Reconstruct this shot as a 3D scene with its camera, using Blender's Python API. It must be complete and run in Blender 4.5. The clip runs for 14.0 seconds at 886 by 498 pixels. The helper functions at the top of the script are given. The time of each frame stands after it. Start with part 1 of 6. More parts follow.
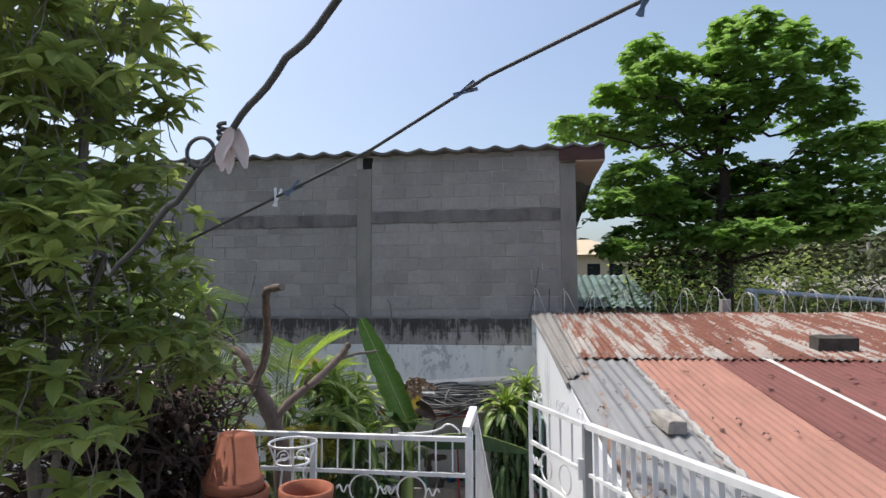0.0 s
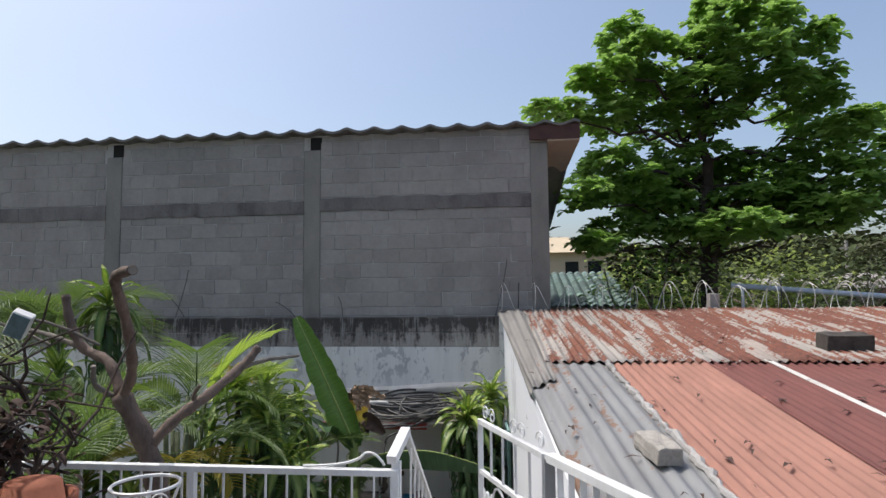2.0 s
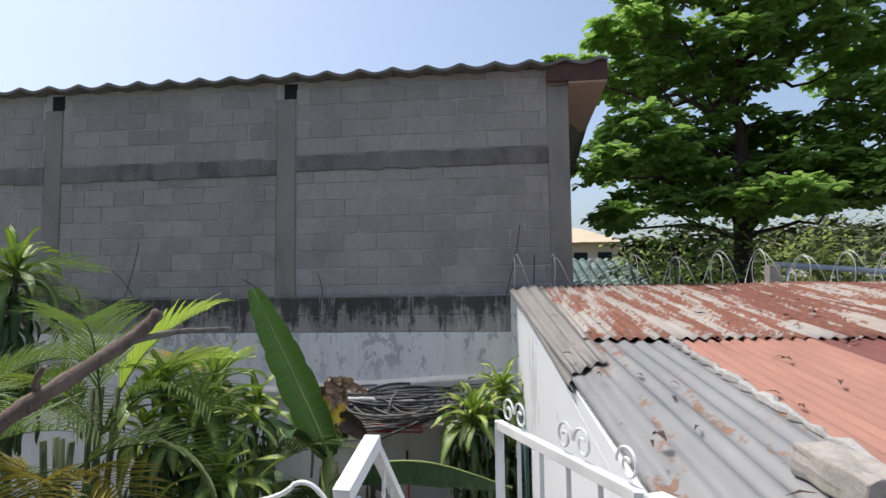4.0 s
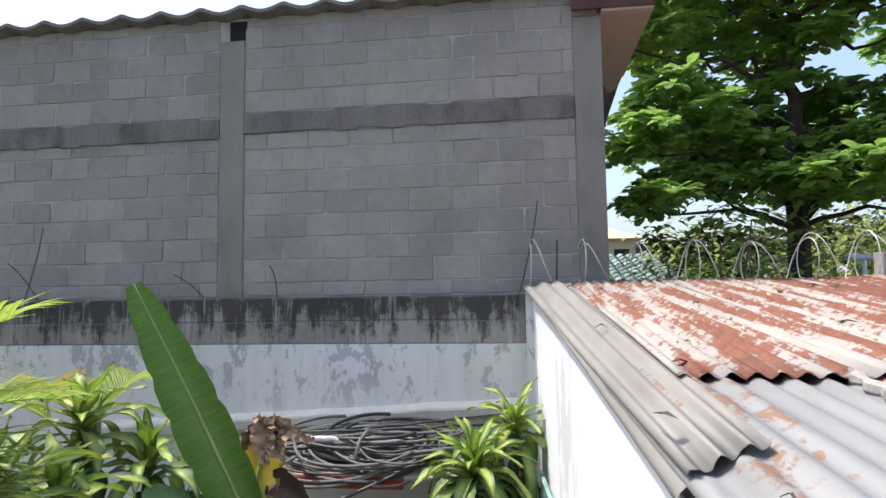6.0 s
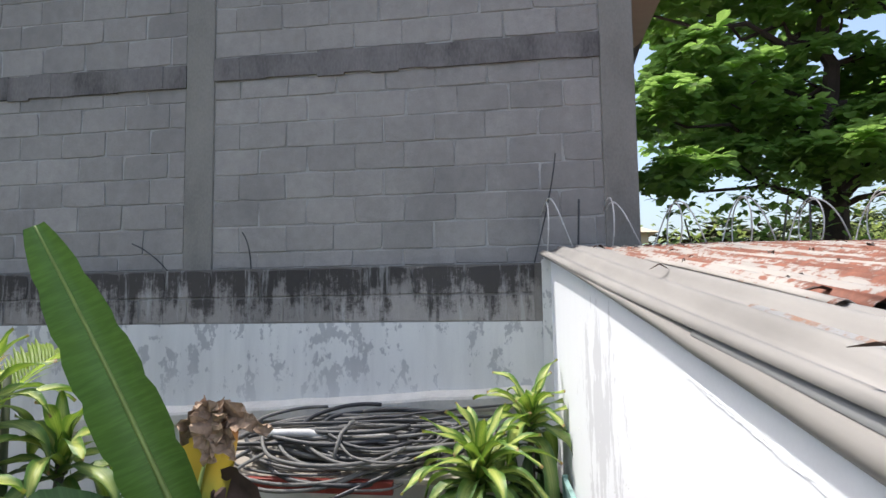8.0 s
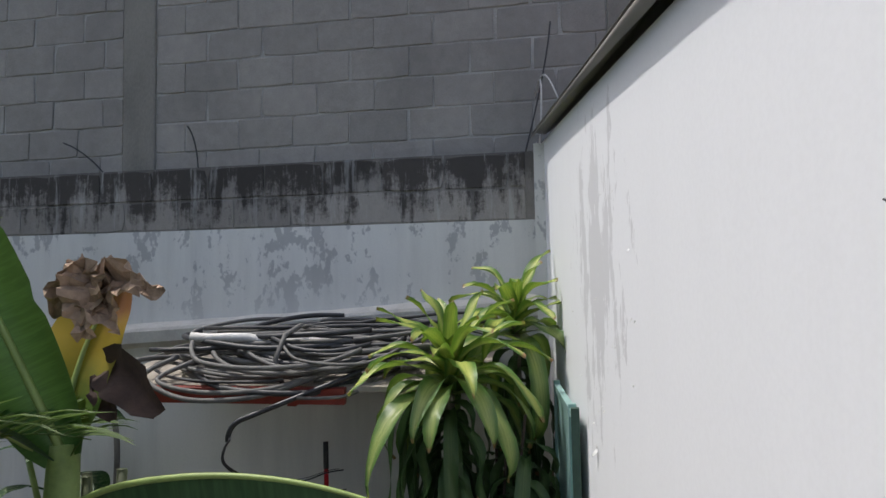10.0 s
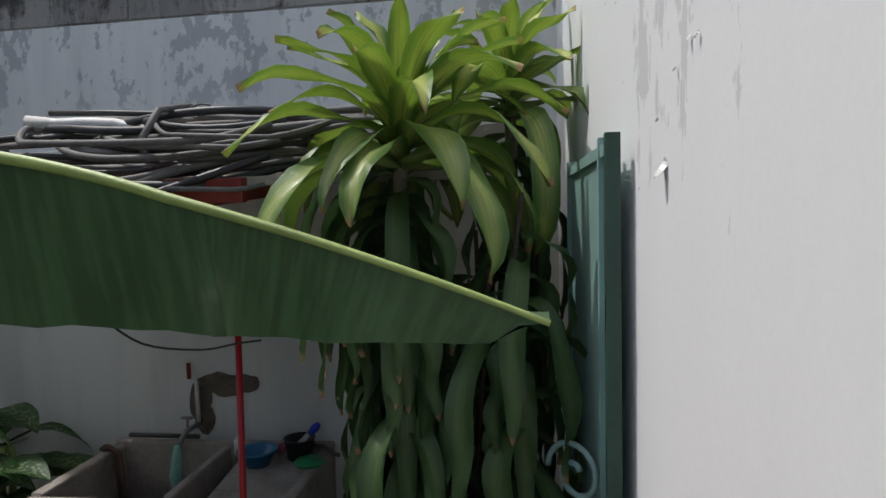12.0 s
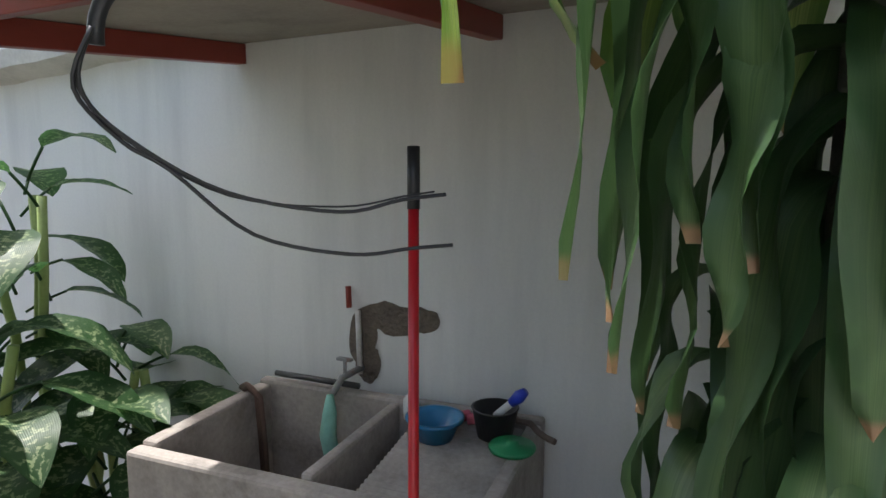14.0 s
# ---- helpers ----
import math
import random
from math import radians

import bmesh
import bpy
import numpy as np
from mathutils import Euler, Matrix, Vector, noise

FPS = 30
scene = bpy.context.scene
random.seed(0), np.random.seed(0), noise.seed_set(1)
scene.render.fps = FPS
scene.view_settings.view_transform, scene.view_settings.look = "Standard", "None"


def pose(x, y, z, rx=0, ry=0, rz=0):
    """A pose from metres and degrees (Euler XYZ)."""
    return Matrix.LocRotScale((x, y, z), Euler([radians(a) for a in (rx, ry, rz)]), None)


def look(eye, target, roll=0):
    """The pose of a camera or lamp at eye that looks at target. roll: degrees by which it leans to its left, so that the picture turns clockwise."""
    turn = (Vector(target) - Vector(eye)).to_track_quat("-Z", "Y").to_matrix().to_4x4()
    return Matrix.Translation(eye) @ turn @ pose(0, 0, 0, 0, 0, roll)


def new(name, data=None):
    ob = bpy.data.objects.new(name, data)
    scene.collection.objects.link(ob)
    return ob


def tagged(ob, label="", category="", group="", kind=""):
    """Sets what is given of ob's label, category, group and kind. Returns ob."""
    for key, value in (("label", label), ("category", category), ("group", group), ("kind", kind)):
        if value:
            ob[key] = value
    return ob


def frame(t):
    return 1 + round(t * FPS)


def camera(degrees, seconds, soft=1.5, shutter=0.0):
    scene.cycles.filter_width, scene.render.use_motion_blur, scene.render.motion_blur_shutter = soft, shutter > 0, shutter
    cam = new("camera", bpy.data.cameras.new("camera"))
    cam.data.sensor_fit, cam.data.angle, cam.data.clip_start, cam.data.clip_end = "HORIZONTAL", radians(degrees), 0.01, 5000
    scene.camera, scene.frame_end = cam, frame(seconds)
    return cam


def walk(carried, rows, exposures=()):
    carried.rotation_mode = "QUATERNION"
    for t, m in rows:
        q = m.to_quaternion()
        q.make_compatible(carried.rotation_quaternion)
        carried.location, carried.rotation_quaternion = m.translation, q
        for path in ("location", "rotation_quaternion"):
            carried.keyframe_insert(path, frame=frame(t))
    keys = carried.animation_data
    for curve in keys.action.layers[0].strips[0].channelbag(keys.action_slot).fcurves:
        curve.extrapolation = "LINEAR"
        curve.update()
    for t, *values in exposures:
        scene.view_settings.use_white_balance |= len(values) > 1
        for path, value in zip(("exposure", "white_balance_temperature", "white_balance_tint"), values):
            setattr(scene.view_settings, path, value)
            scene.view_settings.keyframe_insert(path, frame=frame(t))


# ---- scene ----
cam = camera(72.4, 14.0)
PATH = [
    (0, (0.649, 0.287, 4.134), (0.367, 2.262, 4.279), -0.2),
    (0.5, (0.745, 0.653, 4.107), (0.484, 2.631, 4.253), -0.4),
    (1, (0.864, 1.018, 4.118), (0.635, 2.999, 4.264), -0.4),
    (1.5, (0.87, 1.179, 4.124), (0.647, 3.161, 4.273), -0.4),
    (2, (0.844, 1.434, 4.044), (0.625, 3.417, 4.193), -0.5),
    (2.5, (0.842, 1.749, 3.938), (0.621, 3.732, 4.088), -0.5),
    (3, (0.775, 2.067, 3.837), (0.553, 4.048, 3.989), -0.6),
    (3.5, (0.736, 2.484, 3.765), (0.511, 4.466, 3.915), -0.7),
    (4, (0.703, 2.992, 3.736), (0.476, 4.973, 3.884), -0.7),
    (4.2, (0.666, 3.185, 3.73), (0.442, 5.167, 3.876), -0.6),
    (6.5, (0.624, 5.156, 3.701), (0.362, 7.133, 3.857), -0.9),
    (7, (0.554, 5.35, 3.673), (0.29, 7.326, 3.832), -0.9),
    (7.2, (0.515, 5.42, 3.659), (0.25, 7.396, 3.817), -0.9),
    (9.5, (0.724, 6.254, 2.978), (0.419, 8.224, 3.143), -0.8),
    (10, (0.677, 6.463, 2.889), (0.371, 8.436, 2.997), -1.0),
    (10.5, (0.686, 6.75, 2.672), (0.379, 8.725, 2.755), -0.9),
    (11, (0.763, 6.945, 2.583), (0.458, 8.921, 2.578), -1.2),
    (11.5, (0.698, 7.223, 2.401), (0.38, 9.197, 2.364), -1.1),
    (12, (0.656, 7.528, 2.236), (0.34, 9.501, 2.148), -1.1),
    (12.5, (0.69, 7.748, 2.148), (0.167, 9.673, 2.009), -1.0),
    (13, (0.6, 8.065, 2.112), (0.03, 9.967, 1.868), 0.1),
    (13.5, (0.485, 8.291, 2.073), (-0.218, 10.139, 1.77), 0.1),
    (14, (0.161, 8.454, 1.971), (-0.684, 10.25, 1.722), 0.2),
]
EXPOSURES = [(0, 0.45), (1.5, 0.3), (3.0, 0.35), (4.0, 0.45), (6.5, 1.1), (7.2, 1.1), (9.5, 0.5), (10.5, 0.2), (11.0, 0.12), (11.5, 0.15), (12.0, 0.2), (12.5, 0.25), (13.0, 0.35), (13.5, 1.2), (14.0, 1.7)]
walk(cam, [(t, look(eye, target, roll)) for t, eye, target, roll in PATH], EXPOSURES)
SKY_STRENGTH, SUN_STRENGTH, SUN_WAY = 0.15, 2.3, (0.46, -0.10, -1.0)
# ---------------------------------------------------------------- world and sun
world = bpy.data.worlds.new("sky_world")
scene.world = world
world.use_nodes = True
wn = world.node_tree
sky = wn.nodes.new("ShaderNodeTexSky")
sky.sky_type = "NISHITA"
sky.sun_disc = False
sky.sun_elevation = radians(65)
sky.sun_rotation = radians(-73)
sky.air_density, sky.dust_density, sky.ozone_density = 1.0, 3.8, 1.0
wn.nodes["Background"].inputs[1].default_value = SKY_STRENGTH
wn.links.new(sky.outputs[0], wn.nodes["Background"].inputs[0])
sun = new("sun", bpy.data.lights.new("sun", "SUN"))
sun.data.energy, sun.data.angle, sun.data.color = SUN_STRENGTH, radians(0.6), (1.0, 0.975, 0.945)
sun.matrix_world = look((0, 0, 0), SUN_WAY)

# ---------------------------------------------------------------- materials


def nodes_of(name):
    m = bpy.data.materials.new(name)
    m.use_nodes = True
    nt = m.node_tree
    return m, nt, nt.nodes["Principled BSDF"]


def link(nt, a, b):
    nt.links.new(a, b)


def value(nt, kind, **kw):
    n = nt.nodes.new(kind)
    for k, v in kw.items():
        n.inputs[k].default_value = v
    return n


def ramp(nt, fac, stops):
    n = nt.nodes.new("ShaderNodeValToRGB")
    els = n.color_ramp.elements
    while len(els) < len(stops):
        els.new(0.5)
    for e, (p, c) in zip(els, stops):
        e.position, e.color = p, (*c, 1)
    link(nt, fac, n.inputs[0])
    return n.outputs[0]


def mixed(nt, fac, a, b, mode="MIX"):
    n = nt.nodes.new("ShaderNodeMix")
    n.data_type, n.blend_type = "RGBA", mode
    for sock, v in ((n.inputs[0], fac), (n.inputs[6], a), (n.inputs[7], b)):
        if isinstance(v, bpy.types.NodeSocket):
            link(nt, v, sock)
        elif isinstance(v, (int, float)):
            sock.default_value = v
        else:
            sock.default_value = (*v, 1)
    return n.outputs[2]


def coords(nt, stretch=(1, 1, 1), space="Object", turn=(0, 0, 0)):
    tc = nt.nodes.new("ShaderNodeTexCoord")
    mp = nt.nodes.new("ShaderNodeMapping")
    mp.inputs["Scale"].default_value = stretch
    mp.inputs["Rotation"].default_value = turn
    if space == "World":
        g = nt.nodes.new("ShaderNodeNewGeometry")
        link(nt, g.outputs["Position"], mp.inputs[0])
    else:
        link(nt, tc.outputs[space], mp.inputs[0])
    return mp.outputs[0]


def noise_of(nt, vec, scale, detail=5.0, rough=0.6):
    n = value(nt, "ShaderNodeTexNoise", Scale=scale, Detail=detail, Roughness=rough)
    link(nt, vec, n.inputs["Vector"])
    return n.outputs["Fac"]


def bump(nt, bsdf, height, strength=0.3, dist=0.01):
    b = value(nt, "ShaderNodeBump", Strength=strength, Distance=dist)
    link(nt, height, b.inputs["Height"])
    link(nt, b.outputs[0], bsdf.inputs["Normal"])


def per_piece(nt, col, low=0.8, high=1.15):
    """Tone that differs from piece to piece."""
    oi = nt.nodes.new("ShaderNodeObjectInfo")
    mr = value(nt, "ShaderNodeMapRange", **{"To Min": low, "To Max": high})
    link(nt, oi.outputs["Random"], mr.inputs[0])
    n = nt.nodes.new("ShaderNodeVectorMath")
    n.operation = "SCALE"
    link(nt, col, n.inputs[0])
    link(nt, mr.outputs[0], n.inputs["Scale"])
    return n.outputs[0]


def plain(name, col, rough=0.6, metal=0.0, vary=0.25, scale=6.0, grain=60.0, relief=0.25, depth=0.004, space="World", stretch=(1, 1, 1), pieces=None, spec=0.5):
    """A surface of one colour with stains, grain and fine relief."""
    m, nt, b = nodes_of(name)
    v = coords(nt, stretch, space)
    big, fine = noise_of(nt, v, scale), noise_of(nt, v, grain, 3.0)
    dark, light = [c * (1 - vary) for c in col], [min(c * (1 + vary * 0.6), 0.95) for c in col]
    c = ramp(nt, big, ((0.3, dark), (0.5, col), (0.72, light)))
    c = mixed(nt, 0.3, c, ramp(nt, fine, ((0.3, dark), (0.7, light))))
    if pieces:
        c = per_piece(nt, c, *pieces)
    link(nt, c, b.inputs["Base Color"])
    b.inputs["Roughness"].default_value, b.inputs["Metallic"].default_value = rough, metal
    b.inputs["Specular IOR Level"].default_value = spec
    bump(nt, b, fine, relief, depth)
    return m


def painted_wall(name, paint, under, amount=0.5, streak=(1, 1, 0.35), size=3.0, dirt=0.25, zlow=None, zhigh=None, patch=None):
    """Old paint that has peeled in patches, with runs of dirt."""
    m, nt, b = nodes_of(name)
    v = coords(nt, streak, "World")
    v1 = coords(nt, (1, 1, 1), "World")
    peel = noise_of(nt, v, size, 8.0, 0.68)
    fine = noise_of(nt, v1, 90, 3)
    runs = noise_of(nt, coords(nt, (1, 1, 0.12), "World"), 5.0, 5)
    p = ramp(nt, peel, ((amount, (0, 0, 0)), (amount + 0.02, (1, 1, 1))))
    if zlow is not None:
        sep = nt.nodes.new("ShaderNodeSeparateXYZ")
        link(nt, v1, sep.inputs[0])
        mr = value(nt, "ShaderNodeMapRange", **{"From Min": zlow, "From Max": zhigh})
        link(nt, sep.outputs[2], mr.inputs[0])
        p = mixed(nt, 1.0, p, mr.outputs[0], "MULTIPLY")
    if patch:
        (cy, cz), (ry, rz) = patch
        mp = nt.nodes.new("ShaderNodeMapping")
        mp.inputs["Location"].default_value = (0, -cy / ry, -cz / rz)
        mp.inputs["Scale"].default_value = (0, 1 / ry, 1 / rz)
        link(nt, v1, mp.inputs[0])
        ln = nt.nodes.new("ShaderNodeVectorMath")
        ln.operation = "LENGTH"
        link(nt, mp.outputs[0], ln.inputs[0])
        scrape = noise_of(nt, coords(nt, (1, 1.7, 0.62), "World"), 4.6, 10, 0.72)
        ma = nt.nodes.new("ShaderNodeMath")
        ma.operation = "MULTIPLY_ADD"
        link(nt, ln.outputs["Value"], ma.inputs[0])
        ma.inputs[1].default_value = -0.16
        link(nt, scrape, ma.inputs[2])
        p2 = ramp(nt, ma.outputs[0], ((0.375, (0, 0, 0)), (0.382, (1, 1, 1))))
        p = mixed(nt, 1.0, p, p2, "ADD")
    c = mixed(nt, p, paint, under)
    c = mixed(nt, ramp(nt, runs, ((0.45, (0, 0, 0)), (0.75, (dirt, dirt, dirt)))), c, [u * 0.6 for u in under])
    c = mixed(nt, ramp(nt, fine, ((0.35, (0.10, 0.10, 0.10)), (0.6, (0, 0, 0)))), c, under)
    link(nt, c, b.inputs["Base Color"])
    b.inputs["Roughness"].default_value = 0.8
    h = mixed(nt, 0.12, p, fine)
    bump(nt, b, h, 0.35, -0.004)
    return m


def leaf_mat(name, deep, light, stripe=None, gloss=0.4, veins=26.0, tip=None, spots=None, through_col=None, thin=0.33, spec=0.4, fade=None, ribs=False):
    """A leaf: colour across the blade from its own map (u across, v along)."""
    m, nt, b = nodes_of(name)
    uv = nt.nodes.new("ShaderNodeUVMap")
    sep = nt.nodes.new("ShaderNodeSeparateXYZ")
    link(nt, uv.outputs[0], sep.inputs[0])
    u, vv = sep.outputs[0], sep.outputs[1]
    w = coords(nt, (1, 1, 1), "World")
    n1 = noise_of(nt, w, 9, 4)
    c = ramp(nt, n1, ((0.3, deep), (0.7, light)))
    gi = nt.nodes.new("ShaderNodeNewGeometry")
    c = mixed(nt, ramp(nt, gi.outputs["Random Per Island"], ((0.0, (0, 0, 0)), (1.0, (0.55, 0.55, 0.55)))), c, light)
    if stripe:
        st = ramp(nt, u, ((0.12, (0, 0, 0)), (0.26, (0.6, 0.6, 0.6)), (0.40, (1, 1, 1)), (0.60, (1, 1, 1)), (0.74, (0.6, 0.6, 0.6)), (0.88, (0, 0, 0))))
        mp = nt.nodes.new("ShaderNodeMapping")
        mp.inputs["Scale"].default_value = (38, 1.2, 1)
        link(nt, uv.outputs[0], mp.inputs[0])
        lines = noise_of(nt, mp.outputs[0], 1.0, 2)
        st = mixed(nt, 1.0, st, ramp(nt, lines, ((0.35, (0.2, 0.2, 0.2)), (0.62, (1, 1, 1)))), "MULTIPLY")
        c = mixed(nt, st, c, stripe)
    if spots:
        mp = nt.nodes.new("ShaderNodeMapping")
        mp.inputs["Scale"].default_value = (6, 16, 1)
        link(nt, uv.outputs[0], mp.inputs[0])
        sp = noise_of(nt, mp.outputs[0], 1.0, 3)
        mid = ramp(nt, u, ((0.08, (0, 0, 0)), (0.22, (1, 1, 1)), (0.78, (1, 1, 1)), (0.92, (0, 0, 0))))
        s = mixed(nt, 1.0, ramp(nt, sp, ((0.52, (0, 0, 0)), (0.58, (1, 1, 1)))), mid, "MULTIPLY")
        c = mixed(nt, s, c, spots)
    if ribs:
        mp = nt.nodes.new("ShaderNodeMapping")
        mp.inputs["Scale"].default_value = (1.6, 75, 1)
        link(nt, uv.outputs[0], mp.inputs[0])
        across = noise_of(nt, mp.outputs[0], 1.0, 3)
        c = mixed(nt, ramp(nt, across, ((0.42, (0, 0, 0)), (0.62, (0.75, 0.75, 0.75)))), c, [x * 1.5 for x in light])
    if fade:
        edge = mixed(nt, 0.25, vv, n1)
        c = mixed(nt, ramp(nt, edge, ((0.30, (0, 0, 0)), (0.52, (1, 1, 1)))), c, fade[0])
        c = mixed(nt, ramp(nt, edge, ((0.58, (0, 0, 0)), (0.74, (1, 1, 1)))), c, fade[1])
    if tip:
        c = mixed(nt, ramp(nt, vv, ((0.955, (0, 0, 0)), (0.975, (1, 1, 1)))), c, tip)
    link(nt, c, b.inputs["Base Color"])
    b.inputs["Roughness"].default_value = gloss
    b.inputs["Specular IOR Level"].default_value = spec
    wave = value(nt, "ShaderNodeTexWave", Scale=veins, Distortion=0.6)
    mp2 = nt.nodes.new("ShaderNodeMapping")
    mp2.inputs["Scale"].default_value = (1, 0.05, 1)
    link(nt, uv.outputs[0], mp2.inputs[0])
    link(nt, mp2.outputs[0], wave.inputs["Vector"])
    bump(nt, b, wave.outputs["Fac"], 0.2, 0.003)
    out = nt.nodes["Material Output"]
    tr = nt.nodes.new("ShaderNodeBsdfTranslucent")
    tr.inputs[0].default_value = (*(through_col or [min(1, x * 1.7) for x in light]), 1)
    mx = nt.nodes.new("ShaderNodeMixShader")
    mx.inputs[0].default_value = thin
    link(nt, b.outputs[0], mx.inputs[1])
    link(nt, tr.outputs[0], mx.inputs[2])
    link(nt, mx.outputs[0], out.inputs[0])
    return m


def tin(name, paint, rust, amount, rough=0.55, metal=0.0, streak=(2.2, 0.35, 1)):
    """Old sheet metal: paint or zinc, with rust that runs down the slope."""
    m, nt, b = nodes_of(name)
    v = coords(nt, streak, "World")
    n1 = noise_of(nt, v, 1.6, 8, 0.62)
    n2 = noise_of(nt, coords(nt, (1, 1, 1), "World"), 14, 6, 0.7)
    n3 = noise_of(nt, coords(nt, (3, 0.5, 1), "World"), 3, 6)
    s = mixed(nt, 0.35, n1, n2)
    r = ramp(nt, s, ((amount, (0, 0, 0)), (amount + 0.03, (1, 1, 1))))
    rc = ramp(nt, n2, ((0.3, [x * 0.55 for x in rust]), (0.55, rust), (0.75, [min(1, x * 1.5) for x in rust])))
    pc = ramp(nt, n3, ((0.3, [x * 0.8 for x in paint]), (0.7, [min(0.9, x * 1.12) for x in paint])))
    link(nt, mixed(nt, r, pc, rc), b.inputs["Base Color"])
    b.inputs["Roughness"].default_value, b.inputs["Metallic"].default_value = rough, metal
    bump(nt, b, n2, 0.2, 0.003)
    return m


def block_mat(name, stain=0.0):
    m, nt, b = nodes_of(name)
    w = coords(nt, (1, 1, 1), "World")
    big, fine = noise_of(nt, w, 2.2, 6), noise_of(nt, w, 140, 3, 0.7)
    mid = noise_of(nt, w, 16, 5)
    c = ramp(nt, big, ((0.3, (0.262, 0.238, 0.216)), (0.55, (0.318, 0.292, 0.264)), (0.75, (0.36, 0.335, 0.30))))
    c = mixed(nt, 0.35, c, ramp(nt, mid, ((0.3, (0.20, 0.188, 0.18)), (0.7, (0.40, 0.375, 0.345)))))
    c = mixed(nt, 0.25, c, ramp(nt, fine, ((0.3, (0.15, 0.145, 0.14)), (0.7, (0.42, 0.40, 0.38)))))
    wash = noise_of(nt, coords(nt, (1.0, 1, 0.45), "World"), 1.1, 8, 0.66)
    c = mixed(nt, ramp(nt, wash, ((0.40, (0.30, 0.30, 0.30)), (0.56, (0, 0, 0)))), c, (0.15, 0.138, 0.135))
    if stain:
        runs = noise_of(nt, coords(nt, (1.6, 1, 0.2), "World"), 4.6, 8, 0.72)
        sep = nt.nodes.new("ShaderNodeSeparateXYZ")
        link(nt, w, sep.inputs[0])
        runs = mixed(nt, 0.45, runs, noise_of(nt, coords(nt, (1, 1, 1), "World"), 8.0, 10, 0.8))
        mr = value(nt, "ShaderNodeMapRange", **{"From Min": 3.28, "From Max": 3.72, "To Min": -0.085, "To Max": 0.095})
        link(nt, sep.outputs[2], mr.inputs[0])
        ad = nt.nodes.new("ShaderNodeMath")
        link(nt, runs, ad.inputs[0])
        link(nt, mr.outputs[0], ad.inputs[1])
        c = mixed(nt, ramp(nt, ad.outputs[0], ((0.45, (0, 0, 0)), (0.535, (stain, stain, stain)))), c, (0.024, 0.020, 0.018))
        drip = noise_of(nt, coords(nt, (2.6, 1, 0.28), "World"), 5.5, 6, 0.7)
        c = mixed(nt, ramp(nt, drip, ((0.56, (0, 0, 0)), (0.66, (0.6, 0.6, 0.6)))), c, (0.40, 0.395, 0.38))
    c = per_piece(nt, c, 0.80 if stain else 0.88, 1.15 if stain else 1.11)
    link(nt, c, b.inputs["Base Color"])
    b.inputs["Roughness"].default_value = 0.92
    bump(nt, b, mixed(nt, 0.5, fine, mid), 0.5, 0.004)
    return m


M_BLOCK = block_mat("concrete_block")
M_BLOCK_OLD = block_mat("weathered_block", 0.88)
M_MORTAR_OLD = block_mat("stained_mortar", 0.55)
M_MORTAR = plain("mortar", (0.37, 0.355, 0.335), 0.95, vary=0.6, scale=2.4, grain=90, relief=0.5)
M_COLUMN = plain("cast_concrete", (0.228, 0.214, 0.19), 0.9, vary=0.4, scale=2.2, grain=70, relief=0.4, stretch=(1, 1, 0.5))
M_BEAM = plain("stained_beam", (0.165, 0.152, 0.145), 0.92, vary=0.7, scale=3.5, grain=60, relief=0.4, stretch=(1, 1, 0.4))
M_OLDPAINT = painted_wall("blue_white_paint", (0.72, 0.72, 0.695), (0.45, 0.455, 0.455), 0.545, (1.3, 1, 0.8), 4.6, 0.30, 2.5, 3.0)
M_WHITEWALL = painted_wall("white_wall_paint", (0.80, 0.81, 0.83), (0.63, 0.635, 0.65), 0.80, (1, 1.5, 0.75), 4.2, 0.04, patch=((8.5, 2.92), (0.38, 0.46)))
M_LEDGE = plain("ledge_paint", (0.62, 0.60, 0.55), 0.8, vary=0.25, scale=4)
M_CEMENTBOARD = plain("dusty_cement_board", (0.34, 0.30, 0.25), 0.9, vary=0.3, scale=4)
M_CEMENT = plain("sink_cement", (0.34, 0.305, 0.275), 0.88, vary=0.5, scale=5, grain=55, relief=0.45)
M_FLOOR = plain("patio_cement", (0.22, 0.21, 0.19), 0.9, vary=0.4, scale=2, grain=40, relief=0.4)
M_SOIL = plain("soil", (0.075, 0.058, 0.042), 0.95, vary=0.5, scale=5, grain=40, relief=0.8, depth=0.02)
M_GROUND = plain("far_ground", (0.12, 0.115, 0.075), 0.95, vary=0.5, scale=0.2, grain=3)
M_WHITEIRON = tin("white_iron_paint", (0.78, 0.78, 0.77), (0.22, 0.12, 0.07), 0.66, 0.45, 0.0, (1, 1, 1))
M_REDIRON = tin("red_iron_paint", (0.23, 0.035, 0.022), (0.06, 0.025, 0.02), 0.60, 0.5)
M_REDPOLE = tin("red_pole_paint", (0.42, 0.012, 0.018), (0.55, 0.35, 0.33), 0.70, 0.35, 0.0, (6, 6, 1.5))
M_TEAL = tin("teal_iron_paint", (0.27, 0.43, 0.41), (0.12, 0.09, 0.05), 0.70, 0.45, 0.0, (1, 1, 0.5))
M_TEALDARK = plain("dark_green_iron", (0.03, 0.075, 0.055), 0.5, vary=0.3)
M_ZINC = tin("grey_zinc", (0.25, 0.252, 0.25), (0.20, 0.115, 0.075), 0.56, 0.55, 0.1)
M_ZINC_PALE = tin("pale_zinc", (0.245, 0.23, 0.21), (0.20, 0.13, 0.09), 0.64, 0.6, 0.05)
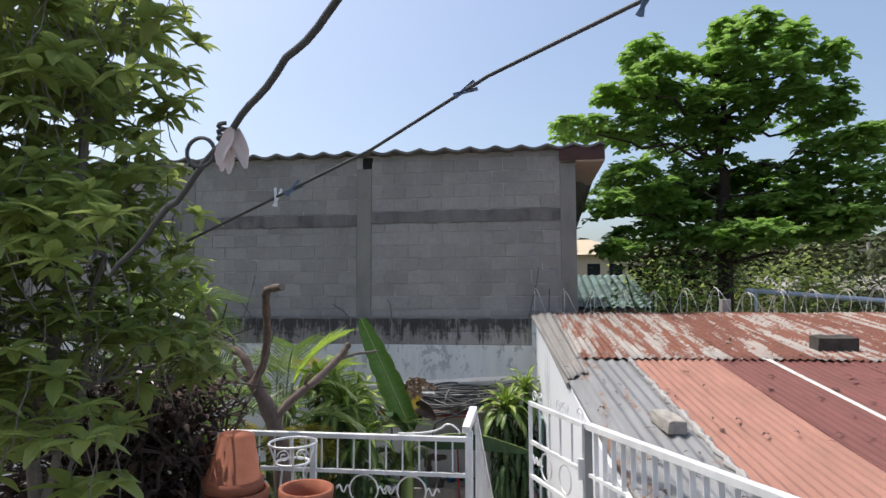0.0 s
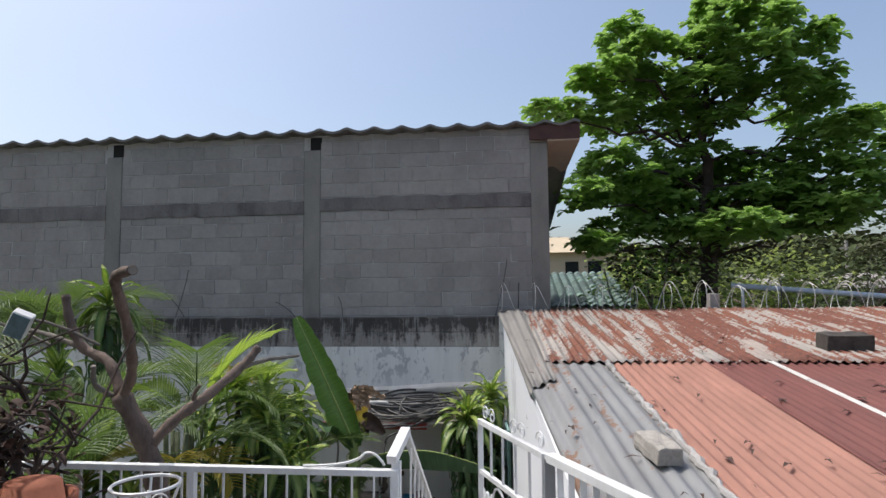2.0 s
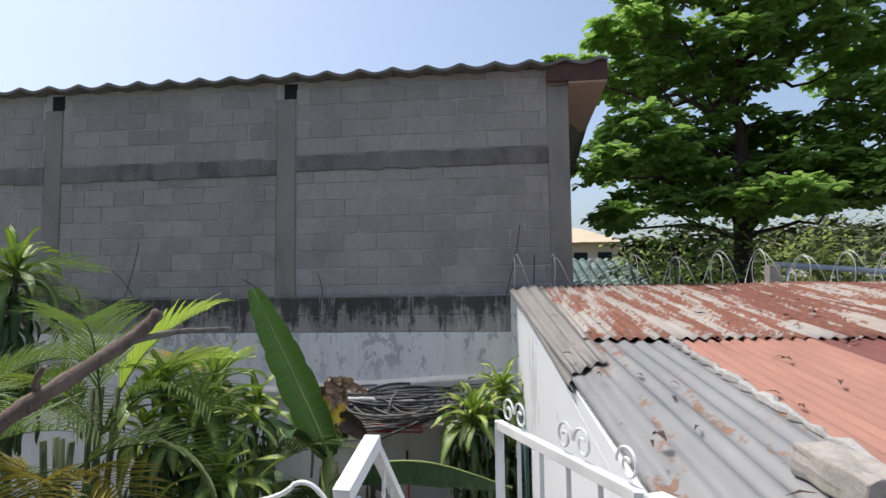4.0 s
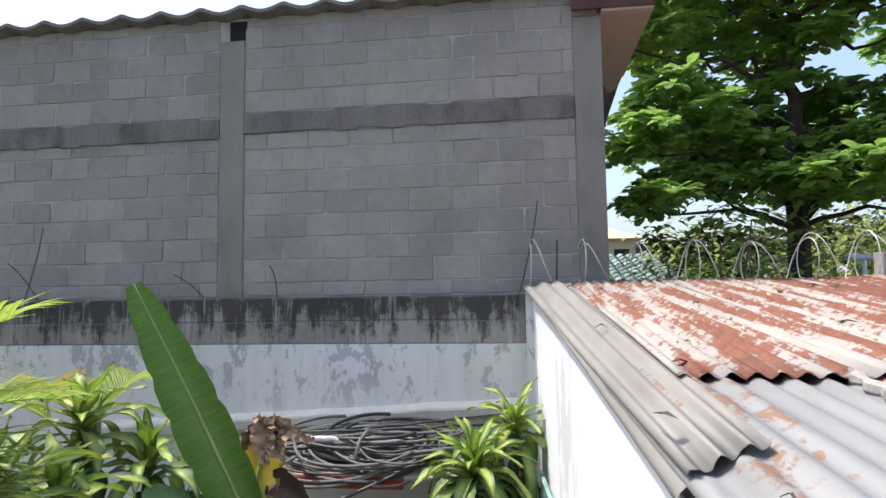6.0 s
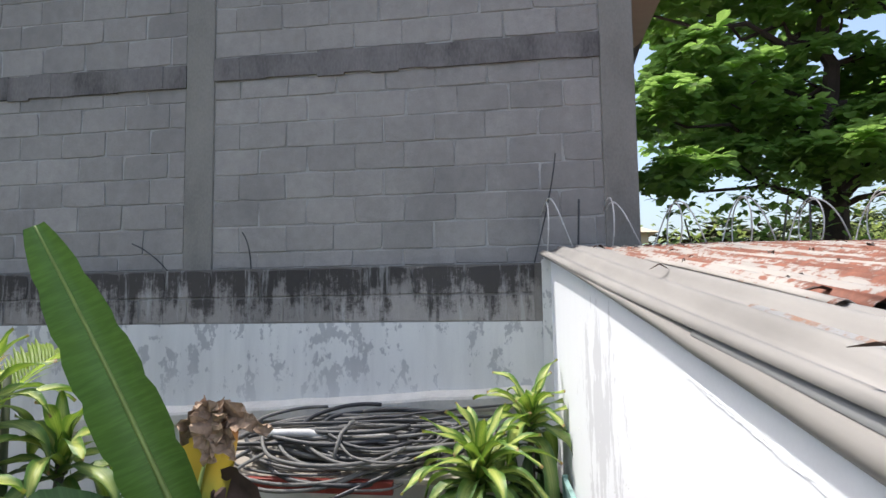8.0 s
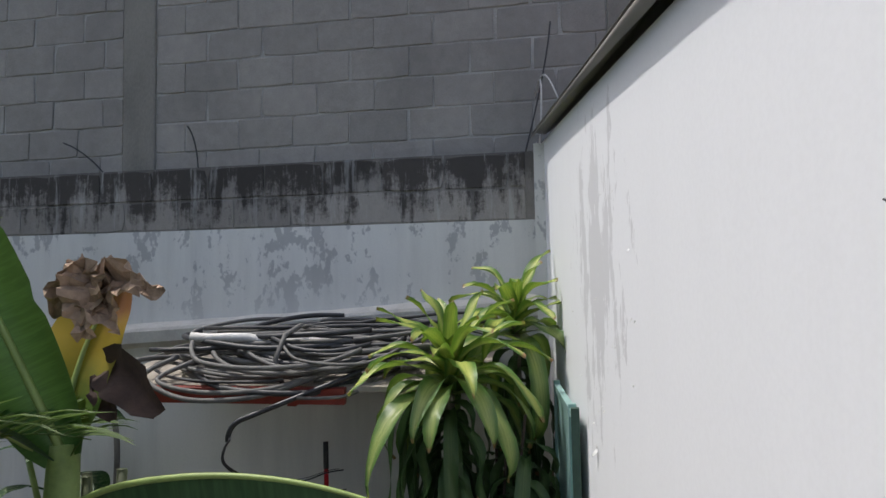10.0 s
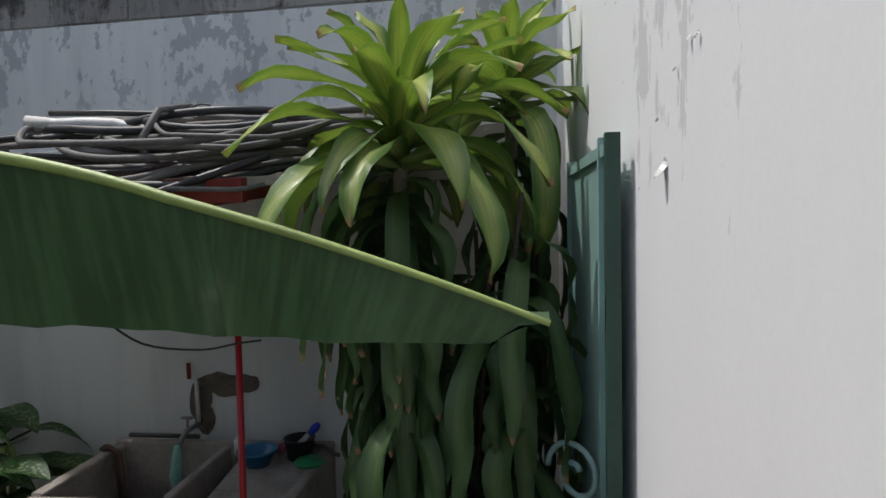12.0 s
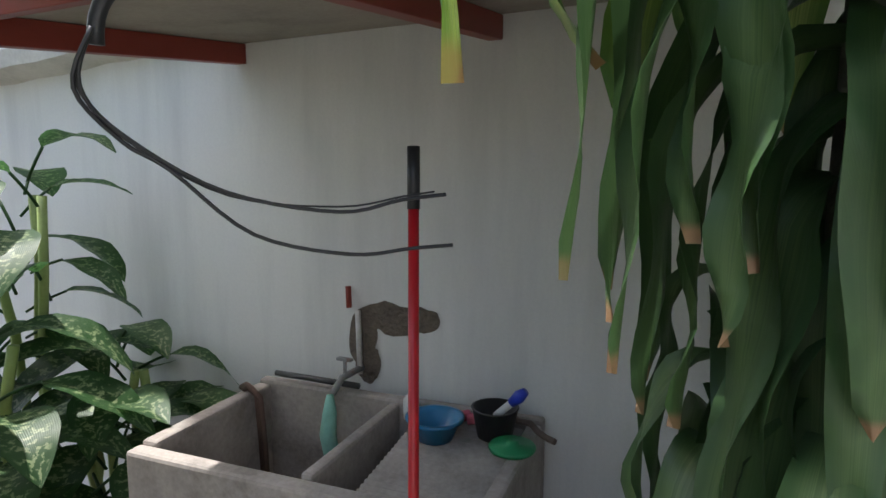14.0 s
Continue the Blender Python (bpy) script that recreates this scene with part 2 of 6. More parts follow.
M_RUST = tin("rusted_zinc", (0.34, 0.31, 0.275), (0.19, 0.066, 0.036), 0.485, 0.75, 0.0, (5.5, 0.5, 1))
M_RUSTDARK = tin("dark_rusted_zinc", (0.34, 0.29, 0.25), (0.165, 0.055, 0.032), 0.445, 0.75, 0.0, (4.5, 0.45, 1))
M_CORAL = tin("coral_roof_paint", (0.345, 0.168, 0.122), (0.27, 0.12, 0.09), 0.64, 0.7, 0.0)
M_MAROON = tin("maroon_roof_paint", (0.165, 0.055, 0.045), (0.28, 0.11, 0.078), 0.62, 0.7, 0.0)
M_FIBRE = plain("fibre_cement", (0.16, 0.155, 0.15), 0.9, vary=0.4)
M_SOFFIT = plain("brown_soffit", (0.46, 0.37, 0.30), 0.8, vary=0.12)
M_FASCIA = plain("dark_red_fascia", (0.075, 0.03, 0.024), 0.7, vary=0.4)
M_DARK = plain("void_shade", (0.012, 0.011, 0.010), 0.95)
M_CABLE = plain("black_cable", (0.045, 0.045, 0.047), 0.5, vary=0.5, scale=14, relief=0.1)
M_CABLEGREY = plain("dusty_grey_cable", (0.14, 0.135, 0.125), 0.65, vary=0.4, scale=12, relief=0.1)
M_PVC = plain("dirty_pvc", (0.62, 0.60, 0.57), 0.5, vary=0.3, scale=9)
M_WIRE = plain("galvanised_wire", (0.55, 0.53, 0.50), 0.5, 0.1, vary=0.3, scale=10)
M_BARK = plain("red_brown_bark", (0.155, 0.112, 0.09), 0.9, vary=0.55, scale=9, grain=45, relief=0.8, depth=0.012, stretch=(1, 1, 0.4))
# Darkened for the branch heap, whose shade is put into this colour.
M_TWIG = plain("shaded_dark_twig", (0.05, 0.034, 0.027), 0.9, vary=0.5, scale=9)
M_BARKGREY = plain("grey_bark", (0.17, 0.15, 0.125), 0.9, vary=0.5, scale=8, grain=45, relief=0.8, depth=0.012)
M_CUT = plain("cut_wood", (0.22, 0.19, 0.16), 0.9, vary=0.3)
M_CLAY = plain("terracotta", (0.34, 0.115, 0.062), 0.85, vary=0.3, scale=7)
M_DEADLEAF = plain("dry_leaf", (0.36, 0.25, 0.17), 0.85, vary=0.6, scale=11, relief=0.5)
# Brown leaf, darker than its own tone by the heap's painted-in shade.
M_DEADLEAF_DARK = plain("shaded_brown_leaf", (0.068, 0.04, 0.03), 0.85, vary=0.5, scale=9, relief=0.5)
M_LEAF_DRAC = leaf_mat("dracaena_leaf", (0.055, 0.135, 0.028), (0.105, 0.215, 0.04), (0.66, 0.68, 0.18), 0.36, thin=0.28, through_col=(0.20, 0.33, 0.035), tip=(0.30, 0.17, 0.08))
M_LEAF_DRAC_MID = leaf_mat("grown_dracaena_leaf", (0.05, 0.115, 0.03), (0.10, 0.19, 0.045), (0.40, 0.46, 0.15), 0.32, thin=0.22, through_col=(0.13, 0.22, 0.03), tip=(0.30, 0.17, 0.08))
# Old leaves: fainter stripe; the shade under the crown is put into the green.
M_LEAF_DRAC_DARK = leaf_mat("shaded_old_dracaena_leaf", (0.026, 0.060, 0.022), (0.052, 0.105, 0.038), (0.10, 0.16, 0.06), 0.34, thin=0.15, tip=(0.33, 0.20, 0.11))
# Sunlight on the upright leaf is put into this brighter copy's colour.
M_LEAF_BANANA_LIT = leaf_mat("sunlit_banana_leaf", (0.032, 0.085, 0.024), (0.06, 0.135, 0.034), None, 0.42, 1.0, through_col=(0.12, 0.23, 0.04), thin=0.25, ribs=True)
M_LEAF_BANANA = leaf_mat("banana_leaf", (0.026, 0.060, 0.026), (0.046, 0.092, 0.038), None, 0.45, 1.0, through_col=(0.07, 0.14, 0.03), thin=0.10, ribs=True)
M_LEAF_BANANA_OLD = leaf_mat("yellowing_banana_leaf", (0.05, 0.11, 0.02), (0.10, 0.18, 0.03), None, 0.5, 1.0, through_col=(0.25, 0.22, 0.03), thin=0.2, fade=((0.36, 0.26, 0.02), (0.20, 0.075, 0.02)))
M_PALMSTEM = plain("palm_stem", (0.085, 0.10, 0.045), 0.6, vary=0.3)
M_RIB = plain("banana_rib", (0.26, 0.34, 0.10), 0.5, vary=0.25)
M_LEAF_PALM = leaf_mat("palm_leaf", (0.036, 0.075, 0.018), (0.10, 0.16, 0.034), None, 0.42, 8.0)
# Young fronds: lighter green, with sunlight put into the colour as well.
M_LEAF_PALM_LIT = leaf_mat("lit_young_palm_leaf", (0.12, 0.20, 0.025), (0.24, 0.33, 0.05), None, 0.42, 8.0, thin=0.45)
M_LEAF_PALM_YEL = leaf_mat("yellowing_palm_leaf", (0.20, 0.19, 0.03), (0.34, 0.28, 0.05), None, 0.5, 8.0)
M_LEAF_DIEF = leaf_mat("spotted_leaf", (0.018, 0.055, 0.018), (0.032, 0.085, 0.024), None, 0.42, 10.0, spots=(0.27, 0.35, 0.17))
M_LEAF_TREE = leaf_mat("tree_leaf", (0.10, 0.15, 0.045), (0.25, 0.305, 0.085), None, 0.42, 6.0, thin=0.42)
M_LEAF_ALMOND = leaf_mat("broad_tree_leaf", (0.095, 0.185, 0.042), (0.19, 0.305, 0.068), None, 0.40, 6.0, thin=0.48)
M_LEAF_FAR = leaf_mat("far_foliage", (0.05, 0.070, 0.032), (0.095, 0.115, 0.052), None, 0.95, 6.0, thin=0.1, spec=0.1)
# Dull olive, with the haze of distance put into the colour.
M_WOODS = plain("far_woods", (0.085, 0.088, 0.052), 1.0, vary=0.45, scale=0.25, grain=2.0, relief=0.0, spec=0.05)
M_BEIGE = plain("beige_render", (0.55, 0.45, 0.31), 0.9, vary=0.1, space="World", scale=0.8)
M_TILE = plain("green_roof_tile", (0.16, 0.235, 0.20), 0.6, vary=0.35, scale=3, pieces=(0.6, 1.35))
M_HOUSE = plain("far_house_paint", (0.40, 0.30, 0.27), 0.9, vary=0.2, scale=0.8)
M_ROOFGREY = plain("far_roof", (0.34, 0.31, 0.28), 0.8, vary=0.25, scale=1)
M_GLASSDARK = plain("dark_pane", (0.02, 0.022, 0.025), 0.15, vary=0.1)
M_PIPEBLUE = plain("pale_blue_pipe", (0.50, 0.55, 0.63), 0.4, vary=0.12)
M_BRICK = plain("grey_block_piece", (0.36, 0.33, 0.29), 0.9, vary=0.4, scale=12, relief=0.6)
M_BRICKDARK = plain("mossy_block_piece", (0.07, 0.06, 0.05), 0.95, vary=0.5, scale=12, relief=0.6)
M_BLUE = plain("blue_plastic", (0.02, 0.17, 0.34), 0.35, vary=0.12, spec=0.5)
M_GREENPL = plain("green_plastic", (0.015, 0.24, 0.09), 0.35, vary=0.12)
M_BLACKPL = plain("black_plastic", (0.02, 0.02, 0.022), 0.4, vary=0.3)
M_WHITEPL = plain("white_plastic", (0.72, 0.72, 0.70), 0.4, vary=0.1)
M_BLUEHANDLE = plain("bright_blue_plastic", (0.02, 0.05, 0.48), 0.35, vary=0.1)
M_MINT = plain("mint_cloth", (0.24, 0.50, 0.41), 0.9, vary=0.2, scale=14, relief=0.5)
M_PINK = plain("pink_cloth", (0.45, 0.10, 0.14), 0.9, vary=0.3, scale=12)
M_BROWNROPE = plain("brown_rubber", (0.075, 0.042, 0.03), 0.7, vary=0.4, scale=14)
M_BROKEN = plain("broken_plaster", (0.15, 0.12, 0.095), 0.95, vary=0.5, scale=14, grain=60, relief=1.0, depth=0.02)
M_STONE = plain("field_stone", (0.27, 0.245, 0.22), 0.92, vary=0.4, scale=6, relief=0.6)
M_LOG = plain("weathered_wood", (0.15, 0.13, 0.115), 0.9, vary=0.4, scale=6, relief=0.6)
M_CLOTHPALE = plain("pale_cloth", (0.55, 0.47, 0.45), 0.9, vary=0.25, scale=16, relief=0.4)
M_PEG = plain("blue_grey_peg", (0.09, 0.13, 0.20), 0.5, vary=0.2)
M_CLEAR = plain("aqua_bottle_plastic", (0.16, 0.24, 0.27), 0.25, vary=0.3, scale=20)

# ---------------------------------------------------------------- building helpers


class Mesh:
    """Gathers vertices, faces and the leaf map, and links them as one mesh object."""

    def __init__(self):
        self.v, self.f, self.uv = [], [], []

    def add(self, verts, faces, uvs=None):
        o = len(self.v)
        self.v.extend(tuple(p) for p in verts)
        self.f.extend(tuple(i + o for i in q) for q in faces)
        self.uv.extend(uvs if uvs else [(0.5, 0.5)] * len(verts))

    def box(self, lo, hi, m=None):
        (a, b, c), (d, e, g) = lo, hi
        p = [Vector(q) for q in ((a, b, c), (d, b, c), (d, e, c), (a, e, c), (a, b, g), (d, b, g), (d, e, g), (a, e, g))]
        if m:
            p = [m @ q for q in p]
        self.add(p, ((3, 2, 1, 0), (4, 5, 6, 7), (0, 1, 5, 4), (1, 2, 6, 5), (2, 3, 7, 6), (3, 0, 4, 7)))

    def tube(self, pts, r, n=8, caps=True):
        pts = [Vector(p) for p in pts]
        rs = r if isinstance(r, (list, tuple)) else [r] * len(pts)
        verts, faces = [], []
        side = None
        for i, p in enumerate(pts):
            t = (pts[min(i + 1, len(pts) - 1)] - pts[max(i - 1, 0)])
            t = t.normalized() if t.length > 1e-9 else Vector((0, 0, 1))
            if side is None:
                side = t.orthogonal().normalized()
            side = (side - t * side.dot(t))
            side = side.normalized() if side.length > 1e-6 else t.orthogonal().normalized()
            up = t.cross(side)
            for k in range(n):
                a = 2 * math.pi * (k + 0.5) / n
                verts.append(p + (side * math.cos(a) + up * math.sin(a)) * rs[i])
        for i in range(len(pts) - 1):
            for k in range(n):
                faces.append((i * n + k, i * n + (k + 1) % n, (i + 1) * n + (k + 1) % n, (i + 1) * n + k))
        if caps:
            faces.append(tuple(reversed(range(n))))
            faces.append(tuple(range((len(pts) - 1) * n, len(pts) * n)))
        self.add(verts, faces)

    def lathe(self, prof, centre=(0, 0, 0), n=20):
        verts, faces = [], []
        for r, z in prof:
            for k in range(n):
                a = 2 * math.pi * k / n
                verts.append((centre[0] + r * math.cos(a), centre[1] + r * math.sin(a), centre[2] + z))
        for i in range(len(prof) - 1):
            for k in range(n):
                faces.append((i * n + k, i * n + (k + 1) % n, (i + 1) * n + (k + 1) % n, (i + 1) * n + k))
        faces.append(tuple(reversed(range(n))))
        faces.append(tuple(range((len(prof) - 1) * n, len(prof) * n)))
        self.add(verts, faces)

    def blade(self, pts, widths, up=(0, 0, 1), fold=0.25, wave=0.0, cross=2, seed=0.0, beat=1.9):
        """A leaf blade along pts, widths are half widths; fold lifts its edges."""
        pts = [Vector(p) for p in pts]
        verts, faces, uvs = [], [], []
        n, k = len(pts), 2 * cross + 1
        last = None
        for i, p in enumerate(pts):
            t = (pts[min(i + 1, n - 1)] - pts[max(i - 1, 0)])
            t = t.normalized() if t.length > 1e-9 else Vector((0, 0, 1))
            s = t.cross(Vector(up))
            if last is not None:
                s = last - t * last.dot(t)
            s = s.normalized() if s.length > 1e-6 else t.orthogonal().normalized()
            last = s
            nn = s.cross(t)
            for j in range(k):
                q = (j - cross) / cross
                lift = abs(q) * fold * widths[i] + wave * q * math.sin(i * beat + seed + q)
                verts.append(p + s * q * widths[i] + nn * lift)
                uvs.append((j / (k - 1), i / (n - 1)))
        for i in range(n - 1):
            for j in range(k - 1):
                faces.append((i * k + j, i * k + j + 1, (i + 1) * k + j + 1, (i + 1) * k + j))
        self.add(verts, faces, uvs)

    def link(self, name, mat, parent=None, label="", smooth=False, m=None):
        me = bpy.data.meshes.new(name)
        me.from_pydata(self.v, [], self.f)
        lay = me.uv_layers.new(name="leaf")
        idx = np.empty(len(me.loops), dtype=np.int32)
        me.loops.foreach_get("vertex_index", idx)
        lay.data.foreach_set("uv", np.array(self.uv, dtype=np.float32)[idx].ravel())
        if smooth:
            me.polygons.foreach_set("use_smooth", [True] * len(me.polygons))
        me.materials.append(mat)
        me.update()
        ob = new(name, me)
        if parent:
            ob.parent = parent
        if label:
            ob["label"] = label
        if m:
            ob.matrix_basis = m
        return ob


def bevelled(ob, width=0.006, segments=2):
    mod = ob.modifiers.new("edge", "BEVEL")
    mod.width, mod.segments, mod.limit_method, mod.angle_limit = width, segments, "ANGLE", radians(40)
    return ob


def part(name, mesh, mat, parent, label="", smooth=False, bevel=0.0):
    ob = mesh.link(name, mat, parent, label, smooth)
    return bevelled(ob, bevel) if bevel else ob


def thing(name, label, category, group="", kind="", at=(0, 0, 0)):
    ob = new(name)
    ob.location = at
    ob.empty_display_size = 0.1
    return tagged(ob, label, category, group, kind)


def under(ob, parent):
    """Puts ob, built in world places, under a parent that stands elsewhere."""
    ob.parent = parent
    ob.matrix_parent_inverse = Matrix.Translation(parent.location).inverted()
    return ob


def bez(a, b, c, n=10):
    a, b, c = Vector(a), Vector(b), Vector(c)
    return [a * (1 - t) ** 2 + b * 2 * t * (1 - t) + c * t * t for t in (i / n for i in range(n + 1))]


def wander(a, b, n, amount, rng, sag=0.0):
    a, b = Vector(a), Vector(b)
    out = []
    for i in range(n + 1):
        t = i / n
        j = Vector((rng.uniform(-1, 1), rng.uniform(-1, 1), rng.uniform(-1, 1))) * amount * (4 * t * (1 - t))
        out.append(a.lerp(b, t) + j - Vector((0, 0, sag * 4 * t * (1 - t))))
    return out


FLOOR = 0.26
WALL_Y, BLOCK_Y = 10.335, 10.47


def shed_x(y):
    return 0.835 + 0.075 * (8.9 - y)


def roof_z(y):
    return 3.745 + 0.118 * (y - 9.68)


def eave_z(y):
    return 3.736 - 0.1294 * (10.0 - y)

# ---------------------------------------------------------------- ground and setting
g = Mesh()
g.add([(-1500, -1500, 0), (1500, -1500, 0), (1500, 1500, 0), (-1500, 1500, 0)], [(0, 1, 2, 3)])
tagged(g.link("ground", M_GROUND), "dry earth ground that reaches the horizon", "ground", kind="structure")

g = Mesh()
g.box((-9, 4.9, 0.0), (1.4, WALL_Y, FLOOR))
patio = tagged(g.link("patio_floor", M_FLOOR), "grey cement floor of the back patio", "floor", kind="structure")

g = Mesh()
g.box((-4.6, 5.6, FLOOR + 0.004), (-1.85, 9.3, FLOOR + 0.18))
tagged(g.link("garden_bed", M_SOIL), "dark soil of the planted bed", "soil", kind="structure")

g = Mesh()
g.box((-5.0, -3.0, 1.98), (1.45, 4.92, 2.18))
g.box((-5.0, -3.0, 2.18), (1.45, 0.75, 2.36))
terrace = tagged(g.link("terrace_floor", M_FLOOR), "grey cement floor of the upper terrace", "floor", kind="structure")
g = Mesh()
g.box((-5.0, -3.0, 0.0), (1.45, 4.9, 1.98))
tagged(g.link("wall_house", M_WHITEWALL), "white painted wall under the terrace", "wall", kind="structure")
g = Mesh()
g.box((-5.0, -3.2, 0.0), (5.0, -3.0, 5.2))
tagged(g.link("wall_south", M_WHITEWALL), "white painted house wall behind the terrace", "wall", kind="structure")

stairs = thing("staircase", "plain grey cement staircase down from the terrace to the patio", "stairs", kind="structure")
for i in range(11):
    z1 = 2.18 - (i + 1) * (2.18 - FLOOR) / 12
    y0 = 4.92 + i * 0.245
    s = Mesh()
    s.box((0.22, y0, FLOOR), (shed_x(y0 + 0.25) - 0.02, y0 + 0.245, z1))
    part("step", s, M_FLOOR, stairs)

# ---------------------------------------------------------------- neighbour's block building
building = thing("wall_north", "bare grey concrete block wall with cast columns and a beam", "wall", kind="structure")
LEFT_END, CORNER = -14.0, 1.43
m_ = Mesh()
m_.box((LEFT_END, BLOCK_Y + 0.007, 0.0), (CORNER - 0.01, 18.0, 6.53))
part("mortar_core", m_, M_MORTAR, building)
columns = [(-12.22, -11.96), (-8.92, -8.66), (-5.62, -5.36), (-2.32, -2.06), (1.17, CORNER)]
for a, b in columns:
    m_ = Mesh()
    m_.box((a, BLOCK_Y - 0.012, 3.70), (b, BLOCK_Y + 0.14, 6.30))
    part("column", m_, M_COLUMN, building, bevel=0.012)
    if b < 1:
        # Flat dark box: the shade inside the opening is put into its colour.
        m_ = Mesh()
        m_.box((a + 0.10, BLOCK_Y - 0.001, 6.30), (b + 0.02, BLOCK_Y + 0.004, 6.50))
        part("gap_over_column", m_, M_DARK, building)
edges = [LEFT_END] + [x for ab in columns for x in ab][:-1]
rng = random.Random(4)
for i in range(0, len(edges), 2):
    a, b = edges[i], edges[i + 1]
    m_ = Mesh()
    n = 14
    low, high = (5.335, 5.54) if b > 0 else (5.29, 5.505)
    for k in range(n):
        x0, x1 = a + (b - a) * k / n, a + (b - a) * (k + 1) / n
        m_.box((x0, BLOCK_Y - 0.014 - rng.uniform(0, 0.006), low + rng.uniform(-0.010, 0.016)), (x1, BLOCK_Y + 0.12, high + rng.uniform(-0.006, 0.01)))
    part("tie_beam", m_, M_BEAM, building)
m_ = Mesh()
m_.box((CORNER - 0.27, BLOCK_Y - 0.012, 6.30), (CORNER - 0.02, BLOCK_Y + 0.1, 6.44))
part("column_head", m_, M_COLUMN, building, bevel=0.02)

roof = thing("roof_neighbour", "dark corrugated fibre cement roof edge over the block wall", "roof", kind="structure")
m_ = Mesh()
xs = np.arange(LEFT_END, 1.92, 0.028)
vs, fs = [], []
for x in xs:
    w = 0.022 * math.sin(2 * math.pi * x / 0.43) + 0.014 * max(0, math.sin(2 * math.pi * x / 0.43)) ** 3
    for y, dz in ((BLOCK_Y - 0.13, 0.0), (18.2, -0.9)):
        vs += [(x, y, 6.575 + w + dz), (x, y, 6.54 + w + dz)]
for i in range(len(xs) - 1):
    o, q = i * 4, i * 4 + 4
    fs += [(o, q, q + 2, o + 2), (o + 1, o + 3, q + 3, q + 1), (o, o + 1, q + 1, q)]
m_.add(vs, fs)
part("corrugated_sheet", m_, M_FIBRE, roof)
m_ = Mesh()
m_.box((CORNER, BLOCK_Y - 0.08, 6.30), (1.90, 17.0, 6.325))
part("soffit", m_, M_SOFFIT, roof)
m_ = Mesh()
m_.box((CORNER - 0.27, BLOCK_Y - 0.10, 6.325), (1.90, BLOCK_Y - 0.07, 6.54))
m_.box((1.88, BLOCK_Y - 0.07, 6.325), (1.905, 17.0, 6.48))
part("fascia", m_, M_FASCIA, roof)

# ---------------------------------------------------------------- boundary wall
bwall = thing("wall_boundary", "old boundary wall, peeling blue-white paint below two bare stained block courses", "wall", kind="structure")
m_ = Mesh()
m_.box((LEFT_END, WALL_Y, 0.0), (9.0, BLOCK_Y - 0.002, 3.275))
part("painted_wall", m_, M_OLDPAINT, bwall)
m_ = Mesh()
m_.box((LEFT_END, WALL_Y + 0.006, 3.275), (9.0, BLOCK_Y - 0.003, 3.715))
part("mortar_core", m_, M_MORTAR_OLD, bwall)

# ledge on the wall, a shallow sloping fillet
m_ = Mesh()
n = 24
vs, fs = [], []
rng = random.Random(8)
for i in range(n + 1):
    x = -3.4 + i * (0.68 + 3.4) / n
    z = 2.60 + (x + 2.1) * 0.062 + rng.uniform(-0.006, 0.006)
    vs += [(x, WALL_Y + 0.01, z + 0.035), (x, WALL_Y - 0.12, z), (x, WALL_Y - 0.13, z - 0.02), (x, WALL_Y - 0.12, z - 0.095), (x, WALL_Y + 0.01, z - 0.14)]
for i in range(n):
    for k in range(4):
        fs.append((i * 5 + k, i * 5 + k + 1, i * 5 + k + 6, i * 5 + k + 5))
fs += [(4, 3, 2, 1, 0), tuple(n * 5 + k for k in range(5))]
m_.add(vs, fs)
part("ledge", m_, M_LEDGE, bwall, "pale painted sloping cement ledge")

# ---------------------------------------------------------------- shed with its tin roof
shed = thing("wall_shed", "white painted shed wall with peeling paint and a tin roof", "wall", kind="structure")
Y0, Y1 = 3.0, WALL_Y
m_ = Mesh()
ys = np.linspace(Y0, Y1, 30)
vs, fs = [], []
for y in ys:
    x = shed_x(y)
    vs += [(x, y, 0.0), (x, y, eave_z(y) - 0.014 - 0.0028 * (10.34 - y) ** 2 * (1 if y > 6.6 else (6.6 / y) ** -3)), (x + 0.15, y, roof_z(y) - 0.05), (x + 0.15, y, 0.0)]
for i in range(len(ys) - 1):
    for k in range(3):
        fs.append((i * 4 + k, i * 4 + k + 1, i * 4 + k + 5, i * 4 + k + 4))
fs += [(0, 3, 2, 1), tuple((len(ys) - 1) * 4 + k for k in (0, 1, 2, 3))]
m_.add(vs, fs)
part("shed_wall", m_, M_WHITEWALL, shed)
m_ = Mesh()
m_.box((shed_x(Y0) + 0.15, Y0, 0.0), (8.6, Y0 + 0.15, roof_z(Y0) - 0.04))
m_.box((8.45, Y0 + 0.15, 0.0), (8.6, WALL_Y, roof_z(Y0) - 0.04))
part("shed_back_wall", m_, M_WHITEWALL, shed)
m_ = Mesh()
m_.box((0.672, 10.21, 0.0), (0.80, WALL_Y + 0.004, eave_z(10.21) - 0.03))
part("corner_pillar", m_, M_OLDPAINT, shed)

def flake(y, z, size, seed):
    """A curl of loose paint that hangs from the wall."""
    r_ = random.Random(seed)
    c = Mesh()
    pts = []
    for i in range(7):
        t = i / 6
        pts.append((shed_x(y) - 0.004 - size * 0.55 * math.sin(t * 2.2) * t, y + r_.uniform(-0.002, 0.002), z - size * t))
    c.blade(pts, [size * w for w in (0.18, 0.30, 0.34, 0.30, 0.26, 0.16, 0.05)], up=(1, 0, 0), fold=0.5, cross=2)
    return part("paint_flake", c, M_WHITEPL, shed)


